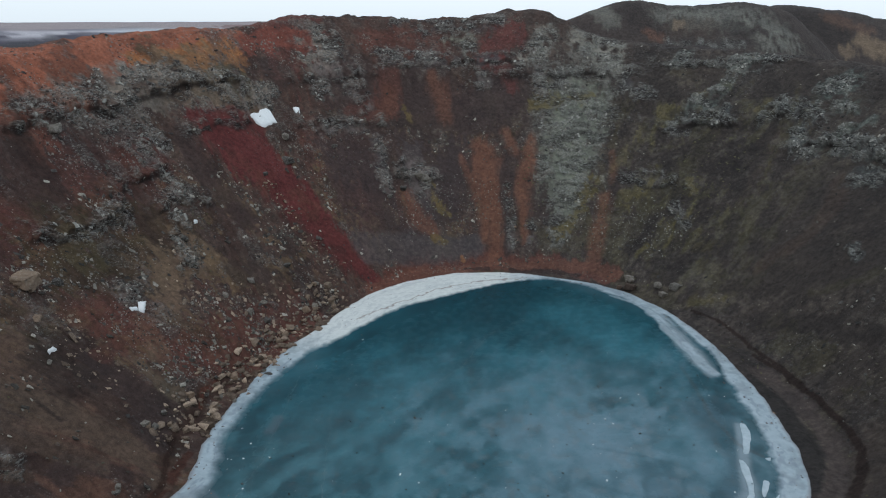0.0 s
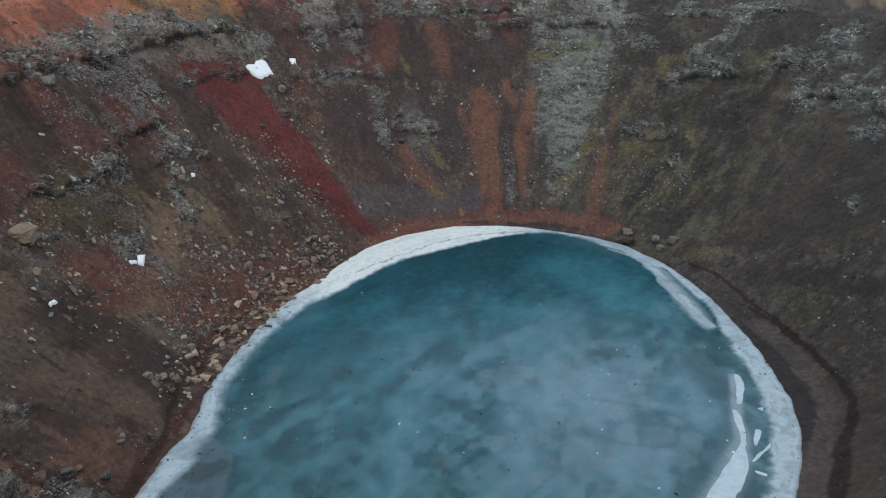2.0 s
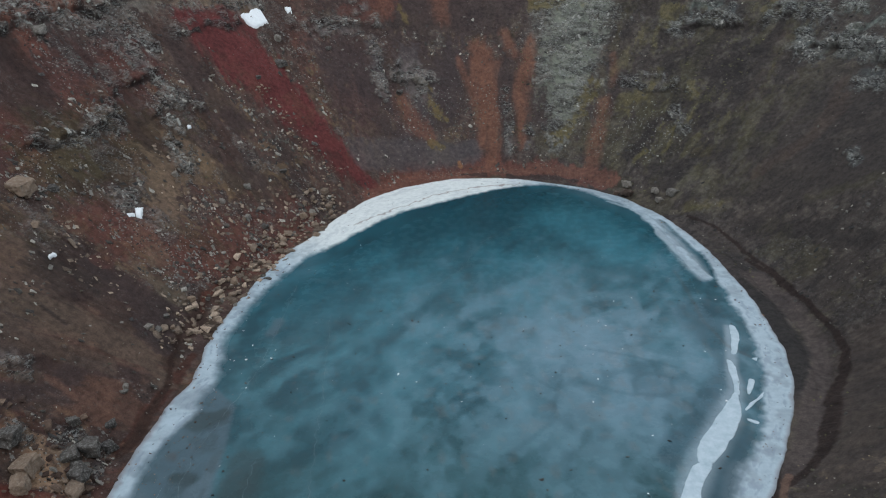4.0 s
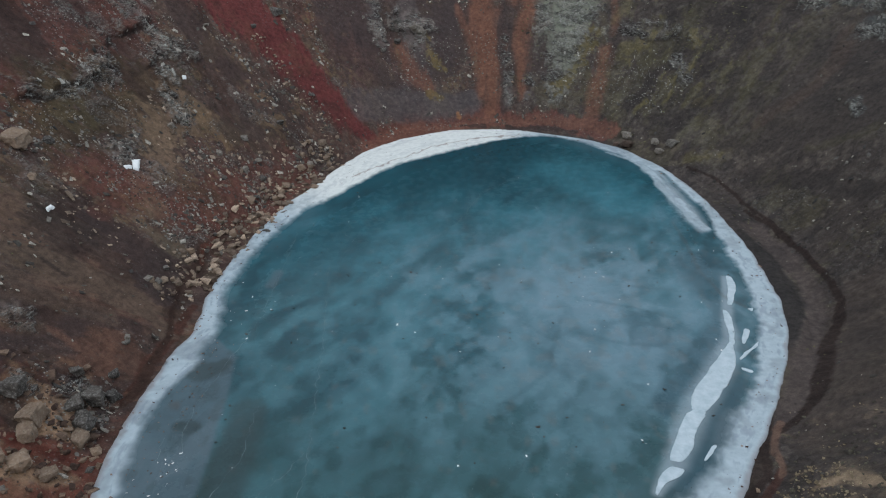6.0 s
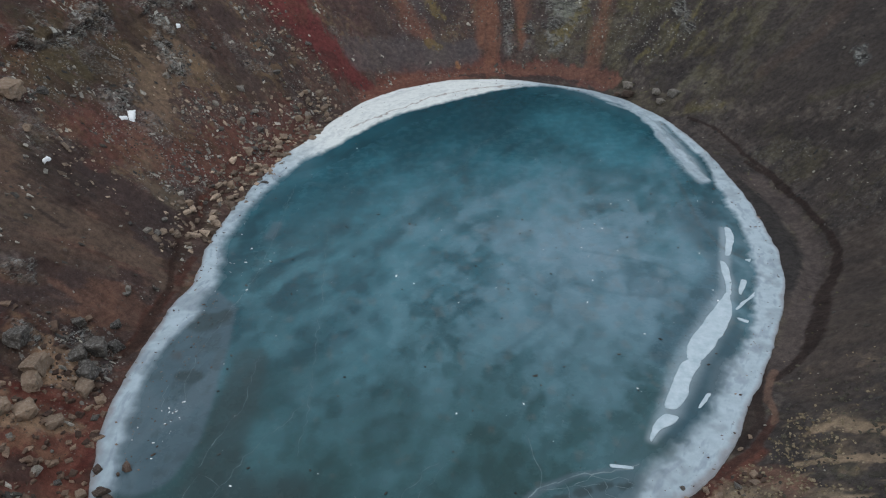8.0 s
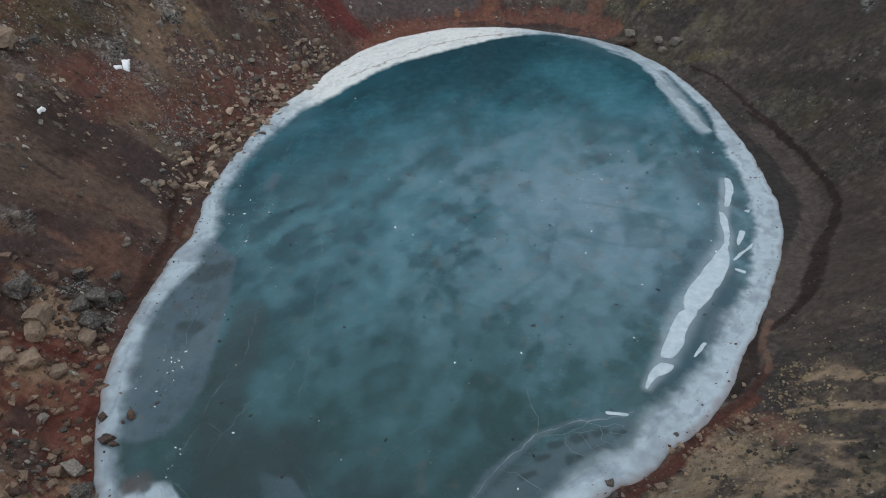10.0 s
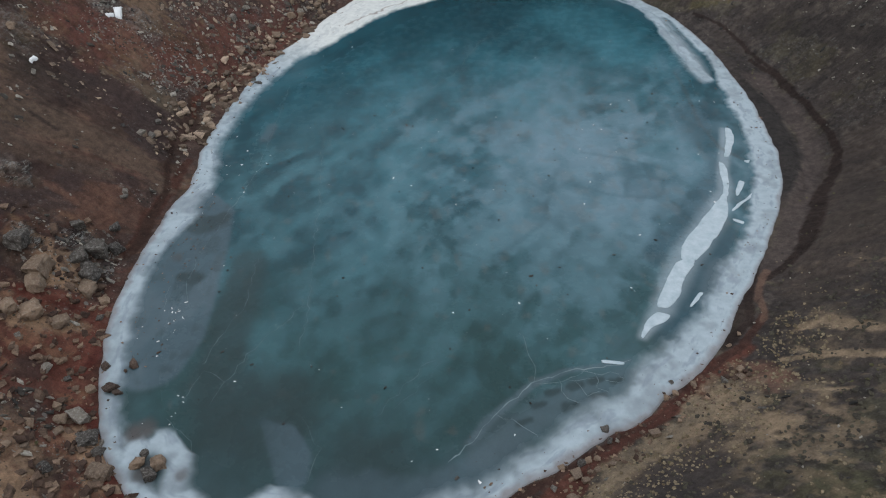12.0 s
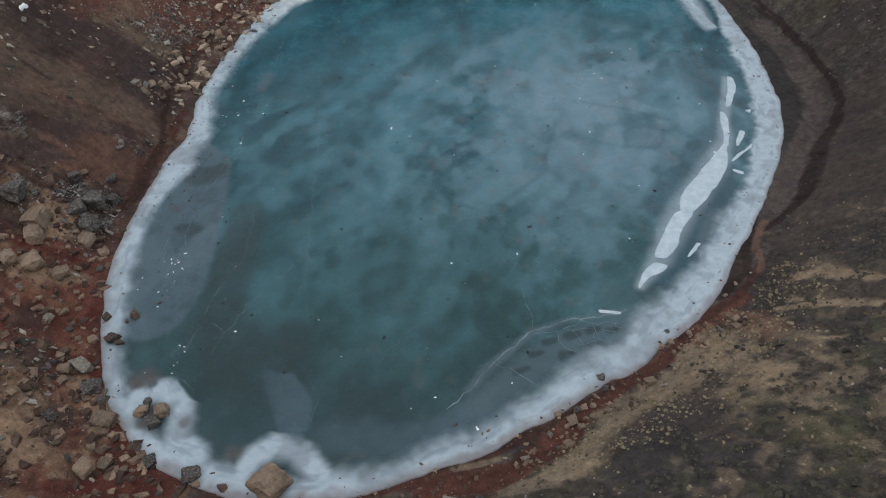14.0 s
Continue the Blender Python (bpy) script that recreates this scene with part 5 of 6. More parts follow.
tint(lake_streak((21.1, 50.7, 0.3), (14.1, 49.4, 0.4), (10.3, 47.7, 0.45), (7.8, 45.5, 0.5), (5.3, 43.2, 0.6), (3.5, 40.7, 0.4), soft=0.7, warp=0.15), "cold", 0.7)
# clouded, splintered ice beside the long crack of the near shore
tint(lake_streak((4.5, 39.0, 1.6), (9.0, 42.5, 2.0), (14.0, 45.5, 2.0), (20.0, 48.5, 1.6), soft=0.7, warp=0.4), "cold", 0.6)
for fx, fy, fw in ((8.2, 42.6, 0.5), (11.6, 46.2, 0.5), (14.2, 47.0, 0.6), (16.4, 47.8, 0.5), (13.0, 44.4, 0.6), (16.2, 45.8, 0.5), (18.6, 48.0, 0.5), (9.8, 44.6, 0.4)):
    tint(lake_streak((fx, fy, fw), (fx + 1.1, fy + 0.3, fw * 0.6), soft=0.35, warp=0.3), "dim", 0.75)
# dark swirls and a rusty seam in the clearer ice
for nodes in (((27.1, 80.8, 0.5), (27.5, 84.2, 0.5), (30.1, 85.9, 0.5), (32.4, 84.5, 0.5), (32.3, 82.0, 0.5), (30.5, 80.2, 0.5), (27.1, 80.8, 0.5)), ((17.9, 86.7, 0.5), (16.1, 81.6, 0.5), (15.1, 76.9, 0.5)), ((12.5, 85.5, 0.5), (15.7, 81.6, 0.5), (19.8, 84.7, 0.5)), ((19.6, 83.4, 0.5), (23.7, 81.5, 0.5), (27.0, 80.5, 0.5)), ((15.6, 75.8, 0.5), (11.0, 71.1, 0.5), (7.5, 68.1, 0.5)), ((3.7, 68.7, 0.5), (5.6, 67.7, 0.5)), ((30.5, 95.8, 0.5), (36.0, 95.0, 0.5)), ((15.9, 68.5, 0.5), (14.6, 63.8, 0.5), (16.2, 62.1, 0.5)), ((22.6, 92.2, 0.5), (28.4, 90.0, 0.5), (34.6, 87.1, 0.5))):
    tint(lake_streak(*[(x, y, 0.34) for x, y, w in nodes], soft=0.5, warp=0.15), "deep", 0.3)
tint(lake_streak((43.2, 118.0, 0.3), (43.0, 108.0, 0.35), (42.6, 100.0, 0.35), (43.6, 93.0, 0.35), (46.0, 89.6, 0.3), soft=0.6, warp=0.15), "grime", 0.28)
lake_tone = lake_tone * 0.92
lake = grid_mesh("lake", np.stack([LX, LY, np.zeros_like(LX)], -1), LN, LA, True, ICE, lake_tone)
tagged(lake, "frozen crater lake of cloudy teal ice with frozen-in grit", "lake", kind="structure")

def lake_tone_at(deg, r):
    """Colour of the lake at places given by bearing and distance from its middle."""
    q = np.clip(np.interp(r / (shore(deg) + 0.5), lr, np.arange(LN)), 0, LN - 1.001)
    a = (np.asarray(deg) % 360) / 360 * LA
    i, j = q.astype(int), a.astype(int) % LA
    u, w, k = (q - i)[..., None], (a - a.astype(int))[..., None], (a.astype(int) + 1) % LA
    return (lake_tone[i, j] * (1 - u) + lake_tone[i + 1, j] * u) * (1 - w) + (lake_tone[i, k] * (1 - u) + lake_tone[i + 1, k] * u) * w


# white ice and snow along the shore, thinning out into the lake ice
BN, BA = 84, 2000
ba = np.arange(BA) * 360.0 / BA
bu = np.linspace(-0.04, 1.0, BN)
BAA, BU = np.meshgrid(ba, bu)
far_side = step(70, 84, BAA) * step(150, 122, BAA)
IN = BU * (band_width(BAA) * 1.15 + 4.5)                 # metres in from the shore
BR = shore(BAA) - IN
BX, BY = CX + BR * np.cos(np.radians(BAA)), CY + BR * np.sin(np.radians(BAA))
worn = fbm(BX / 4.2 + 5, BY / 4.2, 4, 89)
frayed = fbm(BX / 0.9, BY / 0.9, 4, 92)
streaky = fbm(BX / 1.5, BY / 1.5, 3, 90)


def on_band(*nodes, soft=0.25, warp=0.5):
    """Mask along nodes (x, y, half width) on the shore ice."""
    px, py = BX + warp * worn, BY + warp * streaky
    best = np.zeros(px.shape)
    for (ax, ay, aw), (bx, by, bw) in zip(nodes, nodes[1:] if len(nodes) > 1 else nodes):
        dx, dy = bx - ax, by - ay
        u = np.clip(((px - ax) * dx + (py - ay) * dy) / (dx * dx + dy * dy + 1e-9), 0, 1)
        d = np.hypot(px - ax - u * dx, py - ay - u * dy) / (aw + (bw - aw) * u)
        best = np.maximum(best, step(1 + soft, 1 - soft, d + 0.2 * warp * frayed))
    return best


fade = ring(FADE, BAA)
edge = (IN - band_width(BAA) + 0.55 * (1 - 0.3 * far_side) * worn + 0.45 * frayed) / fade
cover = step(1.0, -1.0, edge)
# rings of ice round the stones of the near shore, and an islet of it
cover = np.maximum(cover, on_band((-30.3, 38.0, 1.2), (-28.9, 40.3, 1.1), (-26.8, 41.0, 1.3), (-24.6, 39.6, 1.3), (-24.0, 37.6, 1.2), (-24.2, 34.9, 1.5), (-22.0, 33.6, 1.3), soft=0.6))
cover = np.maximum(cover, on_band((-17.6, 31.6, 0.9), (-16.8, 33.6, 1.1), (-14.4, 34.8, 1.2), (-11.9, 33.6, 1.2), (-10.4, 31.6, 1.2), soft=0.6))
# broken sheets refrozen off the north-eastern shore
for nodes in (((44.0, 146.0, 0.5), (44.8, 141.3, 0.9), (46.0, 131.0, 1.2), (46.6, 123.3, 1.5), (48.2, 116.0, 0.9)), ((38.5, 153.0, 0.4), (42.0, 149.5, 0.5), (44.0, 145.0, 0.5))):
    cover = np.maximum(cover, (0.55 + 0.4 * step(-0.2, 0.2, streaky + 0.5 * frayed)) * on_band(*nodes, soft=0.35, warp=1.0))
# clear lanes of wet ice: below the far rim, behind the eastern slabs, and round the stones
for nodes in (((20.5, 163.2, 0.7), (23.4, 162.4, 1.2), (29.8, 159.8, 1.3), (36.6, 153.8, 1.0)), ((46.7, 141.8, 0.8), (48.2, 132.4, 0.9), (49.3, 123.2, 0.8), (50.1, 118.0, 0.5))):
    cover = cover * (1 - 0.85 * on_band(*nodes, soft=0.5))
for hx, hy, hw in ((-29.4, 42.6, 1.0), (-28.2, 41.6, 0.6), (-27.4, 37.6, 0.9), (-33.5, 47.3, 0.5), (-32.8, 50.4, 0.6), (-36.8, 77.0, 0.5)):
    cover = cover * (1 - 0.8 * on_band((hx, hy, hw), soft=0.5))
melt = np.maximum(1 - cover, step(0.93, 1.0, BU))
BZ = 0.004 + 0.16 * (1 - melt) * (1 + 0.45 * fbm(BX / 1.6, BY / 1.6, 3, 87) + 0.3 * far_side * fbm(BX / 5, BY / 5, 4, 94)) - 0.3 * step(0.0, -0.04, BU)
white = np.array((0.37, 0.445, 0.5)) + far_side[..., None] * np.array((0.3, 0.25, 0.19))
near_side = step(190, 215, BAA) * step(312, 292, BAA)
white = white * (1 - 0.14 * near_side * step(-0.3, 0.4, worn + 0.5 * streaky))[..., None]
slush = np.array(srgb(132, 143, 151))
band_tone = white + (slush - white) * ((0.6 - 0.5 * far_side) * step(-0.05, 0.5, worn + 0.5 * streaky + 0.3 * frayed))[..., None]
# grey stripes that the waves left, and a brown seam along the far side
stripe = fbm(BAA / 2.2, IN / 0.7 + worn, 4, 96) * step(0.4, 1.2, IN)
band_tone = band_tone + (np.array(srgb(120, 132, 146)) - band_tone) * (0.45 * (1 - 0.55 * far_side) * step(0.1, 0.42, stripe))[..., None]
seam = on_band((-18.5, 140.0, 0.16), (-14.1, 144.6, 0.2), (-9.5, 149.7, 0.2), (-2.1, 157.2, 0.2), (10.0, 163.7, 0.3), (19.6, 165.1, 0.3), soft=0.6, warp=1.2)
band_tone = band_tone + (np.array(srgb(122, 106, 98)) - band_tone) * (0.7 * seam)[..., None]
band_tone = band_tone + (lake_tone_at(BAA, BR) - band_tone) * melt[..., None]
band_tone = band_tone + (np.array(srgb(120, 112, 112)) - band_tone) * ((0.55 + 0.2 * near_side) * step(0.5 + 0.7 * near_side, -0.1, IN + 0.5 * worn + 0.6 * near_side * frayed) * (1 - 0.6 * far_side))[..., None]
for hx, hy, hw in ((-29.2, 42.4, 1.3), (-27.4, 37.6, 1.2), (-23.6, 37.4, 0.6), (-18.6, 33.9, 0.8)):
    band_tone = band_tone + (np.array(srgb(84, 78, 78)) - band_tone) * (0.65 * on_band((hx, hy, hw), soft=0.6))[..., None]
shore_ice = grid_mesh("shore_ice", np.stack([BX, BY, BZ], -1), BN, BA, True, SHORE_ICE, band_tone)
thin_ice = shore_ice.data.attributes.new("melt", "FLOAT", "POINT")
thin_ice.data.foreach_set("value", melt.astype(np.float32).ravel())
tagged(shore_ice, "white snow-covered ice ringing the lake shore", "ice", kind="structure")


# ---- loose rocks ----
def hull_rock(seed, points, long=1.0, flat=0.75):
    """An angular block: the hull of a skewed cuboid's corners with some broken off, about 1 m across."""
    r = random.Random(seed)
    bm = bmesh.new()
    skew, turn = r.uniform(-0.3, 0.3), r.uniform(-0.3, 0.3)
    for k in range(points):
        if k < 8:
            d = Vector(((k & 1) - 0.5, (k >> 1 & 1) - 0.5, (k >> 2 & 1) - 0.5)) * r.uniform(0.42, 0.86)
        else:
            d = Vector((r.uniform(-1, 1), r.uniform(-1, 1), r.uniform(-1, 1))).normalized() * r.uniform(0.4, 0.5)
        bm.verts.new(((d.x + skew * d.z) * long, d.y + turn * d.x, d.z * flat))
    out = bmesh.ops.convex_hull(bm, input=bm.verts)
    bmesh.ops.delete(bm, geom=[e for e in out["geom_interior"] if isinstance(e, bmesh.types.BMVert)], context="VERTS")
    bmesh.ops.triangulate(bm, faces=bm.faces)
    bm.verts.index_update()
    return bm


def big_rock(seed):
    """A weathered boulder with broken faces and worn edges."""
    bm = hull_rock(seed, 14, 1.1, 0.85)
    for length in (0.34, 0.2, 0.13):
        bmesh.ops.subdivide_edges(bm, edges=[e for e in bm.edges if e.calc_length() > length], cuts=1)
        bmesh.ops.triangulate(bm, faces=bm.faces)
    bmesh.ops.smooth_vert(bm, verts=bm.verts, factor=0.45, use_axis_x=True, use_axis_y=True, use_axis_z=True)
    off = Vector((seed * 3.1, seed * 1.7, 0))
    for v in bm.verts:
        n = v.co.normalized()
        v.co += n * (0.1 * noise.noise(v.co * 2.6 + off) + 0.06 * noise.noise(v.co * 7 + off) + 0.025 * noise.noise(v.co * 17 + off))
    return bm


ROCK_LABEL = {"dark_basalt": "dark grey weathered basalt boulder on the slope", "tan_rock": "tan angular block of broken lava by the shore",
              "grey_rock": "pale grey lichen-covered rock on the slope", "red_scoria": "reddish brown scoria boulder near the ice"}
BIG = {}


def boulder(x, y, size, material):
    """One boulder about size metres across, sunk a little into the ground or ice."""
    seed = int(abs(x * 37 + y * 91)) % 7
    key = (material.name, seed)
    if key not in BIG:
        bm = big_rock(seed + 3 * len(BIG))
        me = bpy.data.meshes.new("boulder")
        bm.to_mesh(me)
        bm.free()
        me.materials.append(material)
        BIG[key] = me
    ob = new("boulder", BIG[key])
    size = size * 0.95
    z = max(float(ground_z(x, y)[0]), 0.05)
    k = random.uniform(0.85, 1.15)
    ob.matrix_world = pose(x, y, z + size * 0.17, random.uniform(-14, 14), random.uniform(-14, 14), random.uniform(0, 360)) @ Matrix.Diagonal((size * k, size, size * random.uniform(0.75, 1.0), 1))
    tagged(ob, ROCK_LABEL[material.name], "rock", "boulders in the crater")


boulder(-41.4, 78.3, 1.08, GREY_ROCK)
boulder(-41.3, 77.4, 1.16, GREY_ROCK)
boulder(-41.4, 67.3, 3.56, BASALT)
boulder(-42.3, 64.7, 2.58, BASALT)
boulder(-41.2, 63.2, 3.46, BASALT)
boulder(-40.3, 68.9, 2.19, BASALT)
boulder(-40.9, 71.9, 1.75, BASALT)
boulder(-43.7, 69.0, 2.03, BASALT)
boulder(-47.2, 62.3, 3.28, BASALT)
boulder(-44.8, 60.6, 3.60, TAN_ROCK)
boulder(-44.3, 58.0, 2.60, TAN_ROCK)
boulder(-40.7, 61.0, 2.30, TAN_ROCK)
boulder(-43.2, 54.5, 3.20, TAN_ROCK)
boulder(-41.0, 55.0, 2.20, TAN_ROCK)
boulder(-45.0, 53.8, 2.40, TAN_ROCK)
boulder(-35.4, 50.5, 1.22, RED_ROCK)
boulder(-32.5, 50.8, 1.14, RED_ROCK)
boulder(-33.1, 50.0, 0.54, RED_ROCK)
boulder(-33.9, 47.7, 1.46, RED_ROCK)
boulder(-33.0, 47.1, 0.92, RED_ROCK)
boulder(-28.1, 38.6, 1.57, TAN_ROCK)
boulder(-26.3, 38.5, 2.04, TAN_ROCK)
boulder(-26.7, 37.2, 1.79, BASALT)
boulder(-27.9, 39.7, 1.10, BASALT)
boulder(-36.8, 42.7, 1.29, TAN_ROCK)
boulder(-36.3, 41.3, 1.14, TAN_ROCK)
boulder(-35.4, 43.6, 2.33, GREY_ROCK)
boulder(-33.7, 41.1, 2.27, BASALT)
boulder(-32.5, 39.8, 1.50, BASALT)
boulder(-31.4, 37.2, 2.31, TAN_ROCK)
boulder(-30.7, 31.4, 1.95, TAN_ROCK)
boulder(-29.6, 32.5, 1.75, TAN_ROCK)
boulder(-27.8, 32.2, 0.92, TAN_ROCK)
boulder(-21.8, 31.7, 2.02, BASALT)
boulder(-21.2, 31.0, 0.89, TAN_ROCK)
boulder(-25.8, 33.2, 1.39, BASALT)
boulder(-35.4, 36.6, 1.58, BASALT)
boulder(-35.8, 47.4, 1.20, TAN_ROCK)
boulder(-38.8, 60.3, 1.33, TAN_ROCK)
boulder(-30.0, 35.8, 0.96, TAN_ROCK)
boulder(-27.5, 34.5, 1.06, RED_ROCK)
boulder(16.7, 41.7, 0.94, BASALT)
boulder(24.7, 47.6, 0.63, BASALT)
boulder(23.6, 45.6, 0.74, TAN_ROCK)
boulder(24.7, 46.1, 0.75, TAN_ROCK)
boulder(25.2, 45.0, 0.62, TAN_ROCK)
boulder(26.8, 47.2, 0.89, TAN_ROCK)
boulder(24.6, 44.5, 0.61, TAN_ROCK)
boulder(13.8, 37.9, 1.02, BASALT)
boulder(14.4, 38.1, 0.79, TAN_ROCK)
boulder(15.3, 38.3, 0.68, TAN_ROCK)
boulder(14.4, 36.7, 0.67, TAN_ROCK)
boulder(13.8, 35.8, 0.77, TAN_ROCK)
boulder(12.2, 33.8, 0.97, TAN_ROCK)
boulder(15.0, 36.8, 0.67, TAN_ROCK)
boulder(32.2, 52.5, 0.54, TAN_ROCK)
boulder(33.8, 54.0, 0.55, TAN_ROCK)
boulder(-14.3, 30.7, 4.56, TAN_ROCK)
boulder(48.6, 152.8, 2.00, GREY_ROCK)
boulder(48.9, 150.0, 1.98, GREY_ROCK)
boulder(43.8, 159.1, 2.47, GREY_ROCK)
boulder(43.2, 156.2, 3.52, RED_ROCK)
boulder(41.1, 157.5, 1.63, RED_ROCK)
boulder(51.4, 149.6, 2.64, GREY_ROCK)
boulder(-34.5, 118.8, 1.72, TAN_ROCK)
boulder(-32.1, 121.4, 1.09, TAN_ROCK)
boulder(-28.5, 138.9, 2.04, TAN_ROCK)
boulder(-24.5, 146.2, 1.87, TAN_ROCK)
boulder(-23.7, 144.9, 1.49, TAN_ROCK)
boulder(-25.6, 148.9, 1.77, TAN_ROCK)
boulder(-27.9, 146.2, 1.49, TAN_ROCK)
boulder(-28.6, 141.8, 1.46, TAN_ROCK)
boulder(-27.1, 141.4, 1.70, GREY_ROCK)
boulder(-38.6, 136.0, 1.77, GREY_ROCK)
boulder(-35.7, 133.3, 1.63, GREY_ROCK)
boulder(-37.3, 129.2, 1.36, GREY_ROCK)
boulder(-35.7, 135.5, 1.06, TAN_ROCK)
boulder(-41.6, 128.7, 1.36, GREY_ROCK)
boulder(-33.4, 145.6, 1.73, BASALT)
boulder(-31.9, 127.2, 1.35, TAN_ROCK)
boulder(-31.1, 129.9, 1.38, TAN_ROCK)
boulder(-34.3, 129.6, 1.82, BASALT)
boulder(-30.1, 132.5, 1.63, BASALT)
boulder(-36.2, 111.9, 1.65, TAN_ROCK)
boulder(-37.0, 111.5, 1.03, TAN_ROCK)
boulder(-34.7, 114.2, 1.26, TAN_ROCK)
boulder(-35.6, 108.6, 1.42, TAN_ROCK)
boulder(-40.3, 102.3, 1.36, TAN_ROCK)
boulder(-38.1, 112.6, 1.24, TAN_ROCK)
boulder(-39.9, 93.9, 1.66, TAN_ROCK)
boulder(-38.7, 95.1, 1.30, TAN_ROCK)
boulder(-40.6, 94.0, 0.92, TAN_ROCK)
boulder(-38.6, 97.4, 0.94, TAN_ROCK)
boulder(-49.2, 127.1, 1.80, GREY_ROCK)
boulder(-62.6, 101.4, 3.93, TAN_ROCK)
boulder(-61.8, 101.9, 2.37, TAN_ROCK)
boulder(-60.3, 105.8, 2.01, BASALT)
boulder(-58.9, 96.8, 1.52, TAN_ROCK)
boulder(76.3, 132.9, 0.75, GREY_ROCK)
boulder(71.4, 116.9, 0.68, GREY_ROCK)
boulder(-72.3, 134.7, 3.14, GREY_ROCK)
boulder(-38.8, 178.4, 2.61, GREY_ROCK)
boulder(-37.7, 172.7, 3.10, BASALT)
boulder(-41.1, 164.2, 1.35, BASALT)
boulder(-28.0, 185.0, 1.78, BASALT)
boulder(-10.4, 188.6, 2.72, BASALT)
boulder(-5.5, 189.0, 3.94, GREY_ROCK)
boulder(-10.3, 184.8, 2.08, BASALT)
boulder(-13.7, 181.5, 1.76, GREY_ROCK)
boulder(-17.9, 192.2, 1.53, GREY_ROCK)

ROCKS = []
for s in range(10):
    bm = hull_rock(100 + s, 12 + s % 5, 1.0 + 0.25 * (s % 4), 0.5 + 0.12 * (s % 4))
    ROCKS.append((np.array([v.co[:] for v in bm.verts]), np.array([[v.index for v in f.verts] for f in bm.faces])))
    bm.free()


def mats(n, rng, size, flat=1.0):
    """Random turns and sizes for n small pieces, as 3 x 3 matrices."""
    a, t, p = rng.uniform(0, 2 * np.pi, n), rng.normal(0, 0.28, n), rng.uniform(0, 2 * np.pi, n)
    c, s = np.cos(a), np.sin(a)
    z = np.zeros(n)
    spin = np.stack([c, -s, z, s, c, z, z, z, z + 1], -1).reshape(n, 3, 3)
    ct, st = np.cos(t), np.sin(t)
    lean = np.stack([ct, z, st, z, z + 1, z, -st, z, ct], -1).reshape(n, 3, 3)
    cp, sp = np.cos(p), np.sin(p)
    turn = np.stack([cp, -sp, z, sp, cp, z, z, z, z + 1], -1).reshape(n, 3, 3)
    grow = np.zeros((n, 3, 3))
    grow[:, 0, 0], grow[:, 1, 1], grow[:, 2, 2] = size * rng.uniform(0.8, 1.35, n), size, size * flat * rng.uniform(0.7, 1.1, n)
    return turn @ lean @ spin @ grow


def slope_frames(places):
    """Axes along the contour, up the slope and out of it, at places on the crater wall."""
    a = np.arctan2(places[:, 1] - CY, places[:, 0] - CX)
    c, s, z = np.cos(a), np.sin(a), np.zeros(len(a))
    return np.stack([-s, c * 0.72, -c * 0.69, c, s * 0.72, -s * 0.69, z, z + 0.69, z + 0.72], -1).reshape(-1, 3, 3)


def heap(name, shapes, places, size, material, rng, flat=1.0, smooth=False, bedded=False):
    """Many small pieces in one mesh."""
    n = len(places)
    kind = rng.integers(0, len(shapes), n)
    m = mats(n, rng, size, flat)
    if bedded:
        m = slope_frames(places) @ m
    co, tri, at = [], [], 0
    for k, (v, f) in enumerate(shapes):
        pick = np.where(kind == k)[0]
        if not len(pick):
            continue
        w = np.einsum("nij,vj->nvi", m[pick], v) + places[pick][:, None, :]
        co.append(w.reshape(-1, 3))
        tri.append((f[None] + (at + np.arange(len(pick)) * len(v))[:, None, None]).reshape(-1, 3))
        at += len(pick) * len(v)
    co, tri = np.concatenate(co), np.concatenate(tri)
    me = bpy.data.meshes.new(name)
    me.vertices.add(len(co))
    me.vertices.foreach_set("co", co.astype(np.float32).ravel())
    me.loops.add(tri.size)
    me.loops.foreach_set("vertex_index", tri.astype(np.int32).ravel())
    me.polygons.add(len(tri))
    me.polygons.foreach_set("loop_start", np.arange(0, tri.size, 3, dtype=np.int32))
    me.polygons.foreach_set("use_smooth", np.full(len(tri), smooth))
    me.update(calc_edges=True)
    me.materials.append(material)
    return new(name, me)


AREA = np.gradient(RR, axis=0) * RR
def places_by(weight, n, rng, sink):
    """n places on the ground, more where weight is high."""
    w = (weight * AREA).ravel()
    idx = rng.choice(w.size, n, p=w / w.sum())
    p = np.stack([GX.ravel()[idx], GY.ravel()[idx], GZ.ravel()[idx]], -1)
    p[:, :2] += rng.normal(0, 0.12, (n, 2))
    p[:, 2] += sink
    return p


def stone_material(name, dark, light):
    """Stones of many greys, each with its own tone."""
    g = Mat(name, 0.88, 0.25)
    isl = g.n.new("ShaderNodeNewGeometry").outputs["Random Per Island"]
    few = g.n.new("ShaderNodeMath")
    few.operation = "POWER"
    few.inputs[1].default_value = 2.2
    g.l.new(isl, few.inputs[0])
    c = g.mix(few.outputs[0], dark, light)
    n, f = g.noise(1.4, 5, 0.65), g.noise(6, 5, 0.7)
    c = g.mix(1.0, c, g.mix(g.span(n, 0.3, 0.7), (0.55, 0.55, 0.56), (1.4, 1.38, 1.34)), "MULTIPLY")
    c = g.mix(1.0, c, g.mix(g.span(f, 0.3, 0.7), (0.6, 0.6, 0.6), (1.4, 1.4, 1.4)), "MULTIPLY")
    g.colour(c)
    g.bump(f, 0.7, 0.12)
    return g.m


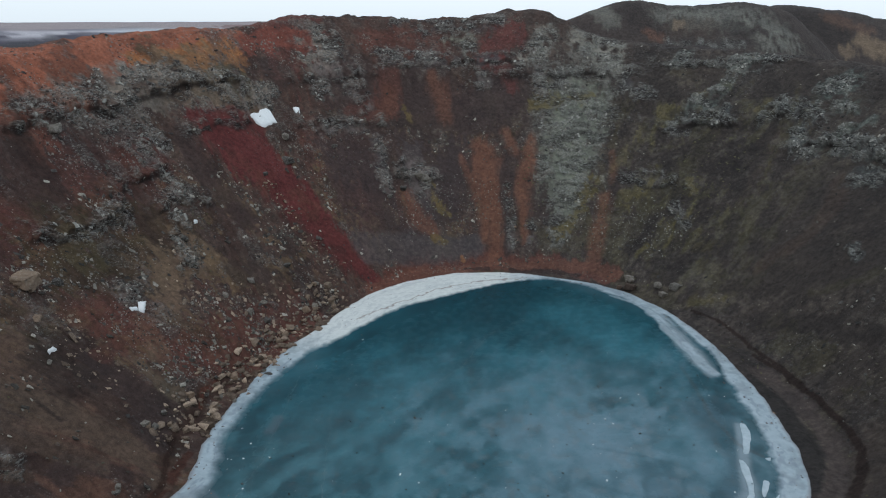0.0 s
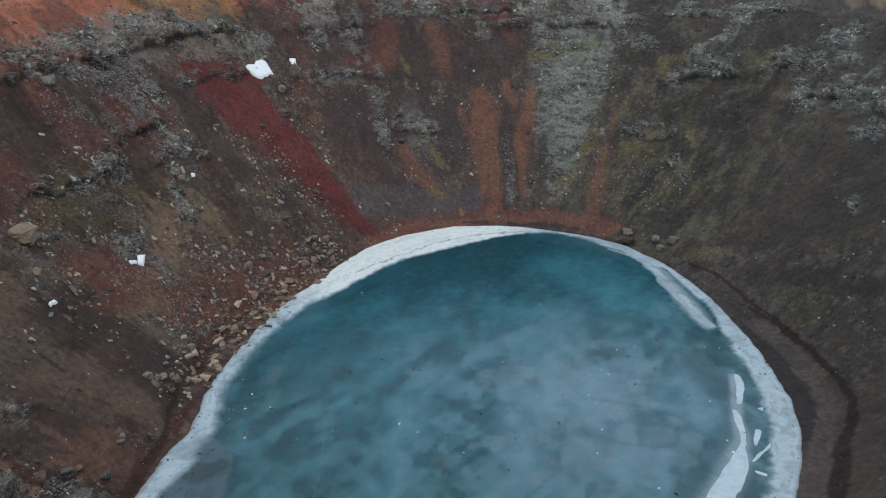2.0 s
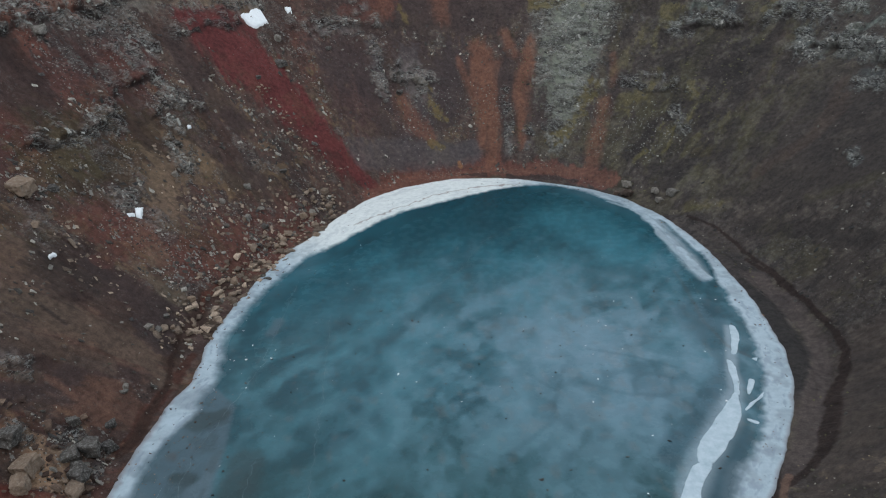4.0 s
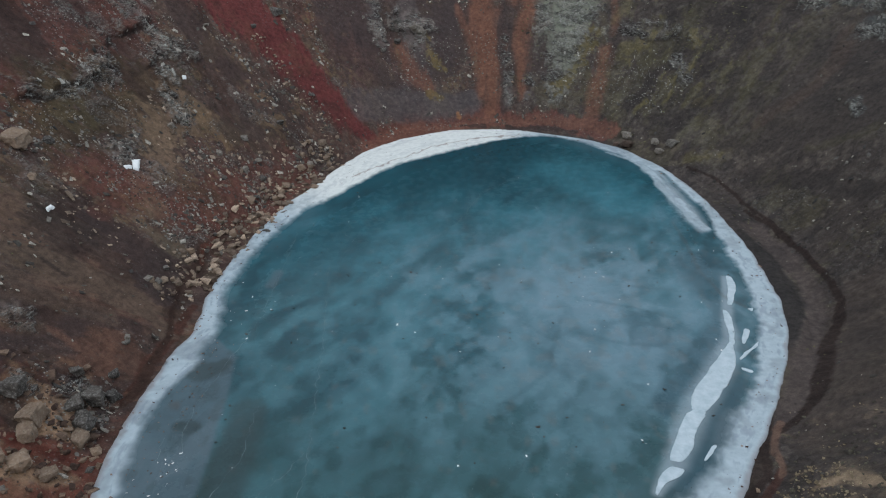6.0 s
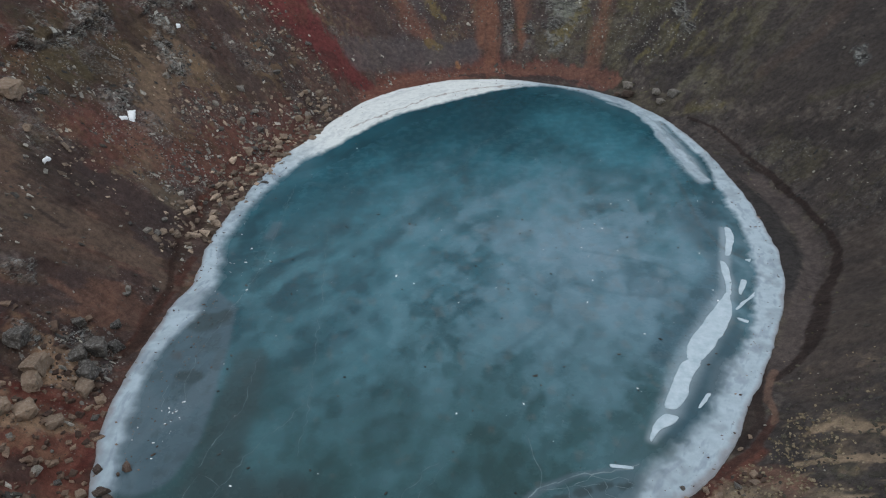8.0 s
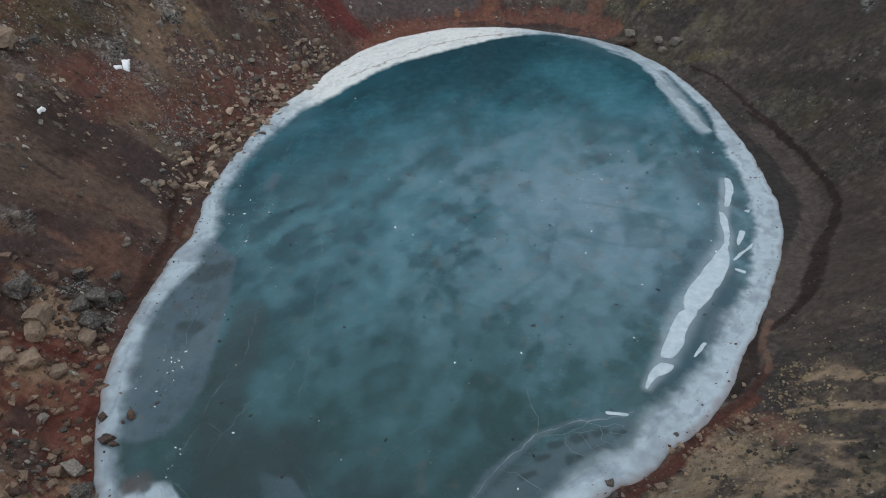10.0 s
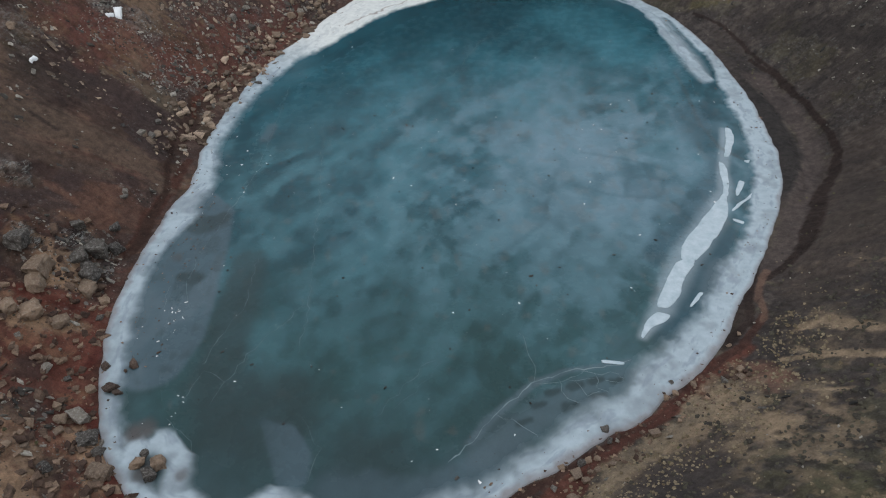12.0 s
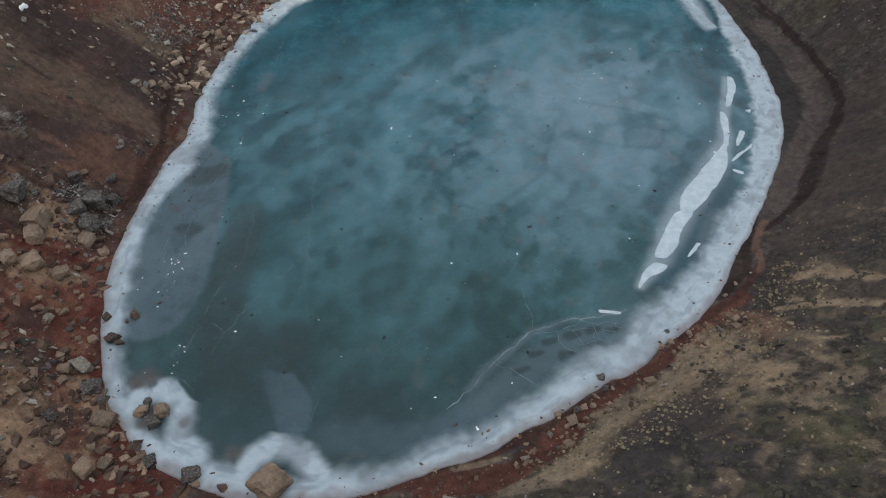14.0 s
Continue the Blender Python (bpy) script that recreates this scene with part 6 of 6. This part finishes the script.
rng = np.random.default_rng(5)
STONE_GREY = stone_material("scattered_grey_stone", (0.05, 0.045, 0.041), (0.38, 0.355, 0.315))
STONE_TAN = stone_material("scattered_tan_stone", (0.1, 0.074, 0.058), (0.42, 0.325, 0.25))
STONE_BROWN = stone_material("scattered_brown_stone", (0.055, 0.034, 0.027), (0.27, 0.19, 0.14))
STONE_PALE = stone_material("pale_lava_slab", (0.09, 0.088, 0.082), (0.34, 0.335, 0.31))
STONE_DARK = stone_material("scattered_dark_stone", (0.025, 0.024, 0.024), (0.09, 0.085, 0.082))
inner = step(0.02, 0.04, GF) * step(1.02, 0.95, GF)
inner = inner * (1 - 0.85 * SOFT)
w_left = inner * west * step(0.75, 0.4, GF) * (0.06 + step(-0.05, 0.4, fbm(GX / 7, GY / 7, 4, 93)) * step(-0.3, 0.3, PATCHY))
w_wall = inner * (0.22 + 0.85 * np.clip(CRAG, 0, 1)) * (0.2 + step(0, 0.4, PATCHY))
talus = streak((-40.0, 92.0, 2.6), (-38.6, 101.0, 3.2), (-35.6, 112.0, 3.2), (-32.0, 125.0, 3.2), (-24.0, 146.0, 3.0))
near_talus = streak((-42.0, 62.0, 4.0), (-41.0, 48.0, 5.0), (-33.0, 36.0, 5.0), (-20.0, 27.0, 4.0))
near_shore = streak((30.0, 48.0, 2.0), (18.0, 39.0, 2.0), (4.0, 30.0, 2.5), (-10.0, 27.0, 3.0))
fallen = streak((-40.6, 162.8, 1.6), (-37.3, 160.0, 1.8), (-32.5, 157.3, 2.2), (-29.1, 155.4, 3.2), (-25.4, 154.6, 3.2))
blocks = streak((-57.2, 100.2, 2.2), (-48.8, 99.5, 2.4)) + streak((-42.2, 124.6, 3.0), (-31.5, 130.5, 3.2)) + streak((-51.5, 131.4, 2.2), (-45.5, 120.7, 2.4))
blocks = blocks + streak((-56.8, 101.1, 1.8), (-53.4, 93.1, 1.6), (-47.4, 93.6, 1.6)) + streak((-43.2, 99.3, 1.8), (-39.5, 96.5, 1.8)) + streak((-39.2, 133.1, 3.0), (-31.7, 137.7, 3.0))
crest = inner * step(0.45, 0.8, CRAG) * step(0.2, 0.3, GF) * step(-0.1, 0.4, PATCHY + 0.5 * GRAINY)
base_talus = streak((-8.0, 180.0, 6.0), (4.0, 186.0, 6.0), (16.0, 186.0, 4.0)) + streak((40.0, 178.0, 6.0), (52.0, 168.0, 6.0))
for name, weight, n, lo, hi, mat, label, bedded in (
        ("scree", w_left, 6500, 0.15, 0.9, STONE_GREY, "grey stones scattered over the western scree", 1),
        ("lava_slabs", crest, 2600, 0.2, 0.95, STONE_PALE, "pale grey tilted slabs of broken lava", 1),
        ("crag_rubble", w_wall, 5000, 0.1, 0.55, STONE_GREY, "broken grey lava rubble among the crags", 1),
        ("dark_rubble", inner * (0.4 + w_left), 5500, 0.15, 0.8, STONE_DARK, "dark basalt rubble strewn over the slopes", 1),
        ("foot_talus", base_talus, 2600, 0.1, 0.4, STONE_PALE, "fine pale rubble at the foot of the wall", 1),
        ("shore_talus", talus, 480, 0.25, 1.5, STONE_TAN, "tan broken blocks piled along the shore", 0),
        ("red_bank_stones", near_talus + 0.35 * bank, 2200, 0.1, 1.1, STONE_BROWN, "tan and brown stones on the red bank", 0),
        ("shore_stones", near_shore, 800, 0.08, 0.6, STONE_BROWN, "brown stones along the muddy waterline", 0),
        ("west_blocks", blocks, 520, 0.15, 1.0, STONE_TAN, "pale angular blocks lying in clusters on the western slope", 1),
        ("fallen_blocks", fallen, 300, 0.12, 0.8, STONE_TAN, "pale fallen blocks beside the red gully", 0),
        ("slope_pebbles", inner * (0.6 + 0.4 * west), 15000, 0.08, 0.26, STONE_GREY, "small pale pebbles all over the slopes", 0)):
    size = lo + (hi - lo) * rng.random(n) ** (5.0 if name == "red_bank_stones" else 3.4)
    tagged(heap(name, ROCKS, places_by(weight, n, rng, size * (-0.04 if bedded else 0.06)), size, mat, rng, 0.36 if name == "lava_slabs" else 0.55 if bedded else 0.9, bedded=bool(bedded)), label, "stones", kind="stuff")

# single rocks of the shore and the scree that stand out
ROCK_DATA = []
for s in range(8):
    me = bpy.data.meshes.new("rock")
    bm = hull_rock(200 + s, 11, 1.0 + 0.1 * (s % 4), 0.65)
    bm.to_mesh(me)
    bm.free()
    me.materials.append((TAN_ROCK, TAN_ROCK, GREY_ROCK, TAN_ROCK, GREY_ROCK, TAN_ROCK, BASALT, TAN_ROCK)[s])
    ROCK_DATA.append(me)
LOOSE = ["tan angular rock lying on the crater slope", "grey angular rock lying on the crater slope", "dark basalt rock lying on the crater slope"]
spots = np.concatenate([places_by(talus, 70, rng, 0), places_by(near_talus, 40, rng, 0), places_by(fallen, 14, rng, 0), places_by(w_left, 60, rng, 0), places_by(near_shore, 30, rng, 0)])
for k, p in enumerate(spots):
    ob = new("rock", ROCK_DATA[k % 8])
    size = 0.5 + 1.5 * random.random() ** 2 if k < 70 else 0.4 + 1.1 * random.random() ** 2
    ob.matrix_world = pose(p[0], p[1], p[2] + 0.14 * size, random.uniform(-20, 20), random.uniform(-20, 20), random.uniform(0, 360)) @ Matrix.Diagonal((size, size * 0.85, size * 0.8, 1))
    tagged(ob, LOOSE[(0, 0, 1, 0, 1, 0, 2, 0)[k % 8]], "rock", "rocks on the slopes")


# ---- snow left lying on the slopes ----
def ragged_polygon(corners, cuts, amount, seed):
    """Closed outline through the corners, cut finer and made uneven."""
    r = random.Random(seed)
    pts = []
    for (ax, ay), (bx, by) in zip(corners, list(corners[1:]) + [corners[0]]):
        ln = math.hypot(bx - ax, by - ay)
        for i in range(cuts):
            u = i / cuts
            j = amount * ln / cuts * (r.random() - 0.5)
            pts.append((ax + (bx - ax) * u + j, ay + (by - ay) * u - j))
    return pts


def rounded(corners, times=2, cut=0.2):
    """Corner-cut outline, so that melted edges run smooth."""
    for _ in range(times):
        out = []
        for (ax, ay), (bx, by) in zip(corners, list(corners[1:]) + [corners[0]]):
            out += [(ax + (bx - ax) * cut, ay + (by - ay) * cut), (bx + (ax - bx) * cut, by + (ay - by) * cut)]
        corners = out
    return corners


def snow_patch(*corners):
    """A thin remnant of snow, moulded over the ground."""
    pts = ragged_polygon(corners, 7, 0.5, len(bpy.data.objects))
    mx, my = sum(p[0] for p in pts) / len(pts), sum(p[1] for p in pts) / len(pts)
    rings = (1.0, 0.97, 0.88, 0.6, 0.3)
    px, py = np.array([p[0] for p in pts]), np.array([p[1] for p in pts])
    # a plane through the ground there, raised until it clears the bumps
    lie = np.linalg.lstsq(np.stack([px, py, np.ones_like(px)], -1), ground_z(px, py), rcond=None)[0]
    qx, qy = np.concatenate([mx + (px - mx) * f for f in rings]), np.concatenate([my + (py - my) * f for f in rings])
    lift = float(np.max(ground_z(qx, qy) - (lie[0] * qx + lie[1] * qy + lie[2]))) * 1.0
    co = []
    for k, f in enumerate(rings):
        x, y = mx + (px - mx) * f, my + (py - my) * f
        top = lie[0] * x + lie[1] * y + lie[2] + lift
        co.append(np.stack([x, y, np.minimum(ground_z(x, y), top) - 0.3 if k == 0 else top + (0, 0.06, 0.24, 0.36, 0.38)[k]], -1))
    bm = bmesh.new()
    vs = [[bm.verts.new(c) for c in row] for row in co]
    n = len(pts)
    for a, b in zip(vs, vs[1:]):
        for i in range(n):
            bm.faces.new((a[i], a[(i + 1) % n], b[(i + 1) % n], b[i]))
    mid = bm.verts.new((mx, my, co[-1][:, 2].mean()))
    for i in range(n):
        bm.faces.new((vs[-1][i], vs[-1][(i + 1) % n], mid))
    bmesh.ops.recalc_face_normals(bm, faces=bm.faces)
    ob = part("snow_patch", bm, SNOW)
    tagged(ob, "small white patch of old snow on dark scoria", "snow", "snow patches")


snow_patch((-46.8, 176.6), (-43.5, 182.5), (-41.1, 180.5), (-43.4, 176.8), (-45.1, 176.3))
snow_patch((-38.3, 186.8), (-36.9, 187.9), (-36.5, 186.5), (-37.4, 185.6))
snow_patch((-51.5, 113.2), (-50.5, 114.4), (-50.2, 112.1), (-50.9, 111.7))
snow_patch((-52.0, 110.9), (-51.2, 112.3), (-51.0, 111.7), (-51.6, 110.7))
snow_patch((-55.9, 92.7), (-55.6, 93.8), (-55.2, 93.9), (-55.6, 92.6))
snow_patch((-50.3, 140.4), (-49.7, 141.1), (-49.6, 140.8), (-50.0, 139.8))


# ---- broken ice and cracks on the lake ----
def ice_slab(*corners, thick=0.07, group="ice slabs by the eastern shore"):
    """A white sheet of refrozen ice lying on the lake."""
    pts = ragged_polygon(rounded(corners, 2, 0.15), 2, 0.14, int(abs(corners[0][0] * 100)))
    bm = bmesh.new()
    low = [bm.verts.new((x, y, 0.006)) for x, y in pts]
    mx, my = sum(p[0] for p in pts) / len(pts), sum(p[1] for p in pts) / len(pts)
    top = [bm.verts.new((x + (mx - x) * 0.03, y + (my - y) * 0.03, thick)) for x, y in pts]
    n = len(pts)
    for i in range(n):
        bm.faces.new((low[i], low[(i + 1) % n], top[(i + 1) % n], top[i]))
    bm.faces.new(top)
    bmesh.ops.triangulate(bm, faces=bm.faces)
    bmesh.ops.recalc_face_normals(bm, faces=bm.faces)
    tagged(part("ice_slab", bm, SLAB), "white slab of refrozen snowy ice on the lake", "ice slab", group)


def slab_material():
    g = Mat("slab_ice", 0.6, 0.35)
    n, f = g.noise(0.8, 6, 0.65), g.noise(4, 5, 0.7)
    c = g.mix(g.span(n, 0.38, 0.68), (0.47, 0.55, 0.61), (0.32, 0.41, 0.47))
    g.colour(g.mix(g.span(f, 0.6, 0.75, 0, 0.35), c, (0.3, 0.26, 0.23)))
    g.bump(n, 0.3, 0.1)
    return g.m


SLAB = slab_material()
ice_slab((46.1, 99.0), (46.9, 98.5), (46.7, 95.9), (44.2, 90.4), (43.3, 90.4), (45.2, 95.3))
ice_slab((42.1, 89.2), (42.8, 88.7), (42.8, 86.7), (40.9, 80.2), (40.3, 81.0), (41.0, 82.8))
ice_slab((40.8, 80.8), (39.6, 76.1), (37.3, 72.3), (32.7, 66.8), (30.8, 67.1), (31.6, 69.8), (35.0, 74.2), (38.1, 78.2), (40.6, 81.4))
ice_slab((31.1, 67.2), (32.8, 67.1), (30.1, 63.3), (29.1, 60.7), (27.2, 58.6), (25.7, 58.9), (27.7, 62.7), (29.9, 66.5))
ice_slab((25.7, 58.1), (27.2, 57.5), (26.4, 56.5), (24.5, 55.6), (23.1, 53.8), (23.0, 54.3), (24.0, 56.5))
ice_slab((43.6, 84.3), (44.4, 83.8), (42.3, 80.4), (42.0, 80.8))
ice_slab((45.1, 81.7), (44.9, 80.8), (40.5, 76.9), (40.3, 77.3))
ice_slab((39.9, 75.4), (41.3, 74.6), (40.9, 74.1), (39.9, 74.8))
ice_slab((31.4, 61.2), (32.0, 61.1), (30.0, 58.8), (29.6, 58.8))
ice_slab((45.9, 89.3), (47.0, 89.5), (46.4, 88.5))
ice_slab((17.9, 50.9), (20.4, 50.5), (20.3, 50.1), (18.0, 50.4))


def crack_material():
    g = Mat("crack_ice", 0.55, 0.35)
    g.colour(g.mix(g.span(g.noise(0.5, 5), 0.3, 0.7), (0.06, 0.11, 0.125), (0.2, 0.26, 0.285)))
    return g.m


CRACK = crack_material()


def ice_crack(wide, *nodes):
    """A healed crack: a thin pale seam that wanders over the ice."""
    r = random.Random(int(abs(nodes[0][0] * 31 + nodes[0][1] * 7)))
    pts = []
    for (ax, ay), (bx, by) in zip(nodes, nodes[1:]):
        n = max(3, int(math.hypot(bx - ax, by - ay) / 0.8))
        for i in range(n):
            u = i / n
            pts.append((ax + (bx - ax) * u + r.gauss(0, 0.16), ay + (by - ay) * u + r.gauss(0, 0.16)))
    pts.append(nodes[-1])
    bm = bmesh.new()
    rows = []
    for i, (x, y) in enumerate(pts):
        (px, py), (qx, qy) = pts[max(i - 1, 0)], pts[min(i + 1, len(pts) - 1)]
        ln = math.hypot(qx - px, qy - py) or 1
        nx, ny = -(qy - py) / ln, (qx - px) / ln
        w = wide * 0.5 * r.uniform(0.35, 1.2) * (0.3 if i in (0, len(pts) - 1) else 1)
        rows.append([bm.verts.new((x + nx * s, y + ny * s, h)) for s, h in ((-w, 0.004), (0, 0.012), (w, 0.004))])
    for a, b in zip(rows, rows[1:]):
        for k in (0, 1):
            bm.faces.new((a[k], a[k + 1], b[k + 1], b[k]))
    tagged(part("ice_crack", bm, CRACK), "thin pale healed crack in the lake ice", "crack", kind="structure")


ice_crack(0.136, (21.1, 50.7), (17.9, 49.9), (14.1, 49.4), (10.3, 47.7), (7.8, 45.5), (5.3, 43.2), (3.5, 40.7), (1.2, 38.4))
ice_crack(0.0612, (10.3, 47.7), (10.7, 50.5), (9.4, 55.1))
ice_crack(0.0544, (5.9, 44.1), (7.6, 43.0), (10.2, 40.6))
ice_crack(0.0748, (14.0, 48.0), (15.9, 49.2), (19.5, 49.0), (19.8, 48.1))
ice_crack(0.0612, (10.3, 47.6), (14.0, 48.1), (16.8, 48.3))
ice_crack(0.0476, (17.1, 48.8), (16.9, 46.8), (19.0, 46.1))
ice_crack(0.0612, (17.6, 48.1), (19.9, 47.9))
ice_crack(0.0476, (13.0, 48.6), (13.6, 45.6), (16.5, 44.9))
ice_crack(0.0408, (14.6, 47.9), (15.6, 46.2), (17.2, 46.7))
ice_crack(0.0544, (-15.1, 52.2), (-14.8, 57.4), (-15.1, 65.2), (-16.0, 79.0), (-18.1, 103.2))
ice_crack(0.0612, (-25.1, 50.7), (-24.0, 55.8), (-22.4, 59.4), (-22.3, 66.4), (-22.3, 68.5))
ice_crack(0.0612, (-23.2, 45.3), (-22.1, 48.3), (-20.4, 52.3), (-18.5, 55.7), (-17.3, 56.5), (-15.4, 60.5))
ice_crack(0.0544, (-28.2, 78.0), (-26.2, 88.1), (-25.9, 96.6), (-25.5, 114.8))
ice_crack(0.0884, (16.0, 139.0), (8.5, 131.6), (3.3, 118.1), (-6.2, 105.6), (-11.2, 98.7))
ice_crack(0.0612, (8.8, 108.0), (10.6, 122.3))
ice_crack(0.0612, (-24.0, 116.0), (-14.0, 112.0), (2.0, 108.0), (16.0, 110.0), (27.0, 104.0))
ice_crack(0.0408, (0.2, 51.9), (-2.0, 49.5), (-4.0, 46.5), (-6.2, 43.6))
ice_crack(0.0408, (-25.8, 46.1), (-24.9, 49.9), (-22.1, 48.3))
ice_crack(0.0476, (-28.7, 59.5), (-30.1, 62.4), (-30.2, 68.7), (-28.2, 78.0))
ice_crack(0.0476, (-31.9, 59.1), (-32.1, 63.5))
ice_crack(0.0612, (43.3, 127.4), (32.3, 118.0))
ice_crack(0.034, (-4.5, 44.3), (-1.2, 48.0), (1.4, 51.9))
ice_crack(0.034, (-12.0, 36.5), (-11.0, 40.0), (-13.5, 44.0))
ice_crack(0.034, (2.0, 79.0), (5.0, 75.5), (9.0, 73.0))
ice_crack(0.034, (-27.0, 44.0), (-24.0, 41.0), (-22.5, 38.5))

# grit and flakes frozen into the lake
turns = rng.uniform(0, 2 * np.pi, 900)
reach = np.sqrt(rng.random(900)) * (ring(LAKE_R, np.degrees(turns)) - 0.6)
spot = np.stack([CX + reach * np.cos(turns), CY + reach * np.sin(turns), np.full(900, 0.02)], -1)
size = 0.07 + 0.3 * rng.random(900) ** 4
tagged(heap("ice_grit", ROCKS, spot[:700], size[:700], STONE_DARK, rng, 0.6), "dark grit and stones frozen into the ice", "grit", kind="stuff")
tagged(heap("ice_flakes", ROCKS, spot[700:], size[700:] * 0.9, SNOW, rng, 0.3), "small white flakes of broken ice", "ice", kind="stuff")
flecks = np.concatenate([rng.normal(c, 1.1, (m, 2)) for c, m in (((-29.8, 58.0), 14), ((-30.4, 88.8), 7), ((-31.8, 55.0), 5), ((-27.0, 45.4), 6))])
tagged(heap("ice_splinters", ROCKS, np.column_stack([flecks, np.full(len(flecks), 0.03)]), 0.08 + 0.16 * rng.random(len(flecks)) ** 2, SNOW, rng, 0.35), "white splinters of broken ice on the clouded western sheet", "ice", kind="stuff")
specks = np.column_stack([rng.normal(-31.8, 1.7, 150), rng.uniform(50, 82, 150), np.full(150, 0.03)])
tagged(heap("sheet_grit", ROCKS, specks, 0.07 + 0.25 * rng.random(150) ** 3, STONE_BROWN, rng, 0.6), "brown grit strewn over the clouded western sheet", "grit", kind="stuff")
turns = rng.uniform(0, 2 * np.pi, 900)
back = ring(LAKE_R, np.degrees(turns)) - rng.random(900) ** 1.6 * ring(BAND, np.degrees(turns)) * 0.9
spot = np.stack([CX + back * np.cos(turns), CY + back * np.sin(turns), np.full(900, 0.15)], -1)
tagged(heap("shore_grit", ROCKS, spot, 0.05 + 0.3 * rng.random(900) ** 4, STONE_BROWN, rng, 0.7), "dark stones lying on the white shore ice", "grit", kind="stuff")


# ---- low growth: cushions of moss, heather and dry grass ----
def cushion(seed):
    """A low uneven cushion, about 1 m across."""
    r = random.Random(seed)
    v = [(0, 0, 0.42)]
    for k, (rad, h) in enumerate(((0.3, 0.33), (0.5, -0.1))):
        for i in range(7):
            a = (i + 0.5 * k) * 2 * math.pi / 7
            q = rad * r.uniform(0.7, 1.3)
            v.append((q * math.cos(a), q * math.sin(a), h * r.uniform(0.6, 1.3)))
    f = [(0, 1 + i, 1 + (i + 1) % 7) for i in range(7)]
    for i in range(7):
        a, b, c, d = 1 + i, 1 + (i + 1) % 7, 8 + i, 8 + (i + 1) % 7
        f += [(a, c, b), (b, c, d)]
    return np.array(v), np.array(f)


def plant_material(name, dark, light):
    g = Mat(name, 0.95, 0.1)
    isl = g.n.new("ShaderNodeNewGeometry").outputs["Random Per Island"]
    c = g.mix(isl, dark, light)
    g.colour(g.mix(1.0, c, g.mix(g.span(g.noise(8, 5, 0.75), 0.3, 0.7), (0.5, 0.5, 0.5), (1.5, 1.5, 1.5)), "MULTIPLY"))
    g.bump(g.noise(14, 4, 0.7), 0.9, 0.12)
    return g.m


CUSHIONS = [cushion(s) for s in range(6)]
HEATH = plant_material("heather", (0.045, 0.04, 0.036), (0.09, 0.082, 0.062))
MOSS = plant_material("moss_cushion", (0.06, 0.056, 0.032), (0.12, 0.112, 0.06))
STRAW = plant_material("dry_grass", (0.13, 0.1, 0.065), (0.27, 0.22, 0.15))
se_edge = streak((38.0, 52.0, 3.0), (28.0, 40.0, 3.5), (14.0, 32.0, 3.0))
mossy = streak((66.0, 180.0, 9.0), (58.0, 168.0, 7.0)) + streak((24.0, 195.0, 4.0), (22.0, 180.0, 3.0))
for name, weight, n, lo, hi, mat, label in (
        ("heather", heath * step(0.0, 0.4, -mott), 5000, 0.15, 0.6, HEATH, "dark brown heather cushions on the slope"),
        ("heather_scattered", inner * step(0.5, 0.2, GF) * step(0.1, 0.4, fbm(GX / 6, GY / 6, 4, 95)), 900, 0.2, 0.6, HEATH, "dark low heather dotted over the slopes"),
        ("moss", inner * step(0.7, 0.4, GF) * step(0.2, 0.5, fbm(GX / 8, GY / 8, 4, 97)), 700, 0.15, 0.5, MOSS, "yellow-green moss cushions on the slopes"),
        ("moss_bank", mossy, 400, 0.2, 0.7, MOSS, "yellow-green moss cushions among rocks"),
        ("dry_grass", se_edge + 0.6 * heath * step(0.1, 0.4, mott), 4000, 0.1, 0.42, STRAW, "tufts of dry straw-coloured grass above the shore")):
    size = lo + (hi - lo) * rng.random(n) ** 1.8
    tagged(heap(name, CUSHIONS, places_by(weight, n, rng, -0.02), size, mat, rng, 0.5, True), label, "vegetation", kind="stuff")
